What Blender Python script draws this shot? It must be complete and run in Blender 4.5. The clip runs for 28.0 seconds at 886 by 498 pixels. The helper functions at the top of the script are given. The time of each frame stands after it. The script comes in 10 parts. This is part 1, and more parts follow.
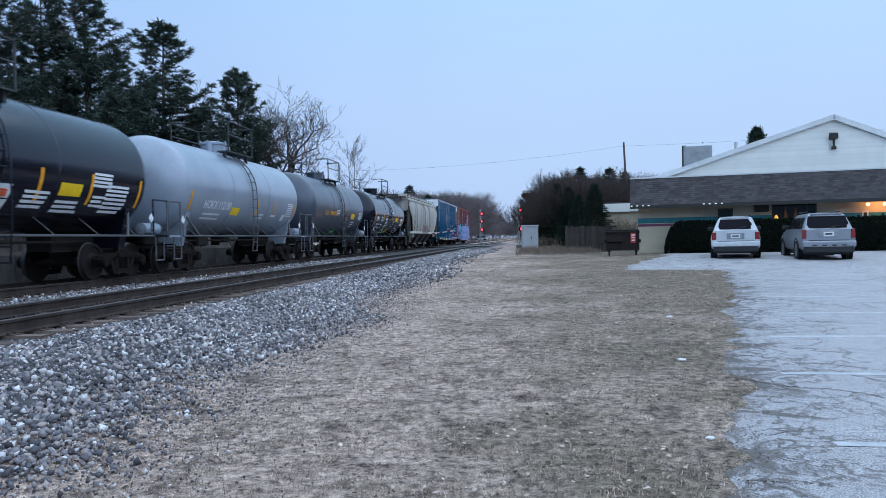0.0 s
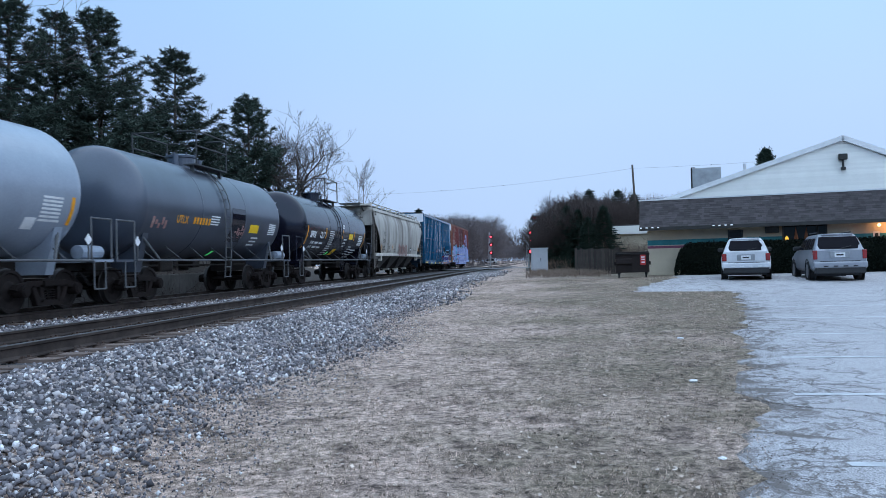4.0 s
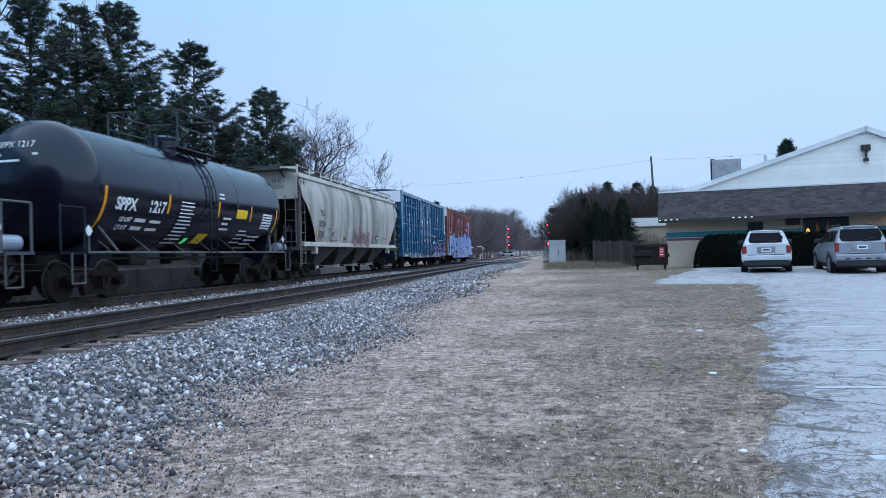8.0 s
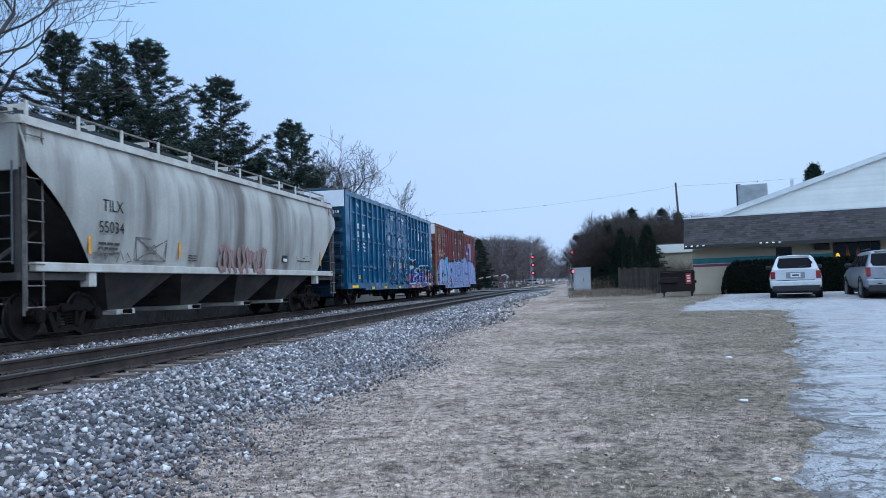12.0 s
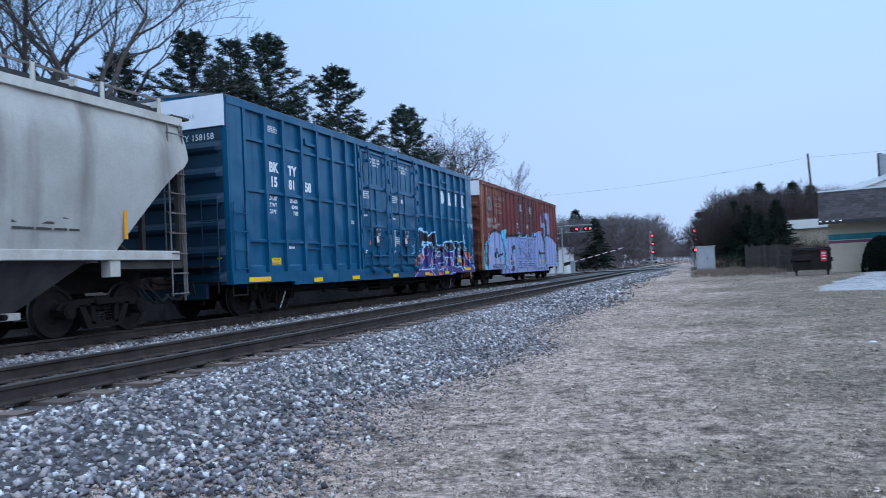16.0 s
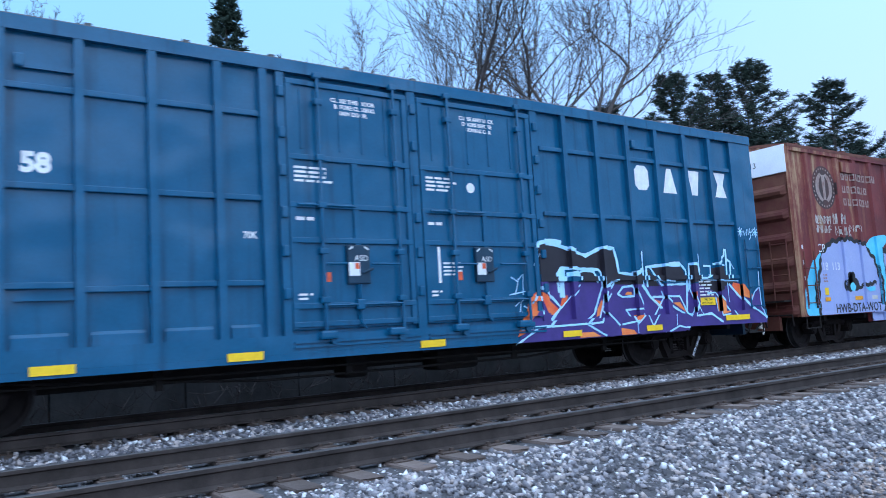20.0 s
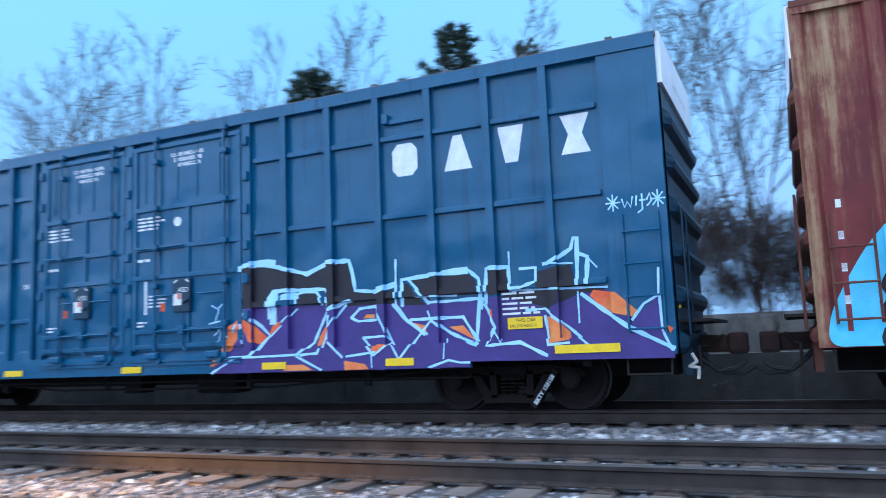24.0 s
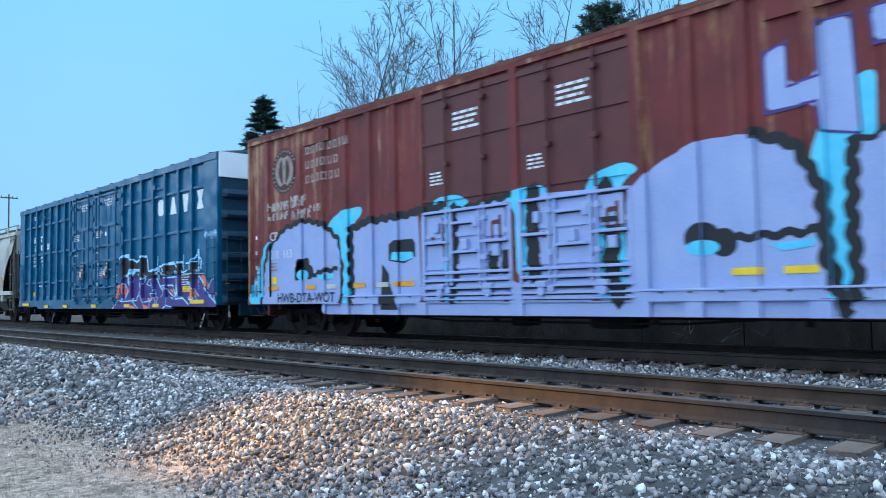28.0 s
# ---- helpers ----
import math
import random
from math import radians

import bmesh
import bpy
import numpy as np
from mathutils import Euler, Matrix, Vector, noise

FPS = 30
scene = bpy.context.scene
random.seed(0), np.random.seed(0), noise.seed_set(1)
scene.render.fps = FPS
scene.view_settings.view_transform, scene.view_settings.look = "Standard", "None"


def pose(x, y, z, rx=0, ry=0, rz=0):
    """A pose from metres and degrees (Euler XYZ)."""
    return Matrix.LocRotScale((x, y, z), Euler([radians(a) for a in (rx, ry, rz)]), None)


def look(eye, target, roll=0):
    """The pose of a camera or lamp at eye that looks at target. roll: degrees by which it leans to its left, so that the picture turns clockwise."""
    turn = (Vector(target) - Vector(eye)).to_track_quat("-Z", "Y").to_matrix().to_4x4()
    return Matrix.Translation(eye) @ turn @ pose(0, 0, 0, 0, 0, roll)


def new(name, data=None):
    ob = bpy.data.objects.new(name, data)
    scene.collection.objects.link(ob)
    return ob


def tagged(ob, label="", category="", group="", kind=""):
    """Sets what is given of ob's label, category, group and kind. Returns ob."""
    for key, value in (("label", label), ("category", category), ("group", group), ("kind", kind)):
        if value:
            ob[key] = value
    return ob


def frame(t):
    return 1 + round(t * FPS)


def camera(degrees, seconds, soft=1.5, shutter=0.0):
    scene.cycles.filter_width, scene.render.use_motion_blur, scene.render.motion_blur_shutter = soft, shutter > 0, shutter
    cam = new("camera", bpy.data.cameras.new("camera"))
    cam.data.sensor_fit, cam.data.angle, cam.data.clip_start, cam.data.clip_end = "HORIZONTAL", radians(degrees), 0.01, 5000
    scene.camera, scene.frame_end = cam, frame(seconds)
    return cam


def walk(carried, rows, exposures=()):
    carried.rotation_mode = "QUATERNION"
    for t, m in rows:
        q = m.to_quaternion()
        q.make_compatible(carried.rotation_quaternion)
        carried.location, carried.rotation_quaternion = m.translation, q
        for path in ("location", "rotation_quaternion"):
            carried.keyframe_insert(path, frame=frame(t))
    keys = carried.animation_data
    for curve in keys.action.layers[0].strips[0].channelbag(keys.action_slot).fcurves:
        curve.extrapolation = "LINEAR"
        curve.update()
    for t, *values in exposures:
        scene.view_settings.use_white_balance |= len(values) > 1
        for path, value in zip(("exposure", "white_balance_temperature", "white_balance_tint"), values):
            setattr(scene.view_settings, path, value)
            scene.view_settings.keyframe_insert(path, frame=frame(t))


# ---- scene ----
cam = camera(60.15, 28.0, soft=0.8, shutter=0.5)

PATH = [
    (0.0, pose(0.003, 0.015, 1.549, 89.21, 1.18, 6.80)),
    (0.5, pose(-0.004, 0.035, 1.540, 89.29, 1.13, 6.71)),
    (1.0, pose(-0.013, 0.035, 1.543, 89.35, 1.00, 6.53)),
    (1.5, pose(-0.019, 0.029, 1.528, 89.73, 0.95, 6.24)),
    (2.0, pose(-0.017, 0.013, 1.515, 90.06, 0.99, 6.31)),
    (2.5, pose(-0.012, -0.009, 1.522, 90.42, 1.03, 6.57)),
    (3.0, pose(-0.012, -0.021, 1.523, 90.73, 1.15, 6.97)),
    (3.5, pose(0.001, -0.031, 1.528, 90.93, 1.31, 7.33)),
    (5.5, pose(-0.001, -0.028, 1.539, 91.04, 1.80, 7.69)),
    (6.0, pose(-0.003, -0.054, 1.540, 91.08, 1.90, 7.81)),
    (6.5, pose(0.008, -0.050, 1.533, 91.13, 1.98, 7.96)),
    (7.0, pose(0.005, -0.053, 1.533, 91.04, 1.93, 8.15)),
    (7.5, pose(-0.001, -0.056, 1.530, 90.82, 1.79, 8.43)),
    (8.0, pose(-0.009, -0.038, 1.527, 90.45, 1.48, 8.79)),
    (8.5, pose(-0.018, -0.002, 1.537, 90.11, 1.15, 9.25)),
    (9.0, pose(-0.025, -0.001, 1.543, 89.88, 0.98, 9.50)),
    (9.5, pose(-0.025, -0.004, 1.536, 89.94, 0.81, 9.52)),
    (10.0, pose(-0.027, -0.003, 1.533, 90.34, 0.97, 9.40)),
    (10.5, pose(-0.021, -0.009, 1.529, 90.91, 1.17, 9.32)),
    (11.0, pose(-0.015, -0.023, 1.511, 91.73, 1.45, 9.34)),
    (11.5, pose(-0.015, -0.033, 1.510, 92.30, 1.71, 9.70)),
    (12.0, pose(-0.013, -0.045, 1.510, 92.67, 1.99, 10.61)),
    (12.5, pose(-0.025, 0.002, 1.541, 92.90, 2.16, 12.15)),
    (13.0, pose(-0.036, 0.045, 1.592, 93.24, 2.25, 14.49)),
    (13.5, pose(-0.040, 0.046, 1.591, 93.21, 2.34, 15.62)),
    (15.5, pose(-0.049, 0.053, 1.562, 91.52, 2.54, 17.01)),
    (16.0, pose(-0.042, 0.048, 1.556, 91.61, 2.75, 19.24)),
    (16.5, pose(-0.031, -0.034, 1.564, 92.08, 2.84, 23.48)),
    (17.0, pose(-0.075, -0.080, 1.544, 92.44, 3.00, 29.06)),
    (17.5, pose(-0.056, -0.171, 1.582, 92.15, 2.70, 32.29)),
    (18.0, pose(-0.096, -0.028, 1.562, 92.41, 3.01, 34.91)),
    (18.5, pose(-0.112, -0.033, 1.575, 93.48, 3.30, 40.22)),
    (19.0, pose(-0.118, -0.055, 1.587, 94.65, 3.56, 45.30)),
    (19.5, pose(-0.117, -0.075, 1.590, 95.67, 3.70, 50.47)),
    (20.0, pose(-0.067, -0.223, 1.647, 96.17, 3.45, 54.66)),
    (20.5, pose(-0.144, -0.131, 1.674, 96.58, 3.31, 57.61)),
    (21.0, pose(-0.145, -0.111, 1.703, 96.73, 3.34, 59.54)),
    (21.5, pose(-0.136, -0.127, 1.697, 96.96, 3.54, 61.94)),
    (23.5, pose(0.076, -0.278, 1.721, 97.47, 2.97, 100.41)),
    (24.0, pose(0.027, -0.346, 1.704, 97.10, 2.31, 114.66)),
    (24.5, pose(0.001, -0.539, 1.682, 96.57, 1.44, 124.78)),
    (25.0, pose(-0.011, -0.388, 1.679, 95.63, 0.97, 132.08)),
    (25.5, pose(-0.005, -0.386, 1.680, 95.05, 0.98, 135.13)),
    (26.0, pose(0.021, -0.397, 1.673, 94.59, 0.94, 136.35)),
    (26.5, pose(0.031, -0.419, 1.664, 94.25, 0.93, 136.85)),
    (27.0, pose(0.005, -0.403, 1.655, 93.98, 1.06, 137.30)),
    (27.5, pose(0.010, -0.419, 1.657, 93.68, 1.12, 136.98)),
    (28.0, pose(0.010, -0.441, 1.653, 93.35, 1.19, 136.24)),
]
walk(cam, PATH, [(0, 0.0, 6150, 8), (4, 0.05, 6120, 8), (8, 0.13, 6000, 7), (11, 0.11, 6000, 7), (15, 0.05, 6050, 8), (18, 0.28, 5650, 11), (20, 0.55, 5720, 9), (24, 0.56, 5660, 7), (25.5, 0.50, 5680, 2), (28, 0.38, 5800, -2)])

# ---- world and light: an even overcast sky at dusk ----
world = bpy.data.worlds.new("dusk_sky")
scene.world = world
world.use_nodes = True
wn, wl = world.node_tree.nodes, world.node_tree.links
wn.clear()
w_out = wn.new("ShaderNodeOutputWorld")
w_bg = wn.new("ShaderNodeBackground")
w_sky = wn.new("ShaderNodeTexSky")
w_sky.sky_type, w_sky.sun_disc = "NISHITA", False
w_sky.sun_elevation, w_sky.sun_rotation = radians(14), radians(200)
w_sky.air_density, w_sky.dust_density, w_sky.ozone_density = 1.0, 0.6, 2.0
w_co = wn.new("ShaderNodeTexCoord")
w_sep = wn.new("ShaderNodeSeparateXYZ")
w_ramp = wn.new("ShaderNodeValToRGB")
w_ramp.color_ramp.elements[0].position, w_ramp.color_ramp.elements[0].color = 0.0, (0.47, 0.60, 0.86, 1)
w_ramp.color_ramp.elements[1].position, w_ramp.color_ramp.elements[1].color = 1.0, (0.42, 0.70, 1.0, 1)
e = w_ramp.color_ramp.elements.new(0.18)
e.color = (0.50, 0.66, 0.93, 1)
e = w_ramp.color_ramp.elements.new(0.45)
e.color = (0.45, 0.72, 1.0, 1)
w_no = wn.new("ShaderNodeTexNoise")
w_no.inputs["Scale"].default_value, w_no.inputs["Detail"].default_value = 1.6, 3
w_mul = wn.new("ShaderNodeMapRange")
w_mul.inputs["To Min"].default_value, w_mul.inputs["To Max"].default_value = 0.93, 1.07
w_cl = wn.new("ShaderNodeVectorMath")
w_cl.operation = "SCALE"
w_mix = wn.new("ShaderNodeMix")
w_mix.data_type, w_mix.blend_type = "RGBA", "ADD"
w_mix.inputs["Factor"].default_value = 0.004
wl.new(w_co.outputs["Generated"], w_sep.inputs[0])
wl.new(w_sep.outputs["Z"], w_ramp.inputs[0])
wl.new(w_co.outputs["Generated"], w_no.inputs["Vector"])
wl.new(w_no.outputs[0], w_mul.inputs["Value"])
wl.new(w_ramp.outputs[0], w_cl.inputs[0])
wl.new(w_mul.outputs[0], w_cl.inputs["Scale"])
wl.new(w_cl.outputs[0], w_mix.inputs[6])
wl.new(w_sky.outputs[0], w_mix.inputs[7])
w_dot = wn.new("ShaderNodeVectorMath")
w_dot.operation = "DOT_PRODUCT"
w_dot.inputs[1].default_value = (-0.62, -0.78, 0.0)
w_dr = wn.new("ShaderNodeMapRange")
w_dr.inputs["From Min"].default_value, w_dr.inputs["From Max"].default_value = -0.35, 0.85
w_tint = wn.new("ShaderNodeMix")
w_tint.data_type, w_tint.blend_type = "RGBA", "MULTIPLY"
w_tint.inputs[7].default_value = (0.63, 0.87, 0.91, 1)
wl.new(w_co.outputs["Generated"], w_dot.inputs[0])
wl.new(w_dot.outputs["Value"], w_dr.inputs["Value"])
wl.new(w_dr.outputs[0], w_tint.inputs["Factor"])
wl.new(w_mix.outputs[2], w_tint.inputs[6])
w_dr2 = wn.new("ShaderNodeMapRange")
w_dr2.inputs["From Min"].default_value, w_dr2.inputs["From Max"].default_value = -0.72, -0.15
w_dim = wn.new("ShaderNodeMix")
w_dim.data_type, w_dim.blend_type = "RGBA", "MULTIPLY"
w_dim.inputs[7].default_value = (0.80, 0.82, 0.92, 1)
wl.new(w_dot.outputs["Value"], w_dr2.inputs["Value"])
wl.new(w_dr2.outputs[0], w_dim.inputs["Factor"])
wl.new(w_tint.outputs[2], w_dim.inputs[6])
wl.new(w_dim.outputs[2], w_bg.inputs["Color"])
wl.new(w_bg.outputs[0], w_out.inputs[0])
w_bg.inputs["Strength"].default_value = 1.0

sun = new("sun", bpy.data.lights.new("sun", "SUN"))
sun.data.energy, sun.data.angle, sun.data.color = 2.6, radians(130), (0.89, 0.92, 1.0)
sun.matrix_basis = look((11, -9, 40), (0, 0, 0))

# the warm lot lamp that lights the ballast
lot_lamp = new("lot_lamp", bpy.data.lights.new("lot_lamp", "SPOT"))
lot_lamp.data.energy, lot_lamp.data.color = 20000, (1.0, 0.44, 0.05)
lot_lamp.data.spot_size, lot_lamp.data.spot_blend, lot_lamp.data.shadow_soft_size = radians(18), 1.0, 0.2
lot_lamp.matrix_basis = look((1.6, -15.6, 5.6), (-4.9, -6.7, 0.3))

# ---- materials ----
def nodes_of(name):
    m = bpy.data.materials.new(name)
    m.use_nodes = True
    return m, m.node_tree.nodes, m.node_tree.links, m.node_tree.nodes["Principled BSDF"]


def rgba(c):
    return (c[0], c[1], c[2], 1)


def mat(name, col, rough=0.7, metal=0.0, col2=None, scale=2.0, amount=1.0, bump=0.15, bscale=60, streak=None,
        streak_at=0.55, stretch=(6, 6, 0.35), spec=0.4, per_object=0.0, island=0.0, wave=0.0):
    """Paint, metal, stone or wood: two colours mixed by coarse noise, a fine grain, runs of dirt, and fine relief."""
    m, n, l, b = nodes_of(name)
    co = n.new("ShaderNodeTexCoord")
    n1 = n.new("ShaderNodeTexNoise")
    n1.inputs["Scale"].default_value, n1.inputs["Detail"].default_value, n1.inputs["Roughness"].default_value = scale, 6, 0.65
    l.new(co.outputs["Object"], n1.inputs["Vector"])
    r1 = n.new("ShaderNodeMapRange")
    r1.inputs["From Min"].default_value, r1.inputs["From Max"].default_value = 0.35, 0.68
    r1.inputs["To Max"].default_value = amount
    l.new(n1.outputs[0], r1.inputs["Value"])
    mix = n.new("ShaderNodeMix")
    mix.data_type = "RGBA"
    col2 = col2 or tuple(c * 0.72 for c in col)
    mix.inputs[6].default_value, mix.inputs[7].default_value = rgba(col), rgba(col2)
    l.new(r1.outputs[0], mix.inputs["Factor"])
    out = mix.outputs[2]
    if streak:
        mp = n.new("ShaderNodeMapping")
        mp.inputs["Scale"].default_value = stretch
        l.new(co.outputs["Object"], mp.inputs[0])
        n2 = n.new("ShaderNodeTexNoise")
        n2.inputs["Scale"].default_value, n2.inputs["Detail"].default_value = 1.0, 5
        l.new(mp.outputs[0], n2.inputs["Vector"])
        r2 = n.new("ShaderNodeMapRange")
        r2.inputs["From Min"].default_value, r2.inputs["From Max"].default_value = streak_at, streak_at + 0.2
        l.new(n2.outputs[0], r2.inputs["Value"])
        mx = n.new("ShaderNodeMix")
        mx.data_type = "RGBA"
        l.new(out, mx.inputs[6])
        mx.inputs[7].default_value = rgba(streak)
        l.new(r2.outputs[0], mx.inputs["Factor"])
        out = mx.outputs[2]
    n3 = n.new("ShaderNodeTexNoise")
    n3.inputs["Scale"].default_value, n3.inputs["Detail"].default_value = bscale, 4
    l.new(co.outputs["Object"], n3.inputs["Vector"])
    hsv = n.new("ShaderNodeHueSaturation")
    r3 = n.new("ShaderNodeMapRange")
    r3.inputs["To Min"].default_value, r3.inputs["To Max"].default_value = 0.86, 1.14
    l.new(n3.outputs[0], r3.inputs["Value"])
    val = r3.outputs[0]
    for socket_name, size in (("o", per_object), ("i", island)):
        if size:
            src = n.new("ShaderNodeObjectInfo") if socket_name == "o" else n.new("ShaderNodeNewGeometry")
            rr = n.new("ShaderNodeMapRange")
            rr.inputs["To Min"].default_value, rr.inputs["To Max"].default_value = 1 - size, 1 + size
            l.new(src.outputs["Random" if socket_name == "o" else "Random Per Island"], rr.inputs["Value"])
            mm = n.new("ShaderNodeMath")
            mm.operation = "MULTIPLY"
            l.new(val, mm.inputs[0])
            l.new(rr.outputs[0], mm.inputs[1])
            val = mm.outputs[0]
    l.new(val, hsv.inputs["Value"])
    l.new(out, hsv.inputs["Color"])
    l.new(hsv.outputs[0], b.inputs["Base Color"])
    rr = n.new("ShaderNodeMapRange")
    rr.inputs["To Min"].default_value, rr.inputs["To Max"].default_value = max(0.04, rough * 0.86), min(1, rough * 1.14)
    l.new(n1.outputs[0], rr.inputs["Value"])
    l.new(rr.outputs[0], b.inputs["Roughness"])
    b.inputs["Metallic"].default_value = metal
    b.inputs["Specular IOR Level"].default_value = spec
    if bump:
        bp = n.new("ShaderNodeBump")
        bp.inputs["Strength"].default_value, bp.inputs["Distance"].default_value = bump, 0.02
        l.new(n3.outputs[0], bp.inputs["Height"])
        if wave:
            b2 = n.new("ShaderNodeBump")
            b2.inputs["Strength"].default_value, b2.inputs["Distance"].default_value = wave, 0.075
            dents = n.new("ShaderNodeTexNoise")
            dents.inputs["Scale"].default_value, dents.inputs["Detail"].default_value = 1.5, 0.6
            l.new(co.outputs["Object"], dents.inputs["Vector"])
            l.new(dents.outputs[0], b2.inputs["Height"])
            l.new(b2.outputs[0], bp.inputs["Normal"])
        l.new(bp.outputs[0], b.inputs["Normal"])
    return m


def glow(name, col, power):
    m, n, l, b = nodes_of(name)
    b.inputs["Base Color"].default_value = rgba(col)
    b.inputs["Emission Color"].default_value = rgba(col)
    b.inputs["Emission Strength"].default_value = power
    return m


def glass(name, tint=(0.012, 0.014, 0.016), rough=0.06):
    m, n, l, b = nodes_of(name)
    b.inputs["Base Color"].default_value = rgba(tint)
    b.inputs["Roughness"].default_value = rough
    b.inputs["Specular IOR Level"].default_value = 0.15
    return m


def stone_mat():
    """Crushed stone: mostly dark grey and brownish, some pieces pale."""
    m, n, l, b = nodes_of("grey_ballast_stone")
    geo = n.new("ShaderNodeNewGeometry")
    ramp = n.new("ShaderNodeValToRGB")
    stops = ((0.0, (0.045, 0.043, 0.050)), (0.3, (0.120, 0.114, 0.126)), (0.6, (0.235, 0.222, 0.238)), (0.84, (0.38, 0.325, 0.30)), (0.94, (0.53, 0.53, 0.55)), (1.0, (0.72, 0.72, 0.74)))
    el = ramp.color_ramp.elements
    el[0].position, el[0].color = stops[0][0], rgba(stops[0][1])
    el[1].position, el[1].color = stops[-1][0], rgba(stops[-1][1])
    for p, c in stops[1:-1]:
        el.new(p).color = rgba(c)
    l.new(geo.outputs["Random Per Island"], ramp.inputs[0])
    co = n.new("ShaderNodeTexCoord")
    t = n.new("ShaderNodeTexNoise")
    t.inputs["Scale"].default_value, t.inputs["Detail"].default_value = 60, 4
    l.new(co.outputs["Object"], t.inputs["Vector"])
    big = n.new("ShaderNodeTexNoise")
    big.inputs["Scale"].default_value, big.inputs["Detail"].default_value = 0.7, 4
    l.new(co.outputs["Object"], big.inputs["Vector"])
    r = n.new("ShaderNodeMapRange")
    r.inputs["To Min"].default_value, r.inputs["To Max"].default_value = 0.6, 1.4
    l.new(t.outputs[0], r.inputs["Value"])
    r2 = n.new("ShaderNodeMapRange")
    r2.inputs["From Min"].default_value, r2.inputs["From Max"].default_value = 0.3, 0.7
    r2.inputs["To Min"].default_value, r2.inputs["To Max"].default_value = 0.75, 1.3
    l.new(big.outputs[0], r2.inputs["Value"])
    mu = n.new("ShaderNodeMath")
    mu.operation = "MULTIPLY"
    l.new(r.outputs[0], mu.inputs[0])
    l.new(r2.outputs[0], mu.inputs[1])
    h = n.new("ShaderNodeHueSaturation")
    l.new(mu.outputs[0], h.inputs["Value"])
    l.new(ramp.outputs[0], h.inputs["Color"])
    l.new(h.outputs[0], b.inputs["Base Color"])
    b.inputs["Roughness"].default_value = 0.8
    bp = n.new("ShaderNodeBump")
    bp.inputs["Strength"].default_value, bp.inputs["Distance"].default_value = 0.3, 0.01
    l.new(t.outputs[0], bp.inputs["Height"])
    l.new(bp.outputs[0], b.inputs["Normal"])
    return m


M_BLUE = mat("blue_boxcar_paint", (0.0085, 0.080, 0.166), 0.25, col2=(0.0115, 0.096, 0.198), scale=1.6, bump=0.05, bscale=25,
             streak=(0.006, 0.050, 0.105), streak_at=0.58, spec=0.32, wave=1.0)
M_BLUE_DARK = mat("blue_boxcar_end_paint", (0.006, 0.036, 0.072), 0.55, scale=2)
M_WHITE = mat("white_stencil_paint", (0.78, 0.80, 0.82), 0.6, col2=(0.6, 0.62, 0.64), scale=5, bump=0.03)
M_WHITE_TOP = mat("white_reflective_band", (0.80, 0.82, 0.86), 0.5, col2=(0.7, 0.72, 0.78), scale=1, bump=0.03)
M_HVAC_PALE = mat("faint_grey_lettering", (0.50, 0.53, 0.57), 0.6, scale=5, bump=0.02)
M_YELLOW = mat("yellow_reflector", (0.90, 0.60, 0.01), 0.45, col2=(0.80, 0.5, 0.01), scale=8, bump=0.02)
M_ORANGE = mat("orange_sign", (0.85, 0.36, 0.01), 0.5, scale=8, bump=0.02)
M_RED_DOT = mat("red_orange_placard", (0.75, 0.12, 0.04), 0.5, scale=8, bump=0.02)
M_TAIL_RED = mat("dark_red_reflector", (0.22, 0.02, 0.02), 0.4, scale=8, bump=0.02)
M_BLACKP = mat("black_stencil_paint", (0.015, 0.015, 0.017), 0.6, scale=6, bump=0.02)
M_CP_DOOR = mat("dark_red_door_paint", (0.075, 0.013, 0.014), 0.55, col2=(0.105, 0.022, 0.02), scale=1.3, bump=0.08, bscale=30)
M_CP_END = mat("rusty_red_end", (0.10, 0.02, 0.016), 0.75, col2=(0.15, 0.06, 0.035), scale=2)
M_HOP = mat("weathered_grey_hopper_paint", (0.45, 0.435, 0.40), 0.65, col2=(0.35, 0.335, 0.305), scale=0.8, bump=0.06, bscale=25,
            streak=(0.155, 0.135, 0.120), streak_at=0.46, stretch=(1.1, 1.1, 0.10))
M_HOP_RIM = mat("pale_hopper_sill_paint", (0.58, 0.57, 0.53), 0.6, col2=(0.42, 0.38, 0.33), scale=2.5)
# grime, darkened further to hold the shade of the car's underside
M_HOP_GRIME_SHADE = mat("grimy_shaded_hopper_paint", (0.035, 0.032, 0.031), 0.85, col2=(0.085, 0.077, 0.070), scale=1.4)
M_HOP_IRON = mat("rusty_grey_ladder_paint", (0.20, 0.185, 0.17), 0.75, col2=(0.09, 0.07, 0.06), scale=5, bump=0.1)
M_TANK_B = mat("black_tank_paint", (0.005, 0.005, 0.011), 0.17, col2=(0.0075, 0.0075, 0.015), scale=1.0, bump=0.01, bscale=20, spec=0.4)
M_TANK_G = mat("dark_grey_tank_paint", (0.050, 0.060, 0.082), 0.34, col2=(0.036, 0.043, 0.058), scale=0.7, bump=0.03, bscale=20, spec=0.8,
               streak=(0.045, 0.05, 0.06), streak_at=0.58, stretch=(2, 2, 0.3))
M_TANK_L = mat("light_grey_tank_paint", (0.28, 0.32, 0.385), 0.30, col2=(0.21, 0.25, 0.305), scale=0.7, bump=0.03, bscale=20, spec=0.95,
               streak=(0.20, 0.21, 0.23), streak_at=0.6, stretch=(2, 2, 0.3))
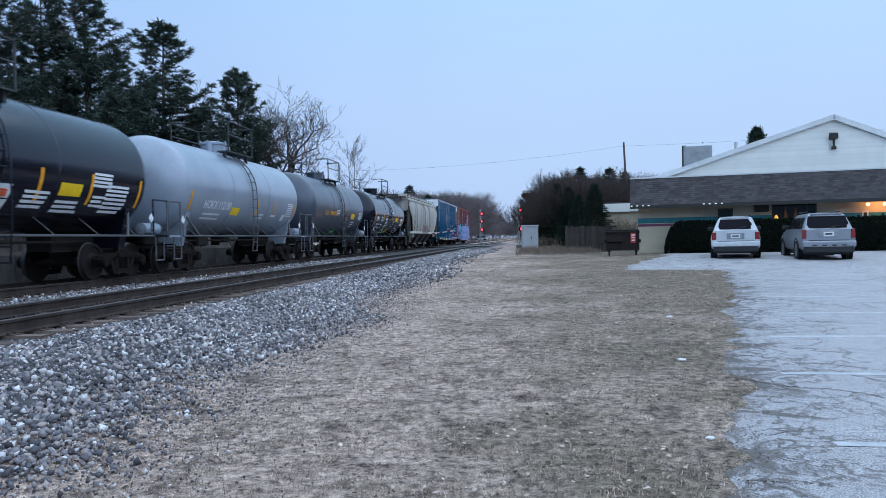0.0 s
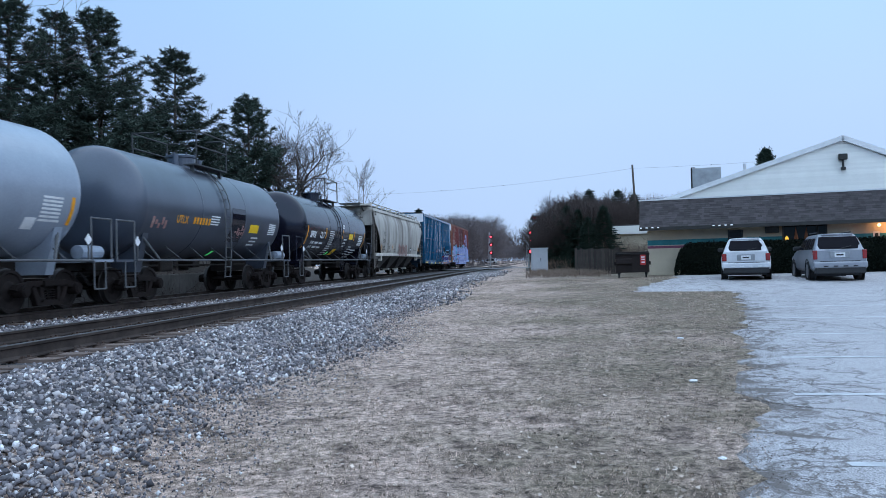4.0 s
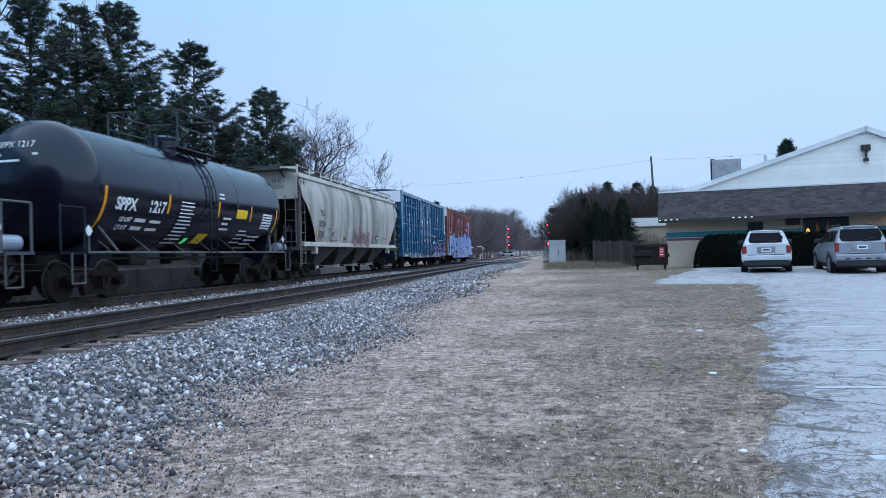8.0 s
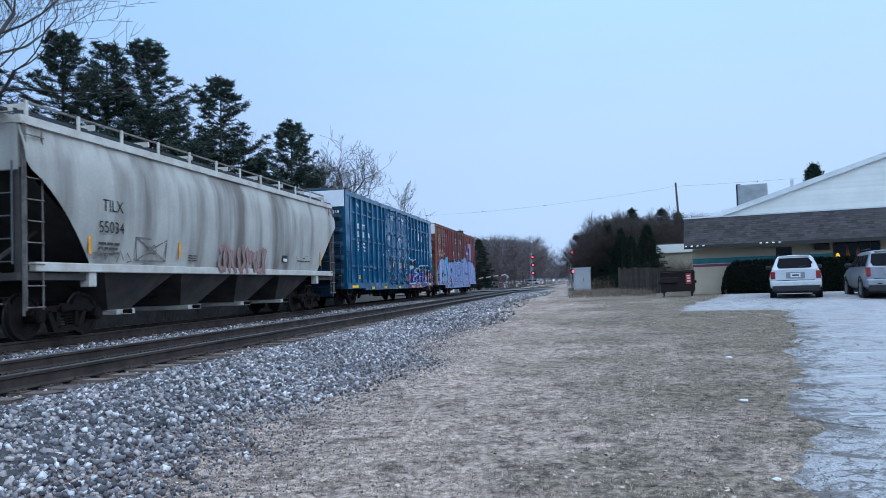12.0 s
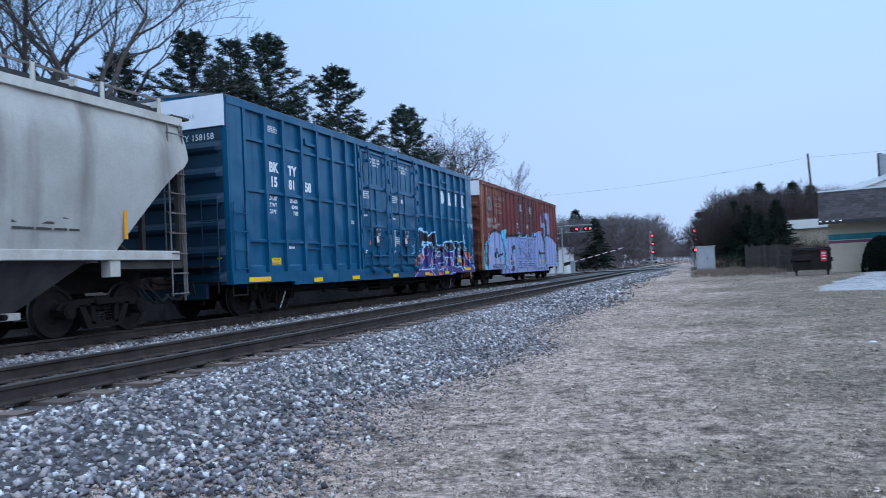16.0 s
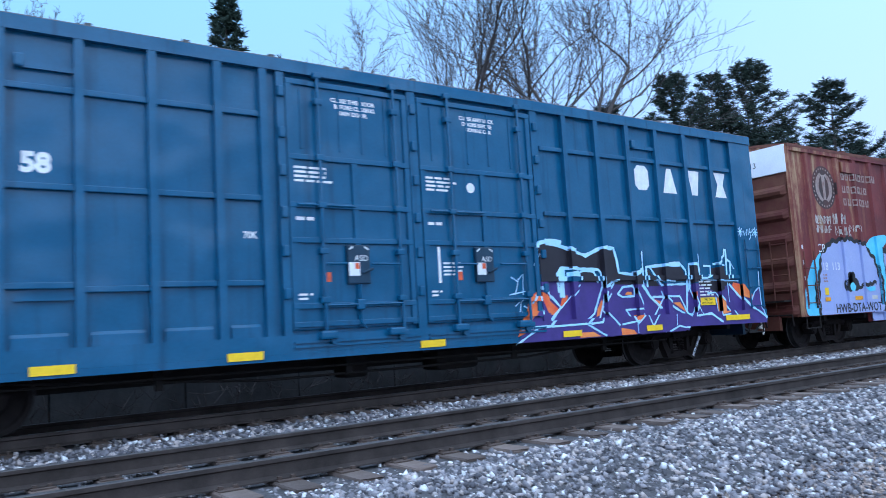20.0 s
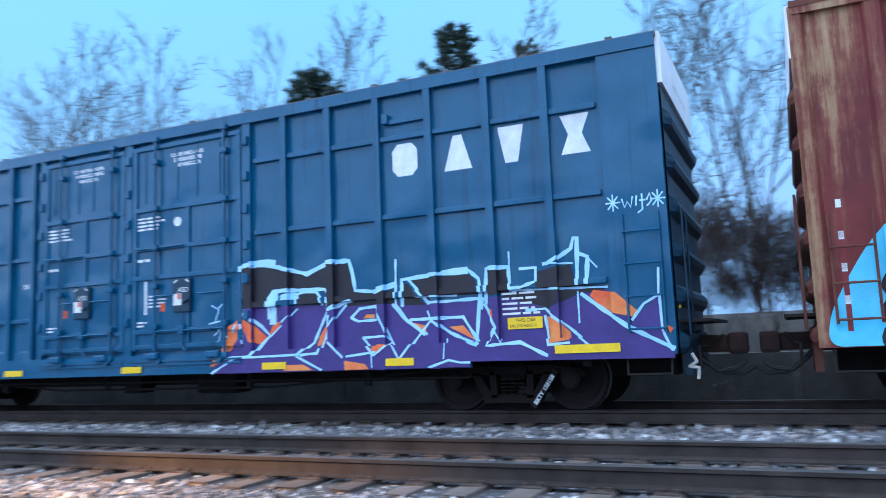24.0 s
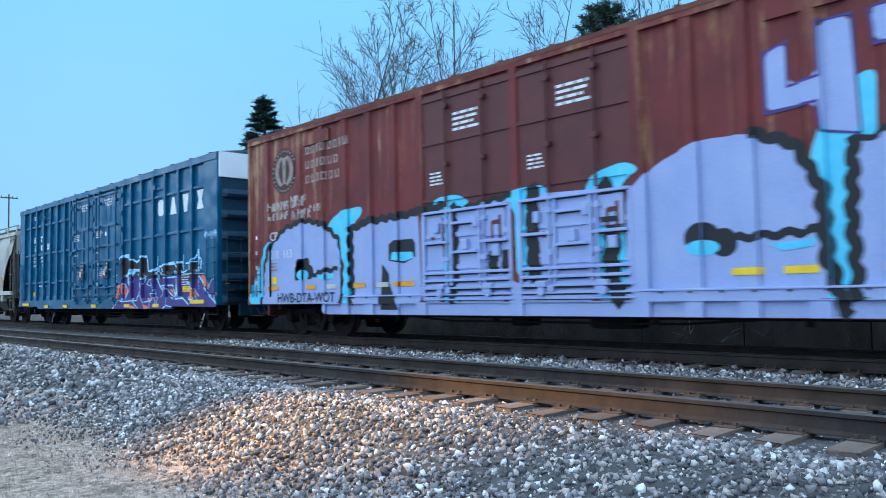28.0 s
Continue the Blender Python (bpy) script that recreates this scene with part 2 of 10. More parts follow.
for enamel, coat in ((M_TANK_B, 0.1), (M_TANK_G, 0.2), (M_TANK_L, 0.4)):
    for nd in enamel.node_tree.nodes:
        if nd.type == "BSDF_PRINCIPLED":
            nd.inputs["Specular Tint"].default_value = (0.74, 0.84, 1.0, 1)
            nd.inputs["Coat Weight"].default_value, nd.inputs["Coat Roughness"].default_value = coat, 0.14
M_FRAME = mat("grimy_underframe_steel", (0.014, 0.0125, 0.012), 0.85, spec=0.2, col2=(0.026, 0.021, 0.018), scale=3, bump=0.2)
M_COUPLER = mat("red_brown_coupler_rust", (0.050, 0.025, 0.020), 0.85, spec=0.2, col2=(0.022, 0.016, 0.015), scale=5, bump=0.2)
M_TYRE_HOSE = mat("black_hose_rubber", (0.02, 0.02, 0.021), 0.7, scale=6, bump=0.1)
M_TRUCK = mat("rusty_cast_steel", (0.017, 0.012, 0.011), 0.9, spec=0.12, col2=(0.012, 0.010, 0.010), scale=4, bump=0.25)
M_WHEEL = mat("brown_wheel_steel", (0.022, 0.017, 0.016), 0.85, metal=0.0, spec=0.15, col2=(0.012, 0.010, 0.010), scale=5, bump=0.1)
M_TREAD = mat("polished_wheel_tread", (0.07, 0.066, 0.066), 0.5, metal=0.7, scale=5, bump=0.02)
M_PIPE = mat("grey_handrail_steel", (0.12, 0.126, 0.135), 0.6, metal=0.3, scale=6, bump=0.05)
M_PURPLE = mat("purple_spray_paint", (0.060, 0.035, 0.20), 0.5, col2=(0.045, 0.028, 0.15), scale=3, bump=0.03)
M_SKYLINE = mat("pale_blue_spray_paint", (0.32, 0.62, 0.90), 0.5, col2=(0.50, 0.75, 0.95), scale=4, bump=0.02)
M_CHAR = mat("dark_plum_spray_paint", (0.017, 0.014, 0.022), 0.55, scale=3, bump=0.03)
M_FLAME = mat("orange_spray_paint", (0.80, 0.28, 0.07), 0.5, col2=(0.75, 0.09, 0.03), scale=2.2, bump=0.02)
M_LILAC = mat("lilac_white_spray_paint", (0.29, 0.345, 0.60), 0.5, col2=(0.34, 0.39, 0.63), scale=1.2, bump=0.04, bscale=30)
M_CYAN = mat("cyan_spray_paint", (0.10, 0.50, 0.72), 0.5, col2=(0.16, 0.60, 0.80), scale=3, bump=0.03)
# black of the graffiti and bolts, also of the shade strips on the doors
M_BLACK_AND_SHADE = mat("matt_black_spray_paint_and_shade", (0.012, 0.012, 0.014), 0.7, col2=(0.02, 0.02, 0.022), scale=5, bump=0.03)
M_PINK = mat("faded_pink_spray_paint", (0.27, 0.115, 0.115), 0.6, col2=(0.36, 0.25, 0.22), scale=4, bump=0.02)
M_MAROON = mat("faded_maroon_spray_paint", (0.20, 0.105, 0.10), 0.65, col2=(0.27, 0.20, 0.18), scale=3, bump=0.02)
M_MESH = mat("dark_roofwalk_grating", (0.06, 0.065, 0.07), 0.7, metal=0.4, scale=6)
M_RAIL = mat("rusty_rail_web", (0.060, 0.047, 0.042), 0.85, metal=0.0, spec=0.15, col2=(0.028, 0.023, 0.021), scale=2.5, bump=0.1)
M_RAILTOP = mat("worn_rail_head", (0.085, 0.078, 0.078), 0.5, metal=0.6, col2=(0.055, 0.05, 0.047), scale=3, bump=0.05)
M_TIE = mat("weathered_timber_tie", (0.090, 0.062, 0.050), 0.9, col2=(0.145, 0.112, 0.097), scale=3, bump=0.4, bscale=30, per_object=0.35)
M_PLATE = mat("rusty_tie_plate", (0.09, 0.062, 0.05), 0.8, metal=0.2, scale=8, bump=0.2)
M_STONE = stone_mat()
M_BED = mat("ballast_fines", (0.075, 0.070, 0.073), 0.95, col2=(0.038, 0.036, 0.038), scale=6, bump=0.8, bscale=25)
M_TRUNK = mat("grey_brown_bark", (0.055, 0.045, 0.04), 0.9, col2=(0.085, 0.075, 0.07), scale=4, bump=0.6, bscale=14)
M_BARE = mat("pale_grey_bark", (0.085, 0.07, 0.066), 0.9, col2=(0.05, 0.042, 0.04), scale=3, bump=0.5, bscale=14)
M_PINE = mat("dark_pine_needles", (0.044, 0.066, 0.054), 0.75, col2=(0.066, 0.088, 0.072), scale=1.2, bump=0, per_object=0.2, island=0.35, spec=0.12)
def oxide_red():
    """Oxide red paint that has worn and rusted to tan, most of all towards one end of the car."""
    m, n, l, b = nodes_of("oxide_red_boxcar_paint")
    co = n.new("ShaderNodeTexCoord")
    sep = n.new("ShaderNodeSeparateXYZ")
    l.new(co.outputs["Object"], sep.inputs[0])

    def cloud(scale, stretch, detail=6, rough=0.65):
        mp = n.new("ShaderNodeMapping")
        mp.inputs["Scale"].default_value = stretch
        l.new(co.outputs["Object"], mp.inputs[0])
        t = n.new("ShaderNodeTexNoise")
        t.inputs["Scale"].default_value, t.inputs["Detail"].default_value, t.inputs["Roughness"].default_value = scale, detail, rough
        l.new(mp.outputs[0], t.inputs["Vector"])
        return t.outputs[0]

    def ramp(src, a, b_, lo=0.0, hi=1.0):
        r = n.new("ShaderNodeMapRange")
        r.inputs["From Min"].default_value, r.inputs["From Max"].default_value = a, b_
        r.inputs["To Min"].default_value, r.inputs["To Max"].default_value = lo, hi
        l.new(src, r.inputs["Value"])
        return r.outputs[0]

    def mixed(fac, x, y):
        k = n.new("ShaderNodeMix")
        k.data_type = "RGBA"
        for i, c in ((6, x), (7, y)):
            if isinstance(c, tuple):
                k.inputs[i].default_value = rgba(c)
            else:
                l.new(c, k.inputs[i])
        l.new(fac, k.inputs["Factor"])
        return k.outputs[2]

    def plus(x, y):
        k = n.new("ShaderNodeMath")
        l.new(x, k.inputs[0])
        l.new(y, k.inputs[1])
        return k.outputs[0]

    base = mixed(ramp(cloud(1.1, (1, 1, 1)), 0.35, 0.68), (0.168, 0.027, 0.026), (0.095, 0.017, 0.018))
    worn = plus(cloud(1.0, (3.2, 3.2, 0.26)), ramp(sep.outputs["Y"], -9.3, -5.2, 0.125, 0.0))
    worn = plus(worn, ramp(cloud(2.6, (1, 1, 0.8), 8, 0.75), 0.35, 0.7, -0.06, 0.06))
    worn = plus(worn, ramp(sep.outputs["Z"], 2.2, 5.0, -0.08, 0.03))
    col = mixed(ramp(worn, 0.515, 0.685), base, (0.24, 0.095, 0.052))
    col = mixed(ramp(worn, 0.61, 0.785), col, (0.40, 0.27, 0.15))
    l.new(col, b.inputs["Base Color"])
    b.inputs["Roughness"].default_value, b.inputs["Specular IOR Level"].default_value = 0.6, 0.3
    bp = n.new("ShaderNodeBump")
    bp.inputs["Strength"].default_value, bp.inputs["Distance"].default_value = 0.12, 0.02
    l.new(cloud(30, (1, 1, 1), 4), bp.inputs["Height"])
    l.new(bp.outputs[0], b.inputs["Normal"])
    return m


M_CP = oxide_red()
M_SPRUCE = mat("blue_green_spruce_needles", (0.028, 0.046, 0.036), 0.75, col2=(0.042, 0.062, 0.048), scale=1.2, bump=0, island=0.35, spec=0.08)
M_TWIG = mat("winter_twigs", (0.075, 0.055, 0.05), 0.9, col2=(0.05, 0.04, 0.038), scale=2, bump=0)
# twigs of the distant woods, with the haze mixed into their colour
M_HAZY_TWIG = mat("hazy_far_winter_twigs", (0.16, 0.135, 0.14), 0.95, col2=(0.11, 0.095, 0.10), scale=0.4, bump=0)
M_CONC = mat("stained_concrete", (0.30, 0.285, 0.27), 0.9, col2=(0.15, 0.14, 0.13), scale=1.3, bump=0.35, bscale=20,
             streak=(0.09, 0.08, 0.075), streak_at=0.55, stretch=(2, 2, 0.5))
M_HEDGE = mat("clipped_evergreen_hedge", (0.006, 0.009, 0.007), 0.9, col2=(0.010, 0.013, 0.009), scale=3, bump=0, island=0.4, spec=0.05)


# ---- mesh helpers ----
def mesh_of(name, verts, faces, material=None, smooth=False):
    me = bpy.data.meshes.new(name)
    me.from_pydata([tuple(v) for v in verts], [], [tuple(f) for f in faces])
    me.validate()
    if material:
        me.materials.append(material)
    if smooth:
        me.polygons.foreach_set("use_smooth", [True] * len(me.polygons))
    me.update()
    return me


def array_mesh(name, verts, sides, material, smooth=False):
    """A mesh from arrays: verts (n, 3), faces (m, k), all with k corners."""
    me = bpy.data.meshes.new(name)
    k, m = sides.shape[1], sides.shape[0]
    me.vertices.add(len(verts))
    me.vertices.foreach_set("co", np.ascontiguousarray(verts, dtype=np.float32).ravel())
    me.loops.add(m * k)
    me.loops.foreach_set("vertex_index", np.ascontiguousarray(sides, dtype=np.int32).ravel())
    me.polygons.add(m)
    me.polygons.foreach_set("loop_start", np.arange(0, m * k, k, dtype=np.int32))
    me.polygons.foreach_set("loop_total", np.full(m, k, dtype=np.int32))
    if smooth:
        me.polygons.foreach_set("use_smooth", np.ones(m, dtype=bool))
    me.update(calc_edges=True)
    me.materials.append(material)
    return me


def part(name, bm, material, parent=None, label="", smooth=False):
    """Links a bmesh (or a ready mesh) as one mesh object under a thing or a part."""
    if isinstance(bm, bpy.types.Mesh):
        me = bm
        if material and not me.materials:
            me.materials.append(material)
    else:
        me = bpy.data.meshes.new(name)
        bm.to_mesh(me)
        bm.free()
        me.materials.append(material)
    if smooth:
        me.polygons.foreach_set("use_smooth", [True] * len(me.polygons))
    ob = new(name, me)
    ob.parent = parent
    if label:
        ob["label"] = label
    return ob


def box(bm, c, s, rot=None, bevel=0.0):
    """A box at centre c with sizes s, turned by a matrix."""
    m = Matrix.Translation(c) @ (rot or Matrix()) @ Matrix.Diagonal((*s, 1))
    geo = bmesh.ops.create_cube(bm, size=1, matrix=m)
    if bevel:
        edges = list({ed for v in geo["verts"] for ed in v.link_edges})
        bmesh.ops.bevel(bm, geom=edges, offset=bevel, segments=2, affect="EDGES", profile=0.6)
    return bm


def bx(x0, x1, y0, y1, z0, z1, bm=None, bevel=0.0):
    bm = bm or bmesh.new()
    return box(bm, ((x0 + x1) / 2, (y0 + y1) / 2, (z0 + z1) / 2), (abs(x1 - x0), abs(y1 - y0), abs(z1 - z0)), None, bevel)


def rod(bm, a, b, r=0.02, n=8, r2=None):
    a, b = Vector(a), Vector(b)
    d = b - a
    if d.length < 1e-6:
        return bm
    m = Matrix.Translation((a + b) / 2) @ d.to_track_quat("Z", "Y").to_matrix().to_4x4()
    bmesh.ops.create_cone(bm, cap_ends=True, segments=n, radius1=r, radius2=r if r2 is None else r2, depth=d.length, matrix=m)
    return bm


def pipe(bm, pts, r=0.02, n=6):
    for a, b in zip(pts, pts[1:]):
        rod(bm, a, b, r, n)
    for p in pts[1:-1]:
        bmesh.ops.create_icosphere(bm, subdivisions=1, radius=r * 1.02, matrix=Matrix.Translation(p))
    return bm


def lathe(bm, profile, axis="y", n=40, at=(0, 0, 0), caps=True):
    """Turns a profile of (along, radius) about an axis through at."""
    rings = []
    for a, r in profile:
        ring = []
        for i in range(n):
            t = 2 * math.pi * i / n
            p = (r * math.cos(t), a, r * math.sin(t)) if axis == "y" else (a, r * math.cos(t), r * math.sin(t)) if axis == "x" \
                else (r * math.cos(t), r * math.sin(t), a)
            ring.append(bm.verts.new(Vector(p) + Vector(at)))
        rings.append(ring)
    for A, B in zip(rings, rings[1:]):
        for i in range(n):
            j = (i + 1) % n
            bm.faces.new((A[i], A[j], B[j], B[i]))
    for ring in (rings[0], rings[-1]):
        if caps and (ring[0].co - ring[n // 2].co).length > 1e-3:
            bm.faces.new(ring)
    bmesh.ops.recalc_face_normals(bm, faces=bm.faces)
    return bm


def prism(bm, pts, y0, y1):
    """A closed outline of (x, z), drawn out from y0 to y1."""
    a = [bm.verts.new((x, y0, z)) for x, z in pts]
    b = [bm.verts.new((x, y1, z)) for x, z in pts]
    n = len(pts)
    fs = [bm.faces.new(a), bm.faces.new(b)]
    fs += [bm.faces.new((a[i], a[(i + 1) % n], b[(i + 1) % n], b[i])) for i in range(n)]
    bmesh.ops.recalc_face_normals(bm, faces=fs)
    return bm


def thing(name, at, label, category, group="", kind="", rz=0):
    ob = new(name)
    ob.empty_display_size = 0.3
    ob.matrix_basis = pose(*at, 0, 0, rz)
    return tagged(ob, label, category, group, kind)


SIDE = Matrix(((0, 0, 1, 0), (1, 0, 0, 0), (0, 1, 0, 0), (0, 0, 0, 1)))


def letters(name, text, size, at, material, parent, turn=SIDE, stretch=1.0, bold=0.0):
    """Words in the built-in font on a face: at is the left end of the base line."""
    cu = bpy.data.curves.new(name, "FONT")
    cu.body, cu.size, cu.extrude, cu.offset, cu.resolution_u = text, size, 0.0, bold, 3
    tmp = bpy.data.objects.new(name, cu)
    me = bpy.data.meshes.new_from_object(tmp)
    bpy.data.objects.remove(tmp)
    bpy.data.curves.remove(cu)
    me.materials.clear()
    me.materials.append(material)
    me.transform(Matrix.Translation(at) @ turn @ Matrix.Diagonal((stretch, 1, 1, 1)))
    ob = new(name, me)
    ob.parent = parent
    return ob


def bars(name, x, y0, y1, z_top, rows, pitch, height, material, parent, ragged=0.25, seed=1):
    """Lines of writing too small to read, as plain bars on a side face."""
    rnd = random.Random(seed)
    bm = bmesh.new()
    for i in range(rows):
        z = z_top - i * pitch
        end = y1 - (y1 - y0) * ragged * rnd.random()
        y = y0
        while y < end - 0.02:
            w = min(rnd.uniform(0.12, 0.32) * (y1 - y0 + 0.3), end - y)
            bm.faces.new([bm.verts.new((x, a, b)) for a, b in ((y, z - height), (y + w, z - height), (y + w, z), (y, z))])
            y += w + 0.035
    ob = part(name, bm, material, parent)
    ob["kind"] = "stuff"
    return ob


# paint that follows the ribs of a car's side
def clip_poly(pts, axis, lo, hi):
    for sign, lim in ((1, lo), (-1, hi)):
        res = []
        for i, p in enumerate(pts):
            q = pts[(i + 1) % len(pts)]
            dp, dq = sign * (p[axis] - lim), sign * (q[axis] - lim)
            if dp >= 0:
                res.append(p)
            if (dp > 0 > dq) or (dp < 0 < dq):
                t = dp / (dp - dq)
                res.append((p[0] + t * (q[0] - p[0]), p[1] + t * (q[1] - p[1])))
        pts = res
        if len(pts) < 3:
            return []
    return pts


def cuts(marks, lo, hi):
    """Cuts lo..hi at the marks: a list of (from, to)."""
    at = [lo] + sorted(m for m in set(marks) if lo < m < hi) + [hi]
    return [(a, b) for a, b in zip(at, at[1:]) if b - a > 1e-5]


def paint(name, polys, material, parent, x, relief=None, lift=0.004, label="", each=False):
    """Flat paint of the shapes polys (y, z) on a ribbed side that stands at x. relief: where the ribs begin and end
    along y and z, and the height of the side at a point."""
    from mathutils.geometry import tessellate_polygon
    if each:
        return [paint(name, [q], material, parent, x, relief, lift, label) for q in polys]
    verts, faces, at_, edges = [], [], {}, {}
    my, mz, height = relief or ((), (), lambda y, z: 0.0)

    def vert(h, p):
        key = (round(h, 4), round(p[0], 4), round(p[1], 4))
        if key not in at_:
            at_[key] = len(verts)
            verts.append((h, p[0], p[1]))
        return at_[key]

    for poly in polys:
        a, b = min(p[0] for p in poly), max(p[0] for p in poly)
        c, d = min(p[1] for p in poly), max(p[1] for p in poly)
        for y0, y1 in cuts(my, a, b):
            strip = clip_poly(poly, 0, y0, y1)
            if not strip:
                continue
            for z0, z1 in cuts(mz, c, d):
                cell = clip_poly(strip, 1, z0, z1)
                if len(cell) < 3:
                    continue
                h = x + height((y0 + y1) / 2, (z0 + z1) / 2) + lift
                ids = [vert(h, p) for p in cell]
                for f in tessellate_polygon([[Vector((p[0], p[1], 0)) for p in cell]]):
                    tri = tuple(ids[i] for i in f)
                    if len(set(tri)) == 3:
                        faces.append(tri)
                # the flank of a rib, where two cells meet at different heights
                for i, p in enumerate(cell):
                    q = cell[(i + 1) % len(cell)]
                    k = tuple(sorted(((round(p[0], 4), round(p[1], 4)), (round(q[0], 4), round(q[1], 4)))))
                    if k[0] == k[1]:
                        continue
                    here = (vert(h, p), vert(h, q)) if (round(p[0], 4), round(p[1], 4)) == k[0] else (vert(h, q), vert(h, p))
                    if k in edges and edges[k] != here and relief:
                        faces.append((edges[k][0], edges[k][1], here[1], here[0]))
                    edges[k] = here
    ob = part(name, mesh_of(name, verts, faces, material), None, parent, label)
    return ob


def relief_of(uc, z_down, v_ribs, h_ribs, doors=(), door_h=0.0, rails=(), rail_h=0.0):
    """The relief of a car's side, given along the train (u) and over the ground (z)."""
    v_ribs = [(a - 0.004, b + 0.004, k) for a, b, k in v_ribs]
    h_ribs = [(a - 0.004, b + 0.004, k) for a, b, k in h_ribs]
    doors = [(a - 0.004, b + 0.004) for a, b in doors]
    my = [e - uc for r in v_ribs for e in r[:2]] + [e - uc for d in doors for e in d]
    mz = [e - z_down for r in h_ribs for e in r[:2]] + [e - z_down for r in rails for e in (r - 0.044, r + 0.044)]

    def height(y, z):
        u, w = y + uc, z + z_down
        h = 0.0
        for a, b, k in h_ribs:
            if a < w < b and k > 0.06:
                h = max(h, k + 0.003)
        for a, b, k in v_ribs:
            if a < u < b:
                h = max(h, k)
        for a, b in doors:
            if a < u < b:
                h = max(h, door_h)
                if any(abs(w - r) < 0.044 for r in rails):
                    h = max(h, rail_h)
                return h
        for a, b, k in h_ribs:
            if a < w < b:
                h = max(h, k)
        return h

    return my, mz, height


def rounded(pts, cut=0.22, times=3):
    """The closed outline pts with its corners rounded off."""
    for _ in range(times):
        res = []
        for i, p in enumerate(pts):
            q = pts[(i + 1) % len(pts)]
            d = math.hypot(q[0] - p[0], q[1] - p[1]) or 1
            t = min(0.25, cut / d)
            res += [(p[0] + (q[0] - p[0]) * t, p[1] + (q[1] - p[1]) * t), (q[0] - (q[0] - p[0]) * t, q[1] - (q[1] - p[1]) * t)]
        pts, cut = res, cut / 2
    return pts


def scallop(pts, period=0.32, height=0.028, step=0.04):
    """The line pts with a hand-drawn wave laid on it."""
    res, run = [], 0.0
    for p, q in zip(pts, pts[1:]):
        d = math.hypot(q[0] - p[0], q[1] - p[1]) or 1
        n = max(1, int(d / step))
        nx, nz = -(q[1] - p[1]) / d, (q[0] - p[0]) / d
        for i in range(n):
            s = run + d * i / n
            h = height * math.sin(2 * math.pi * s / period + 0.8 * math.sin(1.7 * s))
            res.append((p[0] + (q[0] - p[0]) * i / n + nx * h, p[1] + (q[1] - p[1]) * i / n + nz * h))
        run += d
    return res + [pts[-1]]


def stroke(pts, w, wob=0.0, seed=3):
    """A painted line as quads of width w along pts; wob makes its edge waver."""
    rnd = random.Random(seed)
    if wob:
        fine = []
        for p, q in zip(pts, pts[1:]):
            n = max(1, int(math.hypot(q[0] - p[0], q[1] - p[1]) / 0.09))
            fine += [(p[0] + (q[0] - p[0]) * i / n, p[1] + (q[1] - p[1]) * i / n) for i in range(n)]
        pts = fine + [pts[-1]]
    ws = [w * (1 + wob * rnd.uniform(-1, 1)) / 2 for _ in pts]
    way = []
    for p, q in zip(pts, pts[1:]):
        d = math.hypot(q[0] - p[0], q[1] - p[1]) or 1
        way.append(((q[0] - p[0]) / d, (q[1] - p[1]) / d))
    rim_a, rim_b = [], []
    for i, p in enumerate(pts):
        e, f = way[max(0, i - 1)], way[min(i, len(way) - 1)]
        tx, tz = e[0] + f[0], e[1] + f[1]
        d = math.hypot(tx, tz)
        tx, tz = (tx / d, tz / d) if d > 0.2 else f
        end = w * 0.25 * (-1 if i == 0 else 1 if i == len(pts) - 1 else 0)
        x, z = p[0] + tx * end, p[1] + tz * end
        rim_a.append((x - tz * ws[i], z + tx * ws[i]))
        rim_b.append((x + tz * ws[i], z - tx * ws[i]))
    res = [[rim_a[i], rim_b[i], rim_b[i + 1], rim_a[i + 1]] for i in range(len(pts) - 1)]
    return res

TRACK_X_FAR = -11.6

# ---- ground ----
def gz(x, y):
    """Height of the open ground."""
    base = 0.0245 * (min(max(y, 5), 31) - 5)
    if y > 31:
        base += 0.06 * min(1, (y - 31) / 40)
    bed = 0.46
    if x < -2.9:
        t = min(1, (-2.9 - x) / 2.3)
        t = t * t * (3 - 2 * t)
        base = base + (max(bed, base - 0.12) - base) * t
    if x < -13.2:
        t = min(1, (-13.2 - x) / 1.5)
        base = base + (0.25 - base) * t
    if x < -16:
        base = 0.25 + min(1.0, (-16 - x) / 9) * (2.1 if y < 66 else 2.1 - 1.6 * min(1, (y - 66) / 10))
    return base


def lot_edge(y):
    """x of the ragged edge of the paved lot."""
    pts = [(-40, -3.0), (-3, -1.2), (2, 0.2), (4.6, 1.04), (5.3, 1.27), (6, 1.47), (7, 1.88), (8.9, 2.16), (10.5, 2.62), (12.9, 3.07), (16.5, 4.05), (23.1, 5.5), (23.6, 5.2), (24.0, 2.75), (25.5, 2.9), (33, 5.6), (40, 6.0)]
    for (a, p), (b, q) in zip(pts, pts[1:]):
        if a <= y <= b:
            return p + (q - p) * (y - a) / (b - a)
    return 6.0


def grid_mesh(name, xs, ys, height, material):
    xs, ys = np.array(xs), np.array(ys)
    verts = np.array([(x, y, height(x, y)) for y in ys for x in xs])
    n = len(xs)
    i, j = np.meshgrid(np.arange(n - 1), np.arange(len(ys) - 1))
    a = (j * n + i).ravel()
    return array_mesh(name, verts, np.stack([a, a + 1, a + n + 1, a + n], 1), material, True)


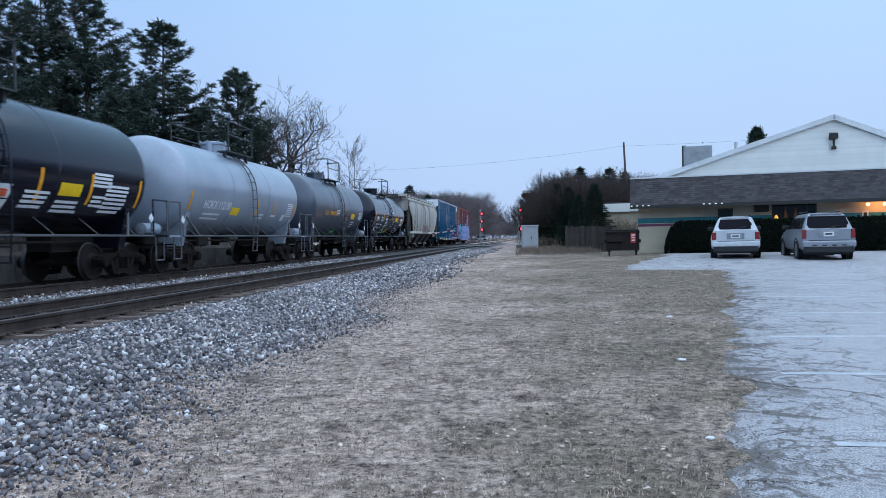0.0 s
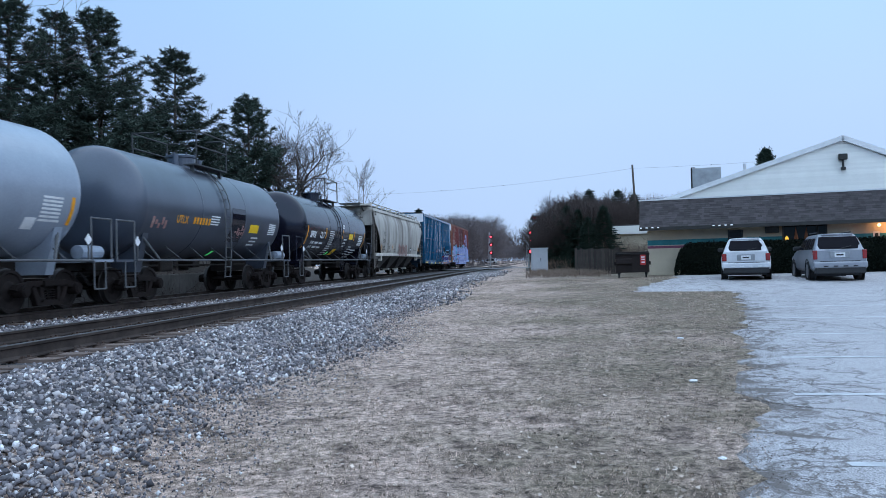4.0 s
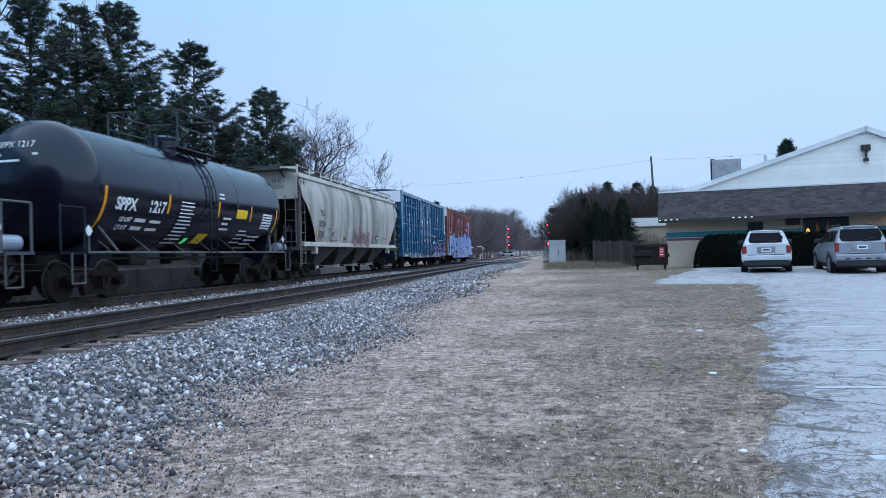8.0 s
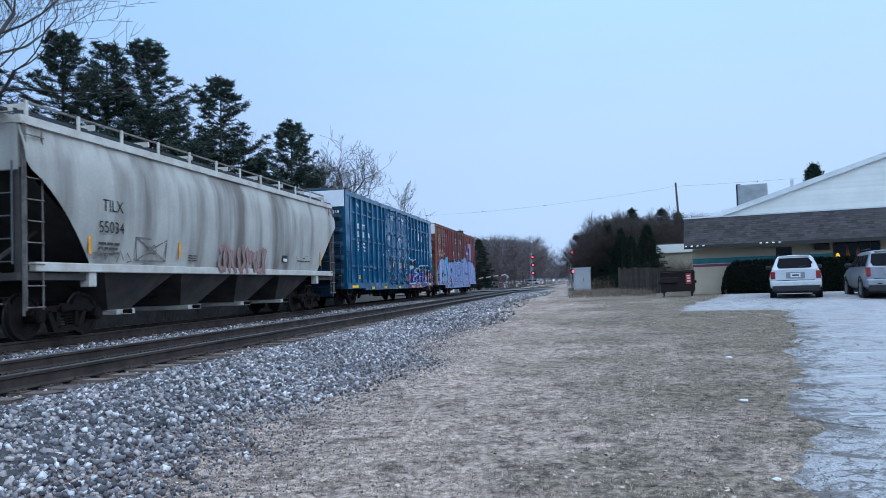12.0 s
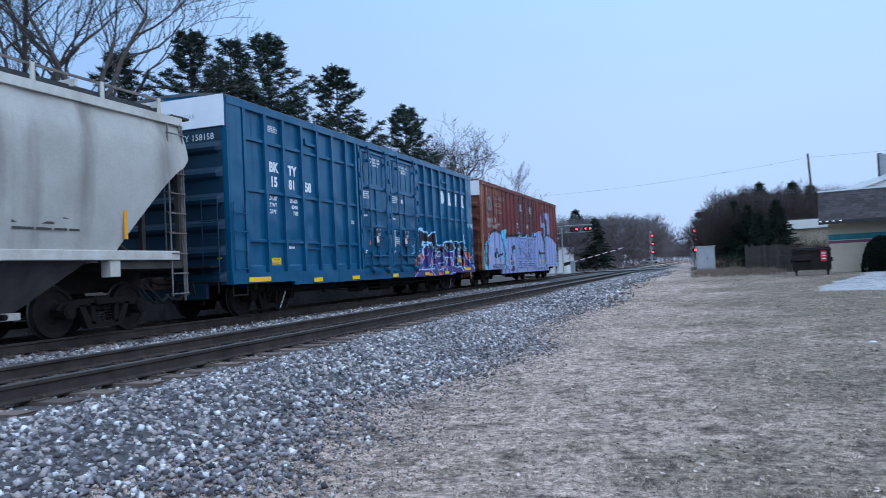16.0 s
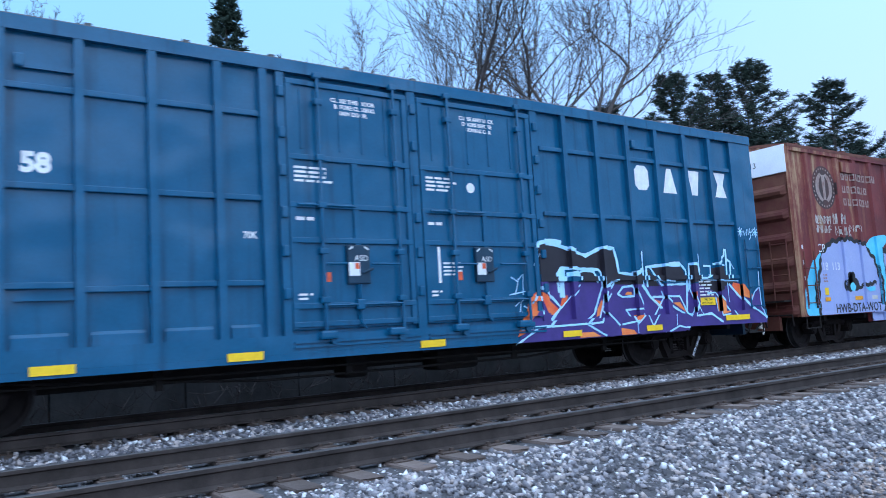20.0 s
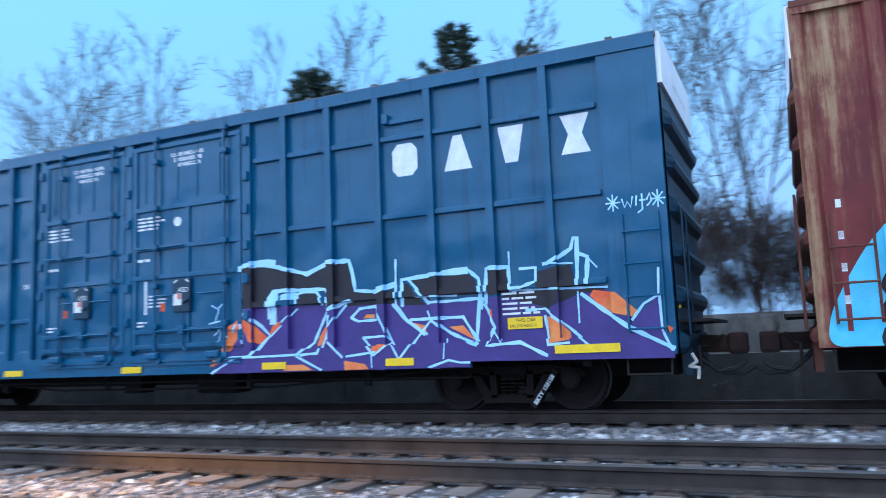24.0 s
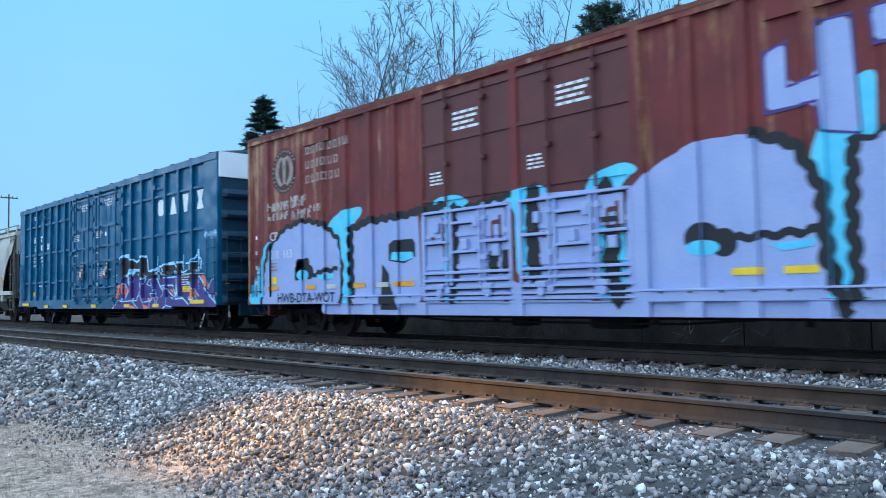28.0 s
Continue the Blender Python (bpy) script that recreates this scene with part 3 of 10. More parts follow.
def ground_material():
    """Dead winter turf: straw, dull green and bare earth in patches."""
    m, n, l, b = nodes_of("winter_turf")
    co = n.new("ShaderNodeTexCoord")
    noises = []
    for s, d in ((0.30, 8), (2.2, 9), (70, 6)):
        t = n.new("ShaderNodeTexNoise")
        t.inputs["Scale"].default_value, t.inputs["Detail"].default_value, t.inputs["Roughness"].default_value = s, d, 0.7
        l.new(co.outputs["Object"], t.inputs["Vector"])
        noises.append(t)
    cols = [(0.44, 0.34, 0.285), (0.205, 0.168, 0.125), (0.090, 0.066, 0.057)]
    m1, m2 = n.new("ShaderNodeMix"), n.new("ShaderNodeMix")
    for k in (m1, m2):
        k.data_type = "RGBA"
    r1, r2 = n.new("ShaderNodeMapRange"), n.new("ShaderNodeMapRange")
    r1.inputs["From Min"].default_value, r1.inputs["From Max"].default_value = 0.42, 0.58
    r2.inputs["From Min"].default_value, r2.inputs["From Max"].default_value = 0.50, 0.68
    # thin and pale beside the ballast, thicker and greener towards the lot
    sep = n.new("ShaderNodeSeparateXYZ")
    l.new(co.outputs["Object"], sep.inputs[0])
    drift = n.new("ShaderNodeMath")
    drift.operation = "MULTIPLY_ADD"
    drift.inputs[1].default_value = 0.040
    l.new(sep.outputs["X"], drift.inputs[0])
    l.new(noises[0].outputs[0], drift.inputs[2])
    l.new(drift.outputs[0], r1.inputs["Value"])
    l.new(noises[1].outputs[0], r2.inputs["Value"])
    m1.inputs[6].default_value, m1.inputs[7].default_value = rgba(cols[0]), rgba(cols[1])
    l.new(r1.outputs[0], m1.inputs["Factor"])
    l.new(m1.outputs[2], m2.inputs[6])
    m2.inputs[7].default_value = rgba(cols[2])
    l.new(r2.outputs[0], m2.inputs["Factor"])
    hsv = n.new("ShaderNodeHueSaturation")
    r3 = n.new("ShaderNodeMapRange")
    r3.inputs["From Min"].default_value, r3.inputs["From Max"].default_value = 0.3, 0.7
    r3.inputs["To Min"].default_value, r3.inputs["To Max"].default_value = 0.30, 1.62
    l.new(noises[2].outputs[0], r3.inputs["Value"])
    mid = n.new("ShaderNodeTexNoise")
    mid.inputs["Scale"].default_value, mid.inputs["Detail"].default_value, mid.inputs["Roughness"].default_value = 11, 7, 0.75
    l.new(co.outputs["Object"], mid.inputs["Vector"])
    rm = n.new("ShaderNodeMapRange")
    rm.inputs["From Min"].default_value, rm.inputs["From Max"].default_value = 0.36, 0.62
    rm.inputs["To Min"].default_value, rm.inputs["To Max"].default_value = 0.22, 1.6
    l.new(mid.outputs[0], rm.inputs["Value"])
    mm = n.new("ShaderNodeMath")
    mm.operation = "MULTIPLY"
    l.new(rm.outputs[0], mm.inputs[0])
    l.new(r3.outputs[0], mm.inputs[1])
    l.new(mm.outputs[0], hsv.inputs["Value"])
    l.new(m2.outputs[2], hsv.inputs["Color"])
    l.new(hsv.outputs[0], b.inputs["Base Color"])
    b.inputs["Roughness"].default_value = 0.95
    b.inputs["Specular IOR Level"].default_value = 0.15
    bp = n.new("ShaderNodeBump")
    bp.inputs["Strength"].default_value, bp.inputs["Distance"].default_value = 0.7, 0.03
    l.new(noises[2].outputs[0], bp.inputs["Height"])
    l.new(bp.outputs[0], b.inputs["Normal"])
    return m


def lot_material():
    """Old pale asphalt: cracks, patches and stains."""
    m, n, l, b = nodes_of("worn_pale_asphalt")
    co = n.new("ShaderNodeTexCoord")
    w = n.new("ShaderNodeTexNoise")
    w.inputs["Scale"].default_value, w.inputs["Detail"].default_value = 1.4, 4
    l.new(co.outputs["Object"], w.inputs["Vector"])
    add = n.new("ShaderNodeVectorMath")
    add.operation = "MULTIPLY_ADD"
    add.inputs[1].default_value = (1.7, 1.7, 0.0)
    l.new(w.outputs["Color"], add.inputs[0])
    l.new(co.outputs["Object"], add.inputs[2])
    v = n.new("ShaderNodeTexVoronoi")
    v.feature = "DISTANCE_TO_EDGE"
    v.inputs["Scale"].default_value = 0.55
    l.new(add.outputs[0], v.inputs["Vector"])
    v2 = n.new("ShaderNodeTexVoronoi")
    v2.feature = "DISTANCE_TO_EDGE"
    v2.inputs["Scale"].default_value = 2.1
    l.new(add.outputs[0], v2.inputs["Vector"])
    big = n.new("ShaderNodeTexNoise")
    big.inputs["Scale"].default_value, big.inputs["Detail"].default_value = 0.35, 5
    l.new(co.outputs["Object"], big.inputs["Vector"])
    fine = n.new("ShaderNodeTexNoise")
    fine.inputs["Scale"].default_value, fine.inputs["Detail"].default_value = 90, 3
    l.new(co.outputs["Object"], fine.inputs["Vector"])
    c1 = n.new("ShaderNodeMapRange")
    c1.inputs["From Min"].default_value, c1.inputs["From Max"].default_value = -0.004, 0.013
    l.new(v.outputs["Distance"], c1.inputs["Value"])
    c2 = n.new("ShaderNodeMapRange")
    c2.inputs["From Min"].default_value, c2.inputs["From Max"].default_value = -0.03, 0.02
    l.new(v2.outputs["Distance"], c2.inputs["Value"])
    gate = n.new("ShaderNodeMapRange")
    gate.inputs["From Min"].default_value, gate.inputs["From Max"].default_value = 0.50, 0.60
    l.new(big.outputs[0], gate.inputs["Value"])
    inv = n.new("ShaderNodeMath")
    inv.operation = "MAXIMUM"
    l.new(c2.outputs[0], inv.inputs[0])
    l.new(gate.outputs[0], inv.inputs[1])
    both = n.new("ShaderNodeMath")
    both.operation = "MINIMUM"
    l.new(c1.outputs[0], both.inputs[0])
    l.new(inv.outputs[0], both.inputs[1])
    base = n.new("ShaderNodeMix")
    base.data_type = "RGBA"
    base.inputs[6].default_value, base.inputs[7].default_value = (0.27, 0.262, 0.272, 1), (0.40, 0.392, 0.402, 1)
    l.new(big.outputs[0], base.inputs["Factor"])
    hsv = n.new("ShaderNodeHueSaturation")
    r3 = n.new("ShaderNodeMapRange")
    r3.inputs["From Min"].default_value, r3.inputs["From Max"].default_value = 0.3, 0.7
    r3.inputs["To Min"].default_value, r3.inputs["To Max"].default_value = 0.28, 1.75
    l.new(fine.outputs[0], r3.inputs["Value"])
    l.new(r3.outputs[0], hsv.inputs["Value"])
    l.new(base.outputs[2], hsv.inputs["Color"])
    mx = n.new("ShaderNodeMix")
    mx.data_type = "RGBA"
    mx.inputs[6].default_value = (0.085, 0.08, 0.076, 1)
    l.new(hsv.outputs[0], mx.inputs[7])
    l.new(both.outputs[0], mx.inputs["Factor"])
    # earth and leaf mould washed over the broken edge, which runs aslant
    sep = n.new("ShaderNodeSeparateXYZ")
    l.new(co.outputs["Object"], sep.inputs[0])
    slant = n.new("ShaderNodeMath")
    slant.operation = "MULTIPLY_ADD"
    slant.inputs[1].default_value = -0.232
    l.new(sep.outputs["Y"], slant.inputs[0])
    l.new(sep.outputs["X"], slant.inputs[2])
    near = n.new("ShaderNodeMapRange")
    near.inputs["From Min"].default_value, near.inputs["From Max"].default_value = -0.2, 2.0
    near.inputs["To Min"].default_value, near.inputs["To Max"].default_value = 0.27, -0.08
    l.new(slant.outputs[0], near.inputs["Value"])
    mould = n.new("ShaderNodeTexNoise")
    mould.inputs["Scale"].default_value, mould.inputs["Detail"].default_value, mould.inputs["Roughness"].default_value = 1.7, 12, 0.74
    l.new(add.outputs[0], mould.inputs["Vector"])
    far = n.new("ShaderNodeMapRange")
    far.inputs["From Min"].default_value, far.inputs["From Max"].default_value = 19.0, 23.0
    far.inputs["To Min"].default_value, far.inputs["To Max"].default_value = 0.0, -0.2
    l.new(sep.outputs["Y"], far.inputs["Value"])
    nsum = n.new("ShaderNodeMath")
    l.new(near.outputs[0], nsum.inputs[0])
    l.new(far.outputs[0], nsum.inputs[1])
    msum = n.new("ShaderNodeMath")
    l.new(mould.outputs[0], msum.inputs[0])
    l.new(nsum.outputs[0], msum.inputs[1])
    mfac = n.new("ShaderNodeMapRange")
    mfac.inputs["From Min"].default_value, mfac.inputs["From Max"].default_value = 0.655, 0.74
    mfac.inputs["To Max"].default_value = 0.9
    l.new(msum.outputs[0], mfac.inputs["Value"])
    md = n.new("ShaderNodeMix")
    md.data_type = "RGBA"
    md.inputs[7].default_value = (0.092, 0.076, 0.068, 1)
    # wandering veins of earth that start at the edge
    vein = n.new("ShaderNodeTexNoise")
    vein.inputs["Scale"].default_value, vein.inputs["Detail"].default_value, vein.inputs["Roughness"].default_value = 1.15, 7, 0.62
    l.new(co.outputs["Object"], vein.inputs["Vector"])
    v_off = n.new("ShaderNodeMath")
    v_off.operation = "SUBTRACT"
    v_off.inputs[1].default_value = 0.5
    l.new(vein.outputs[0], v_off.inputs[0])
    v_abs = n.new("ShaderNodeMath")
    v_abs.operation = "ABSOLUTE"
    l.new(v_off.outputs[0], v_abs.inputs[0])
    v_line = n.new("ShaderNodeMapRange")
    v_line.inputs["From Min"].default_value, v_line.inputs["From Max"].default_value = 0.003, 0.017
    v_line.inputs["To Min"].default_value, v_line.inputs["To Max"].default_value = 0.95, 0.0
    l.new(v_abs.outputs[0], v_line.inputs["Value"])
    v_near = n.new("ShaderNodeMapRange")
    v_near.inputs["From Min"].default_value, v_near.inputs["From Max"].default_value = 0.5, 2.3
    v_near.inputs["To Min"].default_value, v_near.inputs["To Max"].default_value = 1.0, 0.0
    l.new(slant.outputs[0], v_near.inputs["Value"])
    v_mul = n.new("ShaderNodeMath")
    v_mul.operation = "MULTIPLY"
    l.new(v_line.outputs[0], v_mul.inputs[0])
    l.new(v_near.outputs[0], v_mul.inputs[1])
    m_max = n.new("ShaderNodeMath")
    m_max.operation = "MAXIMUM"
    l.new(v_mul.outputs[0], m_max.inputs[0])
    l.new(mfac.outputs[0], m_max.inputs[1])
    l.new(m_max.outputs[0], md.inputs["Factor"])
    l.new(mx.outputs[2], md.inputs[6])
    l.new(md.outputs[2], b.inputs["Base Color"])
    b.inputs["Roughness"].default_value = 0.85
    bp = n.new("ShaderNodeBump")
    bp.inputs["Strength"].default_value, bp.inputs["Distance"].default_value = 0.5, 0.02
    l.new(both.outputs[0], bp.inputs["Height"])
    l.new(bp.outputs[0], b.inputs["Normal"])
    return m


M_TURF, M_LOT = ground_material(), lot_material()
def steps(*segs):
    out = []
    for a, b, d in segs:
        out += list(np.arange(a, b, d))
    return out + [segs[-1][1]]
gx = steps((-900, -100, 100), (-100, -24, 8), (-24, -16.5, 1.5), (-16.5, -12.5, 0.5), (-12.5, -5.5, 1.0), (-5.5, -2.5, 0.23), (-2.5, 8, 0.75), (8, 44, 4), (44, 100, 14), (100, 900, 100))
gy = steps((-900, -100, 100), (-100, -30, 10), (-30, 36, 1.0), (36, 100, 6), (100, 200, 20), (200, 2400, 200))
gm = grid_mesh("ground", gx, gy, gz, M_TURF)
gm.materials.append(mat("dark_leafy_soil", (0.045, 0.036, 0.030), 0.95, col2=(0.075, 0.058, 0.046), scale=1.5, bump=0.6, bscale=30))
for f in gm.polygons:
    if f.center.x < -13 and -100 < f.center.y < 76:
        f.material_index = 1
ground = part("ground", gm, None)
tagged(ground, "dead winter grass and bare earth", "ground", kind="structure")
# bed of fines under the ballast
bed = part("ballast_bed", grid_mesh("ballast_bed", steps((-14.4, -5.2, 0.8), (-5.2, -3.0, 0.22)), steps((-70, 120, 2.0),), lambda x, y: gz(x, y) + (0.02 if x < -3.9 else -0.03), M_BED), None)
tagged(bed, "grey crushed stone under the tracks", "ballast", kind="structure")
# parking lot
rnd = random.Random(4)
lv, lf = [], []
ly = list(np.arange(-30, 36.2, 0.3))
for i, y in enumerate(ly):
    e = lot_edge(y) + rnd.uniform(-0.16, 0.16)
    for x in (e, e + 0.5, 6.5, 9, 14, 20, 30, 42):
        x = max(x, e + 0.01)
        lv.append((x, y, gz(max(x, 0), y) + 0.012 * min(1, (x - e) * 4)))
for i in range(len(ly) - 1):
    for j in range(7):
        a = i * 8 + j
        lf.append((a, a + 1, a + 9, a + 8))
lot = part("parking_lot", mesh_of("parking_lot", lv, lf, M_LOT), None)
tagged(lot, "worn pale asphalt parking lot with dark cracks", "parking lot", kind="structure")
M_LINE = mat("worn_white_line_paint", (0.52, 0.54, 0.56), 0.8, col2=(0.32, 0.33, 0.35), scale=7, bump=0.1)
for y, x0, x1 in ((5.72, 2.1, 7.2), (8.2, 2.5, 7.6), (10.65, 3.1, 8.2), (13.1, 3.9, 9.0), (15.6, 4.5, 9.4), (18.1, 5.2, 10.0)):
    bm = bmesh.new()
    vs = []
    for k in range(9):
        x = x0 + (x1 - x0) * k / 8
        yy = y - 0.02 * (x - x0)
        vs.append([bm.verts.new((x, yy + d, gz(x, yy + d) + 0.016)) for d in (-0.055, 0.055)])
    for a, b in zip(vs, vs[1:]):
        bm.faces.new((a[0], b[0], b[1], a[1]))
    o = part("parking_line", bm, M_LINE, None)
    tagged(o, "faded white parking bay line", "road marking", "parking lines", "structure")

# ---- tracks: rails, ties, plates ----
RAIL_PROFILE = [(-0.075, 0), (0.075, 0), (0.075, 0.012), (0.014, 0.035), (0.010, 0.125), (0.036, 0.138), (0.036, 0.170), (0.028, 0.178), (-0.028, 0.178), (-0.036, 0.170), (-0.036, 0.138), (-0.010, 0.125), (-0.014, 0.035), (-0.075, 0.012)]


def rail(x):
    bm = prism(bmesh.new(), [(x + a, 0.522 + b) for a, b in RAIL_PROFILE], -140, 330)
    me = bpy.data.meshes.new("rail")
    bm.to_mesh(me)
    bm.free()
    me.materials.append(M_RAIL)
    me.materials.append(M_RAILTOP)
    for f in me.polygons:
        if f.center.z > 0.69:
            f.material_index = 1
    return me


tie_me = []
for k in range(4):
    bm = bmesh.new()
    box(bm, (0, 0, 0), (2.6, 0.225, 0.17), None, 0.012)
    r = random.Random(k)
    for v in bm.verts:
        v.co += Vector((r.uniform(-0.02, 0.02), r.uniform(-0.008, 0.008), r.uniform(-0.006, 0.004)))
    me = bpy.data.meshes.new("tie")
    bm.to_mesh(me)
    bm.free()
    me.materials.append(M_TIE)
    tie_me.append(me)
bm = bmesh.new()
box(bm, (0, 0, 0.006), (0.36, 0.19, 0.014))
for sx in (-1, 1):
    for sy in (-1, 1):
        box(bm, (sx * 0.10, sy * 0.06, 0.025), (0.035, 0.035, 0.03))
plate_me = bpy.data.meshes.new("tie_plate")
bm.to_mesh(plate_me)
bm.free()
plate_me.materials.append(M_PLATE)


def track(name, xc, label, near):
    t = thing(name, (0, 0, 0), label, "railway track", kind="structure")
    for s in (-1, 1):
        o = new("rail", rail(xc + s * 0.7525))
        o.parent = t
    r = random.Random(int(-xc * 10))
    n = 0
    y = -27.0
    while y < 58:
        o = new("tie", tie_me[r.randrange(4)])
        o.parent = t
        o.matrix_basis = pose(xc + r.uniform(-0.05, 0.05), y + r.uniform(-0.02, 0.02), 0.43 + r.uniform(-0.008, 0.004), 0, r.uniform(-0.4, 0.4), r.uniform(-0.8, 0.8))
        for s in (-1, 1):
            if near or s > 0:
                p = new("tie_plate", plate_me)
                p.parent = o
                p.matrix_parent_inverse = Matrix()
                p.matrix_basis = Matrix.Translation((s * 0.7525, 0, 0.082))
        y += 0.535
        n += 1
    # ties far along the line
    bm = bmesh.new()
    for y in list(np.arange(58.5, 110, 0.6)) + list(np.arange(-60, -27.5, 0.6)):
        box(bm, (xc, y, 0.43), (2.6, 0.225, 0.17))
    o = part("tie_rows", bm, M_TIE, t, "distant timber ties")
    o["kind"] = "stuff"
    return t


track("track_1", -6.95, "empty track of rusty rails on weathered timber ties", True)
track("track_2", TRACK_X_FAR, "track of rusty rails under the train", False)

# ---- ballast: thousands of loose stones ----
rs = np.random.RandomState(7)
# a split block: eight corners, each pulled in by its own amount
CHIP_V = np.array([(x, y, z) for x in (-1, 1) for y in (-1, 1) for z in (-1, 1)]) * 0.72
CHIP_F = np.array([(0, 1, 3), (0, 3, 2), (4, 6, 7), (4, 7, 5), (0, 4, 5), (0, 5, 1), (2, 3, 7), (2, 7, 6), (0, 2, 6), (0, 6, 4), (1, 5, 7), (1, 7, 3)])


def stones(name, xs, ys, zs, size, material, label, category):
    n = len(xs)
    k = len(CHIP_V)
    shapes = CHIP_V[None] * rs.uniform(0.35, 1.25, (40, k, 3)) * rs.uniform(0.55, 1.25, (40, 1, 3))
    v = shapes[rs.randint(0, 24, n)]
    v = v * (size[:, None, None] * rs.uniform(0.75, 1.3, (n, 1, 3)))
    q = rs.normal(size=(n, 4))
    q /= np.linalg.norm(q, axis=1)[:, None]
    a, b, c, d = q.T
    R = np.stack([1 - 2 * (c * c + d * d), 2 * (b * c - a * d), 2 * (b * d + a * c), 2 * (b * c + a * d), 1 - 2 * (b * b + d * d), 2 * (c * d - a * b),
                  2 * (b * d - a * c), 2 * (c * d + a * b), 1 - 2 * (b * b + c * c)], 1).reshape(n, 3, 3)
    v = np.einsum("nij,nkj->nki", R, v) + np.stack([xs, ys, zs], 1)[:, None]
    f = (CHIP_F[None] + (np.arange(n) * k)[:, None, None]).reshape(-1, 3)
    o = part(name, array_mesh(name, v.reshape(-1, 3), f, material), None)
    return tagged(o, label, category, kind="stuff")


def scatter(x0, x1, y0, y1, per_m2, smin, smax, sink=0.3):
    n = int((x1 - x0) * (y1 - y0) * per_m2)
    x, y = rs.uniform(x0, x1, n), rs.uniform(y0, y1, n)
    s = smin + (smax - smin) * rs.uniform(0, 1, n) ** 1.8
    z = np.array([gz(a, b) for a, b in zip(x, y)]) + 0.012 + s * rs.uniform(-0.2, 1.3, n) * sink * 2
    return x, y, z, s


def keep(sel, arrs):
    return [a[sel] for a in arrs]


A = scatter(-5.75, -2.1, -12, 20, 800, 0.013, 0.038)
wob = np.array([0.55 * noise.noise((0.35 * b, 1.7, 0.3)) + 0.45 * noise.noise((a * 1.1, b * 1.1, 5.2)) for a, b in zip(A[0], A[1])])
fade = rs.uniform(size=len(A[0])) < np.clip((-2.35 - A[0] + wob) / 1.25, 0.02, 1) ** 1.7
A[3][:] *= 0.5 + 0.5 * np.clip((-2.6 - A[0] + wob) / 0.9, 0, 1)
A[2][:] -= 0.022 * np.clip((-5.25 - A[0]) / 0.3, 0, 1)
stones("ballast_stones", *keep(fade, A), M_STONE, "loose grey crushed ballast stones", "ballast")
A = scatter(-4.0, -1.7, 2.6, 16, 520, 0.004, 0.012)
thin_out = rs.uniform(size=len(A[0])) < np.clip((-1.9 - A[0]) / 1.2, 0.02, 1)
stones("fine_gravel", *keep(thin_out, A), M_STONE, "fine stone chips at the edge of the grass", "gravel")
A = scatter(-5.75, -2.3, 20, 62, 210, 0.022, 0.052)
wob = np.array([0.55 * noise.noise((0.35 * b, 1.7, 0.3)) + 0.45 * noise.noise((a * 1.1, b * 1.1, 5.2)) for a, b in zip(A[0], A[1])])
fade = rs.uniform(size=len(A[0])) < np.clip((-2.35 - A[0] + wob) / 1.25, 0.02, 1) ** 1.7
stones("ballast_stones", *keep(fade, A), M_STONE, "loose grey crushed ballast stones", "ballast")
A = scatter(-6.0, -2.9, -60, -12, 110, 0.03, 0.06)
stones("ballast_stones", *A, M_STONE, "loose grey crushed ballast stones", "ballast")
parts_ = [scatter(-8.3, -5.6, -14, 34, 230, 0.018, 0.042), scatter(-5.95, -5.25, -12, 30, 420, 0.016, 0.036, 0.2), scatter(-10.4, -8.2, -20, 45, 290, 0.018, 0.048), scatter(-13.4, -10.4, -20, 40, 26, 0.03, 0.055)]
x, y, z, s = [np.concatenate(q) for q in zip(*parts_)]
z = np.where((x > -8.3) & (x < -5.6), 0.455 + rs.uniform(-0.02, 0.03, len(x)) - 0.004 * (x > -6.2), z)
stones("ballast_stones", x, y, z, s, M_STONE, "loose grey stones between the rails", "ballast")

# ---- dead grass blades and leaf litter ----
def blades(name, n, region, hmin, hmax, material, label, flat=0.97):
    x, y = region(n)
    n = len(x)
    z = np.array([gz(a, b) for a, b in zip(x, y)])
    ang, lean = rs.uniform(0, 2 * math.pi, n), rs.uniform(0.50, 1.0, n) * flat
    h = rs.uniform(hmin, hmax, n)
    w = rs.uniform(0.0008, 0.0024, n) * (1 + np.hypot(x, y) / 22)
    dx, dy = np.cos(ang), np.sin(ang)
    root = np.stack([x, y, z - 0.004], 1)
    side = np.stack([-dy * w, dx * w, np.zeros(n)], 1)
    tip = root + np.stack([dx * h * lean, dy * h * lean, h * np.sqrt(np.maximum(0.03, 1 - lean ** 2))], 1)
    v = np.stack([root - side, root + side, tip], 1).reshape(-1, 3)
    o = part(name, array_mesh(name, v, np.arange(3 * n).reshape(-1, 3), material), None)
    return tagged(o, label, "grass", kind="stuff")


def turf(n, y0=3.2, y1=34, power=2.2):
    y = y0 + (y1 - y0) * rs.uniform(0, 1, n) ** power
    x = rs.uniform(-3.4, 6.0, n)
    edge = np.array([lot_edge(b) for b in y])
    clump = np.array([noise.noise((a * 0.9, b * 0.9, 3.1)) for a, b in zip(x, y)])
    tuft = np.array([noise.noise((a * 4.6, b * 4.6, 9.3)) + 0.7 * noise.noise((a * 11, b * 11, 2.3)) for a, b in zip(x, y)])
    ok = (x < edge + rs.normal(0, 0.15, n)) & (x > -3.35 + rs.normal(0, 0.3, n)) & (clump + 1.5 * tuft + rs.uniform(-0.4, 0.4, n) > -0.30)
    return x[ok], y[ok]


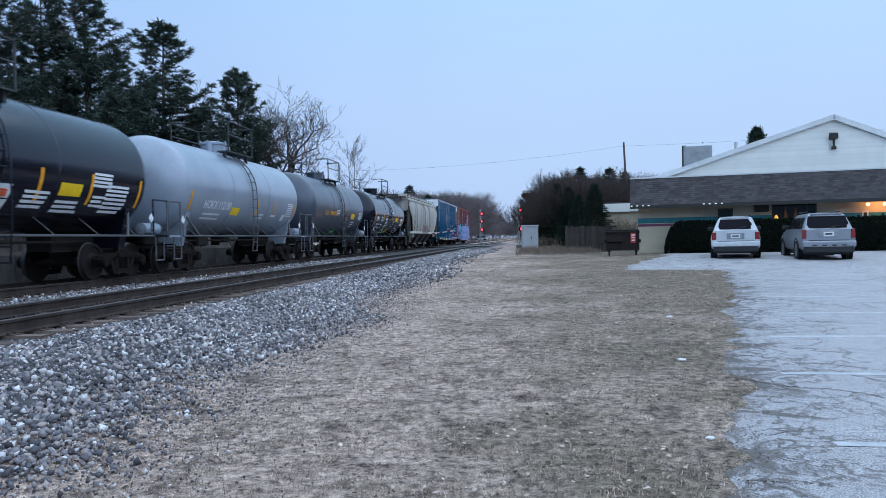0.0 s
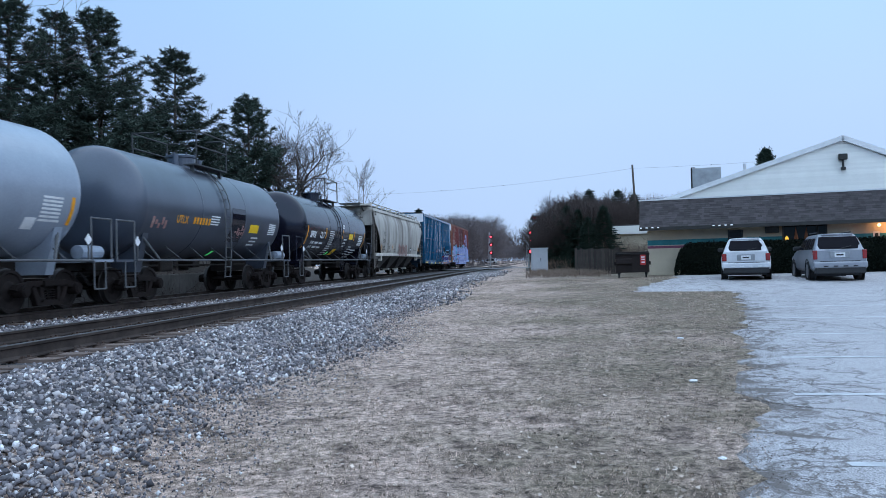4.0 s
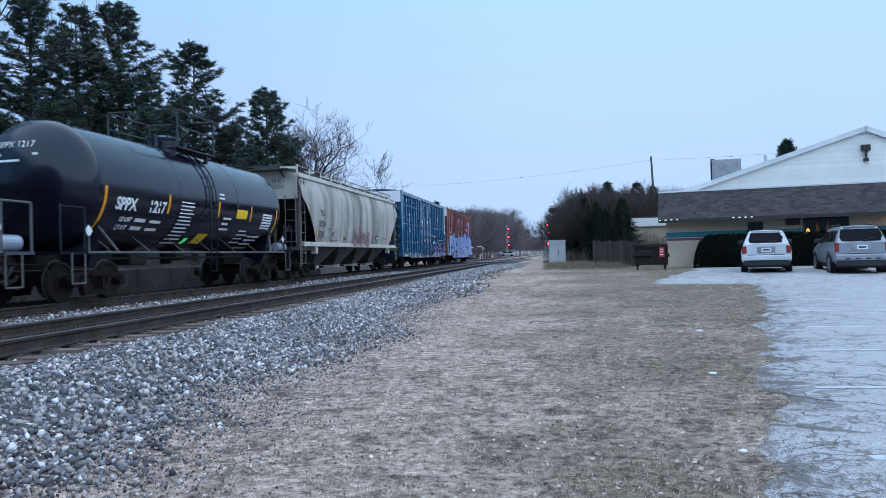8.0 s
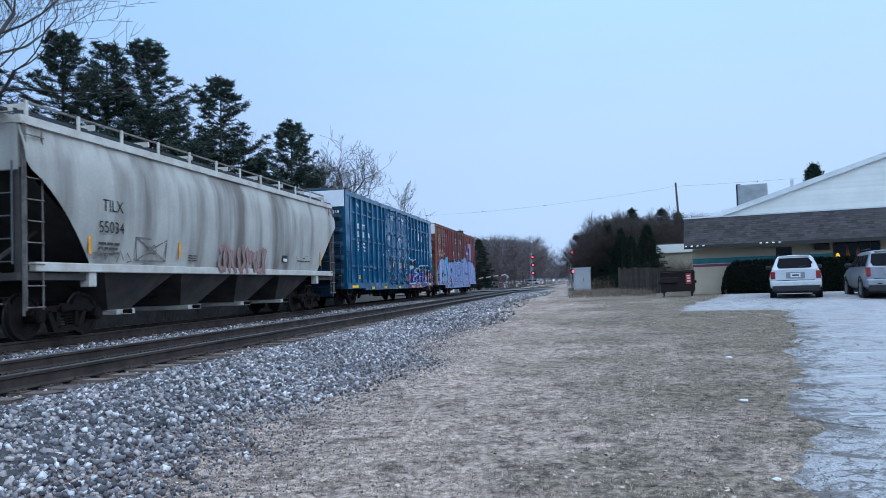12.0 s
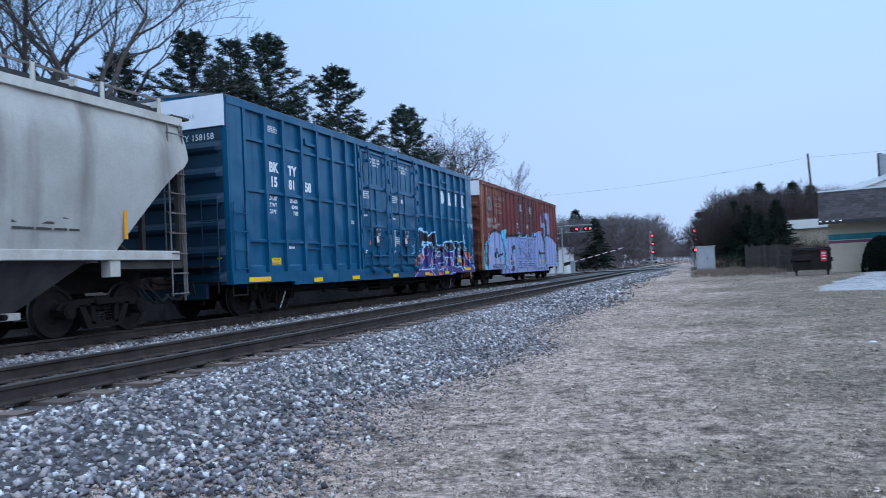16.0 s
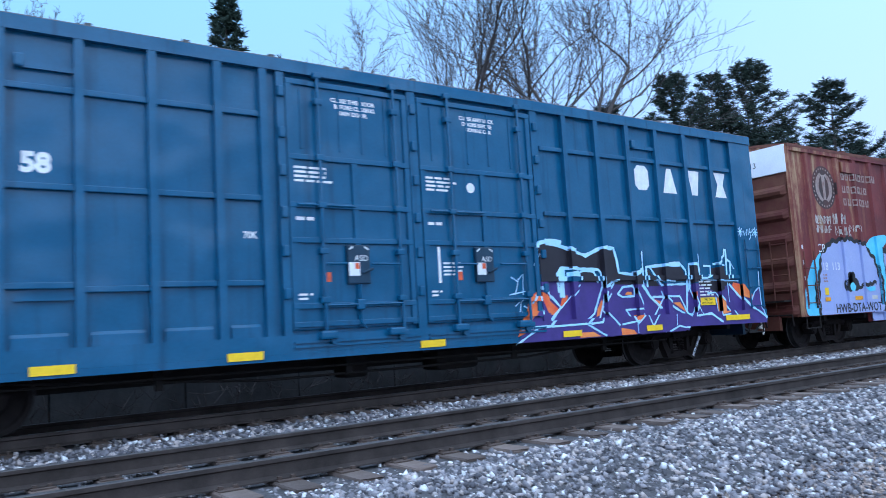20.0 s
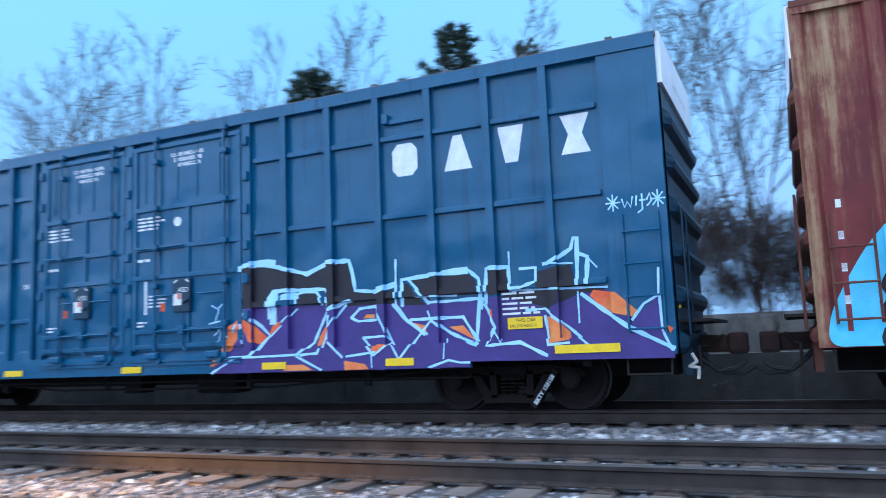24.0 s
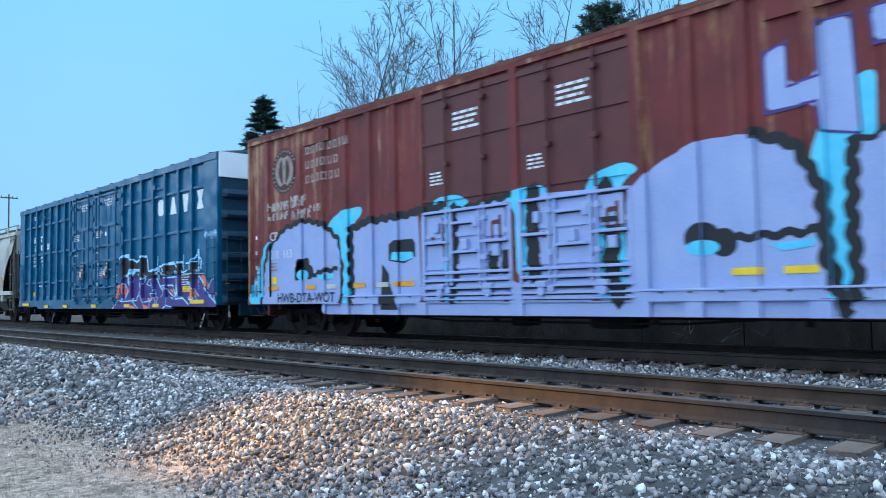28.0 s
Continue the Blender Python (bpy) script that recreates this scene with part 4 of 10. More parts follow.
def meadow(n):
    """Greener tufts: in drifts, more of them towards the lot."""
    x, y = turf(n)
    m = np.array([noise.noise((a * 0.33, b * 0.22, 8.4)) + 0.6 * noise.noise((a * 2.1, b * 2.1, 1.4)) for a, b in zip(x, y)])
    ok = m + 0.09 * x + rs.uniform(-0.25, 0.25, len(x)) > 0.05
    return x[ok], y[ok]


M_STRAW = mat("dead_straw_grass", (0.72, 0.550, 0.455), 0.9, col2=(0.165, 0.124, 0.096), scale=3.2, bump=0, island=0.55, streak=(0.24, 0.212, 0.135), streak_at=0.48, stretch=(0.55, 0.4, 0.4))
M_GREEN = mat("dull_green_grass", (0.125, 0.106, 0.070), 0.9, col2=(0.23, 0.180, 0.130), scale=4.2, bump=0, island=0.55)
M_LEAF = mat("fallen_pale_leaves", (0.50, 0.43, 0.37), 0.85, col2=(0.28, 0.21, 0.16), scale=3, bump=0.1, island=0.5)
blades("dead_grass", 400000, turf, 0.016, 0.050, M_STRAW, "short straw-coloured dead grass")
blades("green_grass", 110000, lambda n: meadow(n), 0.02, 0.06, M_GREEN, "short dull green grass")
blades("dead_grass", 60000, lambda n: (-3.3 + 3.3 * rs.uniform(0, 1, n) ** 1.3 + rs.normal(0, 0.15, n), rs.uniform(-15, -2, n)), 0.025, 0.085, M_STRAW, "short straw-coloured dead grass beside the ballast")
def litter_leaves(n, smin, smax, material, label):
    lx, ly_ = turf(n, 3.2, 32, 2.0)
    n = len(lx)
    q = rs.uniform(0, 6.28, n)
    sz = rs.uniform(smin, smax, n)
    zz = np.array([gz(a, b) for a, b in zip(lx, ly_)]) + 0.014
    up = rs.uniform(0.0, 0.018, (n, 4))
    corner = np.stack([np.stack([lx + sz * np.cos(q + k * 1.57) * (1 if k % 2 else 0.6), ly_ + sz * np.sin(q + k * 1.57) * (1 if k % 2 else 0.6), zz + up[:, k]], 1) for k in range(4)], 1)
    o = part("leaf_litter", array_mesh("leaf_litter", corner.reshape(-1, 3), np.arange(4 * n).reshape(-1, 4), material), None)
    tagged(o, label, "leaves", kind="stuff")


litter_leaves(9000, 0.009, 0.030, M_LEAF, "scattered pale fallen leaves")
litter_leaves(7000, 0.006, 0.024, mat("rotten_dark_leaves", (0.055, 0.042, 0.034), 0.9, col2=(0.12, 0.085, 0.065), scale=3, bump=0.1, island=0.5), "scattered rotten dark leaves")
for x, y, s in ((2.15, 12.71, 0.045), (1.64, 8.94, 0.04), (1.26, 5.82, 0.028)):
    bm = bmesh.new()
    bmesh.ops.create_icosphere(bm, subdivisions=2, radius=s, matrix=Matrix.Translation((x, y, gz(x, y) + 0.02)) @ Matrix.Diagonal((1.2, 0.7, 0.45, 1)))
    r = random.Random(int(y))
    for v in bm.verts:
        v.co += Vector((r.uniform(-1, 1), r.uniform(-1, 1), r.uniform(-1, 1))) * s * 0.15
    o = part("litter", bm, M_WHITE, None)
    tagged(o, "crumpled scrap of white paper on the grass", "litter", "scraps of litter")

# dirt: earth and dead leaves that lie along the broken edge of the lot and in its long cracks
M_DIRT = mat("dark_earth_and_leaf_mould", (0.085, 0.070, 0.062), 0.95, col2=(0.17, 0.145, 0.13), scale=7, bump=0.5, bscale=60)


dirt_x, dirt_y, dirt_s = [], [], []


def dirt_run(pts, spread, per_m, smax):
    """Crumbs strewn along a wandering line, in drifts."""
    for (ax, ay), (bx_, by) in zip(pts, pts[1:]):
        d = math.hypot(bx_ - ax, by - ay)
        k = rs.poisson(max(0.0, d * per_m * (0.75 + 1.6 * noise.noise((ax * 0.9, ay * 0.9, 2.2)))))
        t = rs.uniform(0, 1, k)
        x, y = ax + (bx_ - ax) * t, ay + (by - ay) * t
        wx = np.array([0.12 * noise.noise((p * 2.3, q * 2.3, 4.4)) + 0.04 * noise.noise((p * 9, q * 9, 6.4)) for p, q in zip(x, y)])
        dirt_x.extend(x + wx + rs.normal(0, spread, k) * rs.uniform(0.2, 1.5, k))
        dirt_y.extend(y - wx + rs.normal(0, spread, k) * rs.uniform(0.2, 1.5, k))
        dirt_s.extend(rs.uniform(0.003, smax, k))


edge_pts = [(lot_edge(y) + 0.10, y) for y in np.arange(2.4, 23.2, 0.4)]
dirt_run(edge_pts, 0.16, 100, 0.006)
rc = random.Random(31)
for k in range(22):
    y = 3.4 + 15 * (k / 22) ** 1.35
    x = lot_edge(y) + 0.1
    pts = [(x, y)]
    way = rc.uniform(-0.7, 0.5)
    for j in range(rc.randint(3, 8)):
        way = max(-1.1, min(1.0, way + rc.uniform(-0.6, 0.6)))
        x, y = x + 0.36 * math.cos(way), y + 0.36 * math.sin(way)
        pts.append((x, y))
    dirt_run(pts, rc.uniform(0.006, 0.02), rc.uniform(120, 300), 0.005)
dx_, dy_, ds_ = np.array(dirt_x), np.array(dirt_y), np.array(dirt_s)
stones("earth_crumbs", dx_, dy_, np.array([gz(max(a, 0), b) for a, b in zip(dx_, dy_)]) + 0.012, ds_, M_DIRT, "dark crumbs of earth and leaves on the lot edge", "debris")

# ---- the freight train ----
TRACK_X, RAIL_Z = -11.6, 0.70
cars = []          # (thing, its middle along the train)
spinners = []      # wheelsets


def side_frame_mesh():
    bm = bmesh.new()
    for s in (1, -1):
        x0, x1 = (0.93, 1.07) if s > 0 else (-1.07, -0.93)
        top = [(-1.12, 0.50), (-1.02, 0.60), (-0.55, 0.66), (0.55, 0.66), (1.02, 0.60), (1.12, 0.50), (1.0, 0.46), (0.5, 0.53), (-0.5, 0.53), (-1.0, 0.46)]
        low = [(-0.62, 0.56), (-0.50, 0.56), (-0.30, 0.24), (0.30, 0.24), (0.50, 0.56), (0.62, 0.56), (0.42, 0.13), (-0.42, 0.13)]
        cols = ([(-0.34, 0.58), (-0.24, 0.58), (-0.22, 0.20), (-0.32, 0.20)], [(0.24, 0.58), (0.34, 0.58), (0.32, 0.20), (0.22, 0.20)])
        for outline in (top, low, *cols):
            a = [bm.verts.new((x0, y, z)) for y, z in outline]
            b = [bm.verts.new((x1, y, z)) for y, z in outline]
            n = len(outline)
            bm.faces.new(a), bm.faces.new(b)
            for i in range(n):
                bm.faces.new((a[i], a[(i + 1) % n], b[(i + 1) % n], b[i]))
        for y in (-0.89, 0.89):
            rod(bm, (s * 0.90, y, 0.457), (s * 1.15, y, 0.457), 0.135, 14)
            rod(bm, (s * 1.15, y, 0.457), (s * 1.17, y, 0.457), 0.10, 14)
        for y in (-0.13, 0.0, 0.13):
            for k in range(6):
                rod(bm, (s * 1.0, y, 0.24 + k * 0.052), (s * 1.0, y, 0.262 + k * 0.052), 0.062, 10)
        box(bm, (s * 1.0, 0, 0.60), (0.24, 0.5, 0.10))
    box(bm, (0, 0, 0.58), (2.0, 0.36, 0.24))
    bmesh.ops.recalc_face_normals(bm, faces=bm.faces)
    me = bpy.data.meshes.new("bogie_frame")
    bm.to_mesh(me)
    bm.free()
    me.materials.append(M_TRUCK)
    return me


def wheelset_mesh():
    bm = bmesh.new()
    rod(bm, (-0.8, 0, 0), (0.8, 0, 0), 0.085, 12)
    for s in (-1, 1):
        lathe(bm, [(s * 0.79, 0.0), (s * 0.82, 0.11), (s * 0.80, 0.16), (s * 0.765, 0.22), (s * 0.775, 0.36), (s * 0.81, 0.385), (s * 0.81, 0.448),
                   (s * 0.70, 0.458), (s * 0.69, 0.485), (s * 0.665, 0.485), (s * 0.67, 0.36), (s * 0.70, 0.2), (s * 0.66, 0.1)], "x", 28)
        for k in range(6):
            a = k * math.pi / 3
            rod(bm, (s * 0.815, 0.075 * math.cos(a), 0.075 * math.sin(a)), (s * 0.835, 0.075 * math.cos(a), 0.075 * math.sin(a)), 0.014, 6)
    me = bpy.data.meshes.new("wheelset")
    bm.to_mesh(me)
    bm.free()
    me.materials.append(M_WHEEL)
    me.materials.append(M_TREAD)
    for f in me.polygons:
        c = f.center
        if 0.445 < math.hypot(c.y, c.z) < 0.47:
            f.material_index = 1
    return me


FRAME_ME, WHEEL_ME = side_frame_mesh(), wheelset_mesh()


def bogie(car, y):
    b = new("bogie", FRAME_ME)
    b.parent = car
    b.location = (0, y, 0)
    for dy in (-0.89, 0.89):
        w = new("wheelset", WHEEL_ME)
        w.parent = b
        w.location = (0, dy, 0.457)
        spinners.append(w)
    return b


def coupler(car, y, s):
    bm = bmesh.new()
    box(bm, (0, y + s * 0.25, 0.86), (0.22, 0.7, 0.24), None, 0.02)
    box(bm, (0.04, y + s * 0.62, 0.86), (0.32, 0.26, 0.30), None, 0.05)
    box(bm, (0, y - s * 0.25, 0.90), (0.42, 0.5, 0.36))
    part("coupler", bm, M_COUPLER, car, "rusty knuckle coupler")
    bm = bmesh.new()
    pts = [(0.25, y + s * 0.05, 0.82), (0.27, y + s * 0.2, 0.62), (0.27, y + s * 0.42, 0.46), (0.25, y + s * 0.66, 0.44), (0.22, y + s * 0.85, 0.56)]
    pipe(bm, pts, 0.028)
    part("air_hose", bm, M_BLACKP, car, "black rubber brake hose")
    part("air_hose", pipe(bmesh.new(), [(0.46, y - s * 0.05, 0.86), (0.52, y + s * 0.16, 0.66), (0.50, y + s * 0.36, 0.50), (0.44, y + s * 0.58, 0.52), (0.40, y + s * 0.72, 0.62)], 0.032), M_TYRE_HOSE, car, "black rubber air hose")
    part("uncoupling_lever", pipe(bmesh.new(), [(0.1, y + s * 0.42, 0.98), (0.5, y + s * 0.30, 0.84), (1.42, y + s * 0.24, 0.84), (1.46, y + s * 0.26, 0.58)], 0.018), M_TRUCK, car, "bent uncoupling lever")


def ladder(name, car, x, y, z0, z1, width=0.42, step=0.36, along="y", mat_=None, r=0.014, out=0.07):
    """Grab irons one above another, with two stiles."""
    bm = bmesh.new()
    z = z0
    while z <= z1 + 1e-3:
        if along == "y":
            pipe(bm, [(x, y - width / 2, z), (x + out, y - width / 2, z), (x + out, y + width / 2, z), (x, y + width / 2, z)], r)
        else:
            pipe(bm, [(x - width / 2, y, z), (x + width / 2, y, z)], r)
        z += step
    for sgn in (-1, 1):
        if along == "y":
            rod(bm, (x + out * 0.5, y + sgn * width / 2, z0 - 0.05), (x + out * 0.5, y + sgn * width / 2, z1 + 0.05), r * 1.2, 6)
        else:
            rod(bm, (x + sgn * width / 2, y, z0 - 0.05), (x + sgn * width / 2, y, z1 + 0.05), r * 1.2, 6)
    return part(name, bm, mat_ or M_PIPE, car)


def stirrup(car, y, z0=0.42, z1=0.84, x=1.52, mat_=None, w=0.5):
    bm = bmesh.new()
    pipe(bm, [(x, y - w / 2, z1), (x, y - w / 2, z0), (x, y + w / 2, z0), (x, y + w / 2, z1)], 0.016)
    return part("stirrup_step", bm, mat_ or M_PIPE, car)


def new_car(name, u0, u1, label):
    uc = (u0 + u1) / 2
    c = thing(name, (TRACK_X, uc, RAIL_Z), label, "railroad car", "cars of the freight train")
    cars.append((c, uc))
    return c, lambda u: u - uc, lambda z: z - RAIL_Z


def corrugated_end(name, car, y, s, z0, z1, material, n=6, w=1.5):
    """A pressed end wall with horizontal waves."""
    bm = bmesh.new()
    rows_ = []
    steps = n * 8
    for i in range(steps + 1):
        t = i / steps
        z = z0 + (z1 - z0) * t
        wave = max(0.0, math.sin(t * n * 2 * math.pi)) ** 0.7 * 0.11
        rows_.append([bm.verts.new((x, y + s * (0.02 + wave * (1 if abs(x) < w - 0.05 else 0)), z)) for x in (-w, -w + 0.12, 0, w - 0.12, w)])
    for A, B in zip(rows_, rows_[1:]):
        for i in range(4):
            bm.faces.new((A[i], A[i + 1], B[i + 1], B[i]))
    bmesh.ops.recalc_face_normals(bm, faces=bm.faces)
    return part(name, bm, material, car)


def boxcar_shell(car, L, eave, sill, body_mat, end_mat, roof_mat):
    h = L / 2
    bm = bmesh.new()
    prism(bm, [(-1.55, sill), (1.55, sill), (1.55, eave), (0.8, eave + 0.10), (0, eave + 0.13), (-0.8, eave + 0.10), (-1.55, eave)], -h, h)
    part("body", bm, body_mat, car)
    bm = bmesh.new()
    prism(bm, [(-1.63, eave - 0.06), (-1.63, eave + 0.02), (-0.8, eave + 0.14), (0, eave + 0.17), (0.8, eave + 0.14), (1.63, eave + 0.02), (1.63, eave - 0.06),
               (0.8, eave + 0.08), (0, eave + 0.11), (-0.8, eave + 0.08)], -h - 0.02, h + 0.02)
    n = int(L / 1.15)
    for i in range(n):
        y = -h + (i + 0.5) * L / n
        for s in (-1, 1):
            box(bm, (s * 0.8, y, eave + 0.135), (1.5, 0.09, 0.03), Matrix.Rotation(s * 0.085, 4, "Y"))
    part("roof", bm, roof_mat, car, "galvanised ribbed steel roof")
    bm = bmesh.new()
    box(bm, (0, 0, sill - 0.16), (0.5, L - 0.4, 0.34))
    part("centre_sill", bm, M_FRAME, car)
    for i in range(9):
        part("crossbearer", box(bmesh.new(), (0, -h + 1.2 + i * (L - 2.4) / 8, sill - 0.06), (2.9, 0.12, 0.14)), M_FRAME, car)
    bm = bmesh.new()
    box(bm, (0.55, 1.1, sill - 0.30), (0.5, 0.9, 0.34), None, 0.08)
    box(bm, (0.6, -0.9, sill - 0.28), (0.4, 0.42, 0.34), None, 0.05)
    pipe(bm, [(1.0, -h + 3.2, sill - 0.12), (1.0, -2.5, sill - 0.36), (1.0, 2.5, sill - 0.36), (1.0, h - 3.2, sill - 0.12)], 0.02)
    pipe(bm, [(1.2, -h + 3.0, sill - 0.2), (1.2, h - 3.0, sill - 0.26)], 0.016)
    for y in (-4, -1.2, 2.1, 4.4):
        box(bm, (1.1, y, sill - 0.2), (0.06, 0.10, 0.34))
    part("brake_gear", bm, M_FRAME, car, "brake cylinder, rods and pipes")


# ---- the blue boxcar ----
B_U0, B_U1 = -18.35, 0.0
bkty, BY, BZ = new_car("boxcar", B_U0, B_U1, "tall dark blue steel boxcar with double plug doors and purple graffiti")
b_sill, b_eave = BZ(1.47), BZ(5.68)
boxcar_shell(bkty, 18.35, b_eave, b_sill, M_BLUE, M_BLUE_DARK, M_PIPE)
B_FACE = 1.55
b_posts_r = [-1.55, -2.42, -3.34, -4.22, -5.10, -5.95]
b_posts_l = [-11.82, -12.47, -13.33, -14.2, -15.05, -15.97, -16.8, -17.68]
b_v = [(u - 0.055, u + 0.055, 0.095) for u in b_posts_r + b_posts_l]
b_v += [(-0.78, 0.0, 0.075), (-18.35, -17.78, 0.075), (-6.78, -6.62, 0.08), (-9.40, -9.24, 0.08), (-11.62, -11.50, 0.08)]
b_h = [(z - 0.04, z + 0.04, 0.06) for z in (4.84, 3.64, 2.46)] + [(1.38, 1.72, 0.098), (5.50, 5.68, 0.098)]
B_REL = relief_of((B_U0 + B_U1) / 2, RAIL_Z, b_v, b_h, ((-11.50, -9.40), (-9.24, -6.78)), 0.05, (5.38, 4.27, 3.57, 3.06, 2.12, 1.86), 0.09)
for a, b, h in b_v:
    wide = b - a > 0.3
    bm = bx(B_FACE, B_FACE + h, BY(a), BY(b), b_sill, b_eave - 0.03)
    part("corner_post" if wide else "side_post", bm, M_BLUE, bkty)
for z0, z1, h in b_h:
    if z1 - z0 > 0.1:
        part("side_sill" if z0 < 2 else "top_chord", bx(B_FACE, B_FACE + h + 0.003, BY(-18.35), BY(0), BZ(max(z0, 1.47)), BZ(z1)), M_BLUE, bkty)
        continue
    for seq in (sorted(b_posts_r + [-0.78, -6.62]), sorted(b_posts_l + [-11.62])):
        for a, b in zip(seq, seq[1:]):
            if b_posts_l[0] < b < -11.5 and abs(a - b) < 0.3:
                continue
            dz = 0.0
            if abs(z0 - 2.42) < 0.02 and seq[0] < -11 and -15 < a < -13.9:
                dz = -0.05
            part("side_rib", bx(B_FACE, B_FACE + h, BY(a) + 0.055, BY(b) - 0.055, BZ(z0) + dz, BZ(z1) + dz, None, 0.012), M_BLUE, bkty)
part("side_skirt", bx(B_FACE + 0.02, B_FACE + 0.101, BY(-15.7), BY(-2.8), BZ(1.38), BZ(1.469)), M_BLUE, bkty, "deeper sill between the bogies")
# dished foot of each lower panel
for seq in (sorted(b_posts_l),):
    for a, b in zip(seq, seq[1:]):
        bm = bmesh.new()
        prism(bm, [(B_FACE - 0.01, BZ(1.72)), (B_FACE + 0.03, BZ(1.72)), (B_FACE + 0.026, BZ(1.86)), (B_FACE, BZ(1.90)), (B_FACE - 0.01, BZ(1.92))], BY(a) + 0.12, BY(b) - 0.12)
        part("panel_foot", bm, M_BLUE, bkty)


def plug_door(u0, u1, lock_u):
    d = part("door", bx(B_FACE, B_FACE + 0.05, BY(u0), BY(u1), BZ(1.78), BZ(5.44), None, 0.02), M_BLUE, bkty, "blue plug door with locking bars")
    w = u1 - u0
    for k, t in enumerate((0.03, 0.52, 0.97)):
        part("door_stile", bx(B_FACE + 0.05, B_FACE + 0.085, BY(u0 + w * t) - 0.045, BY(u0 + w * t) + 0.045, BZ(1.80), BZ(5.42 if k != 1 else 4.25)), M_BLUE, d)
    for z in (5.38, 4.27, 3.57, 3.06, 2.12, 1.86):
        part("door_rail", bx(B_FACE + 0.05, B_FACE + 0.09, BY(u0) + 0.02, BY(u1) - 0.02, BZ(z) - 0.04, BZ(z) + 0.04, None, 0.01), M_BLUE, d)
    for t in (0.24, 0.86):
        bm = bmesh.new()
        y = BY(u0 + w * t)
        rod(bm, (B_FACE + 0.13, y, BZ(1.62)), (B_FACE + 0.13, y, BZ(5.55)), 0.026, 8)
        for z in (1.68, 2.2, 2.9, 3.57, 4.27, 5.1, 5.5):
            box(bm, (B_FACE + 0.11, y, BZ(z)), (0.10, 0.13, 0.09), None, 0.015)
        part("locking_bar", bm, M_BLUE, d)
    y = BY(lock_u)
    lk = part("lock_box", bx(B_FACE + 0.05, B_FACE + 0.125, y - 0.13, y + 0.24, BZ(2.42), BZ(3.00), None, 0.02), M_BLUE_DARK, d, "dark lock box with a decal")
    letters("stencil", "ASD", 0.12, (B_FACE + 0.128, y - 0.02, BZ(2.76)), M_WHITE, lk)
    for k in (-1, 1):
        part("chevron", box(bmesh.new(), (B_FACE + 0.128, y + 0.055 + k * 0.13, BZ(2.95)), (0.003, 0.08, 0.022), Matrix.Rotation(-k * 0.6, 4, "X")), M_WHITE, lk)
    bm = pipe(bmesh.new(), [(B_FACE + 0.15, y + 0.10, BZ(2.58)), (B_FACE + 0.17, y + 0.26, BZ(2.64))], 0.02)
    part("lock_handle", bm, M_BLUE_DARK, lk)
    bm = pipe(bmesh.new(), [(B_FACE + 0.12, y + 0.06, BZ(2.42)), (B_FACE + 0.12, y + 0.06, BZ(1.86)), (B_FACE + 0.12, y + 0.14, BZ(1.76))], 0.018)
    box(bm, (B_FACE + 0.11, y + 0.05, BZ(2.12)), (0.09, 0.13, 0.16), None, 0.02)
    part("lock_rod", bm, M_BLUE, d)
    for z, f0, f1 in ((2.72, 0.24, 0.42), (2.72, 0.62, 0.86), (3.57, 0.06, 0.50), (2.12, 0.24, 0.86)):
        part("cross_rod", rod(bmesh.new(), (B_FACE + 0.13, BY(u0 + w * f0), BZ(z)), (B_FACE + 0.13, BY(u0 + w * f1), BZ(z)), 0.016), M_BLUE, d)
    for k in range(4):
        yy = BY(u0 + w * (0.12, 0.42, 0.60, 0.80)[k])
        part("door_crease", bx(B_FACE + 0.05, B_FACE + 0.066, yy - 0.018, yy + 0.018, BZ(4.40), BZ(5.30), None, 0.006), M_BLUE, d)
    for t in (0.24, 0.78):
        yy = BY(u0 + w * t)
        bm = box(bmesh.new(), (B_FACE + 0.16, yy, BZ(1.70)), (0.12, 0.26, 0.12), None, 0.03)
        part("roller", lathe(bm, [(B_FACE + 0.10, 0.06), (B_FACE + 0.17, 0.06)], "x", 12, (0, yy + 0.1, BZ(1.62))), M_BLUE, d)
    for z in (2.0, 1.94):
        part("door_track", bx(B_FACE + 0.02, B_FACE + 0.13, BY(u0), BY(u1), BZ(z - 0.38) - 0.02, BZ(z - 0.38) + 0.01), M_BLUE, d)
    part("placard", bx(B_FACE + 0.127, B_FACE + 0.131, y - 0.12, y + 0.06, BZ(2.54), BZ(2.74)), M_WHITE, d, "white placard")
    part("placard", bx(B_FACE + 0.133, B_FACE + 0.136, y - 0.02, y + 0.05, BZ(2.64), BZ(2.73)), M_RED_DOT, d, "red square on a placard")
    part("sticker", bx(B_FACE + 0.052, B_FACE + 0.056, y - 0.48, y - 0.38, BZ(2.46), BZ(2.60)), M_RED_DOT, d, "orange-red sticker")
    words = ("CLOSE THIS DOOR", "BEFORE CLOSING", "MAIN DOOR") if u0 < -11 else ("CLOSE AND LOCK", "DOORS BEFORE", "MOVING CAR")
    for k, word in enumerate(words):
        letters("stencil", word, 0.088, (B_FACE + 0.054, BY(u0 + w * (0.36 + 0.025 * k)), BZ(5.16 - 0.095 * k)), M_WHITE, d, SIDE, 1.0, 0.003)
    bars("stencil", B_FACE + 0.054, BY(u0 + 0.10), BY(u0 + 0.75), BZ(4.14), 4, 0.065, 0.035, M_WHITE, d, 0.4, int(-u0))
    bars("stencil", B_FACE + 0.054, BY(u0 + 0.12), BY(u0 + 0.42), BZ(3.40), 1, 0.065, 0.05, M_WHITE, d, 0.1, 3)
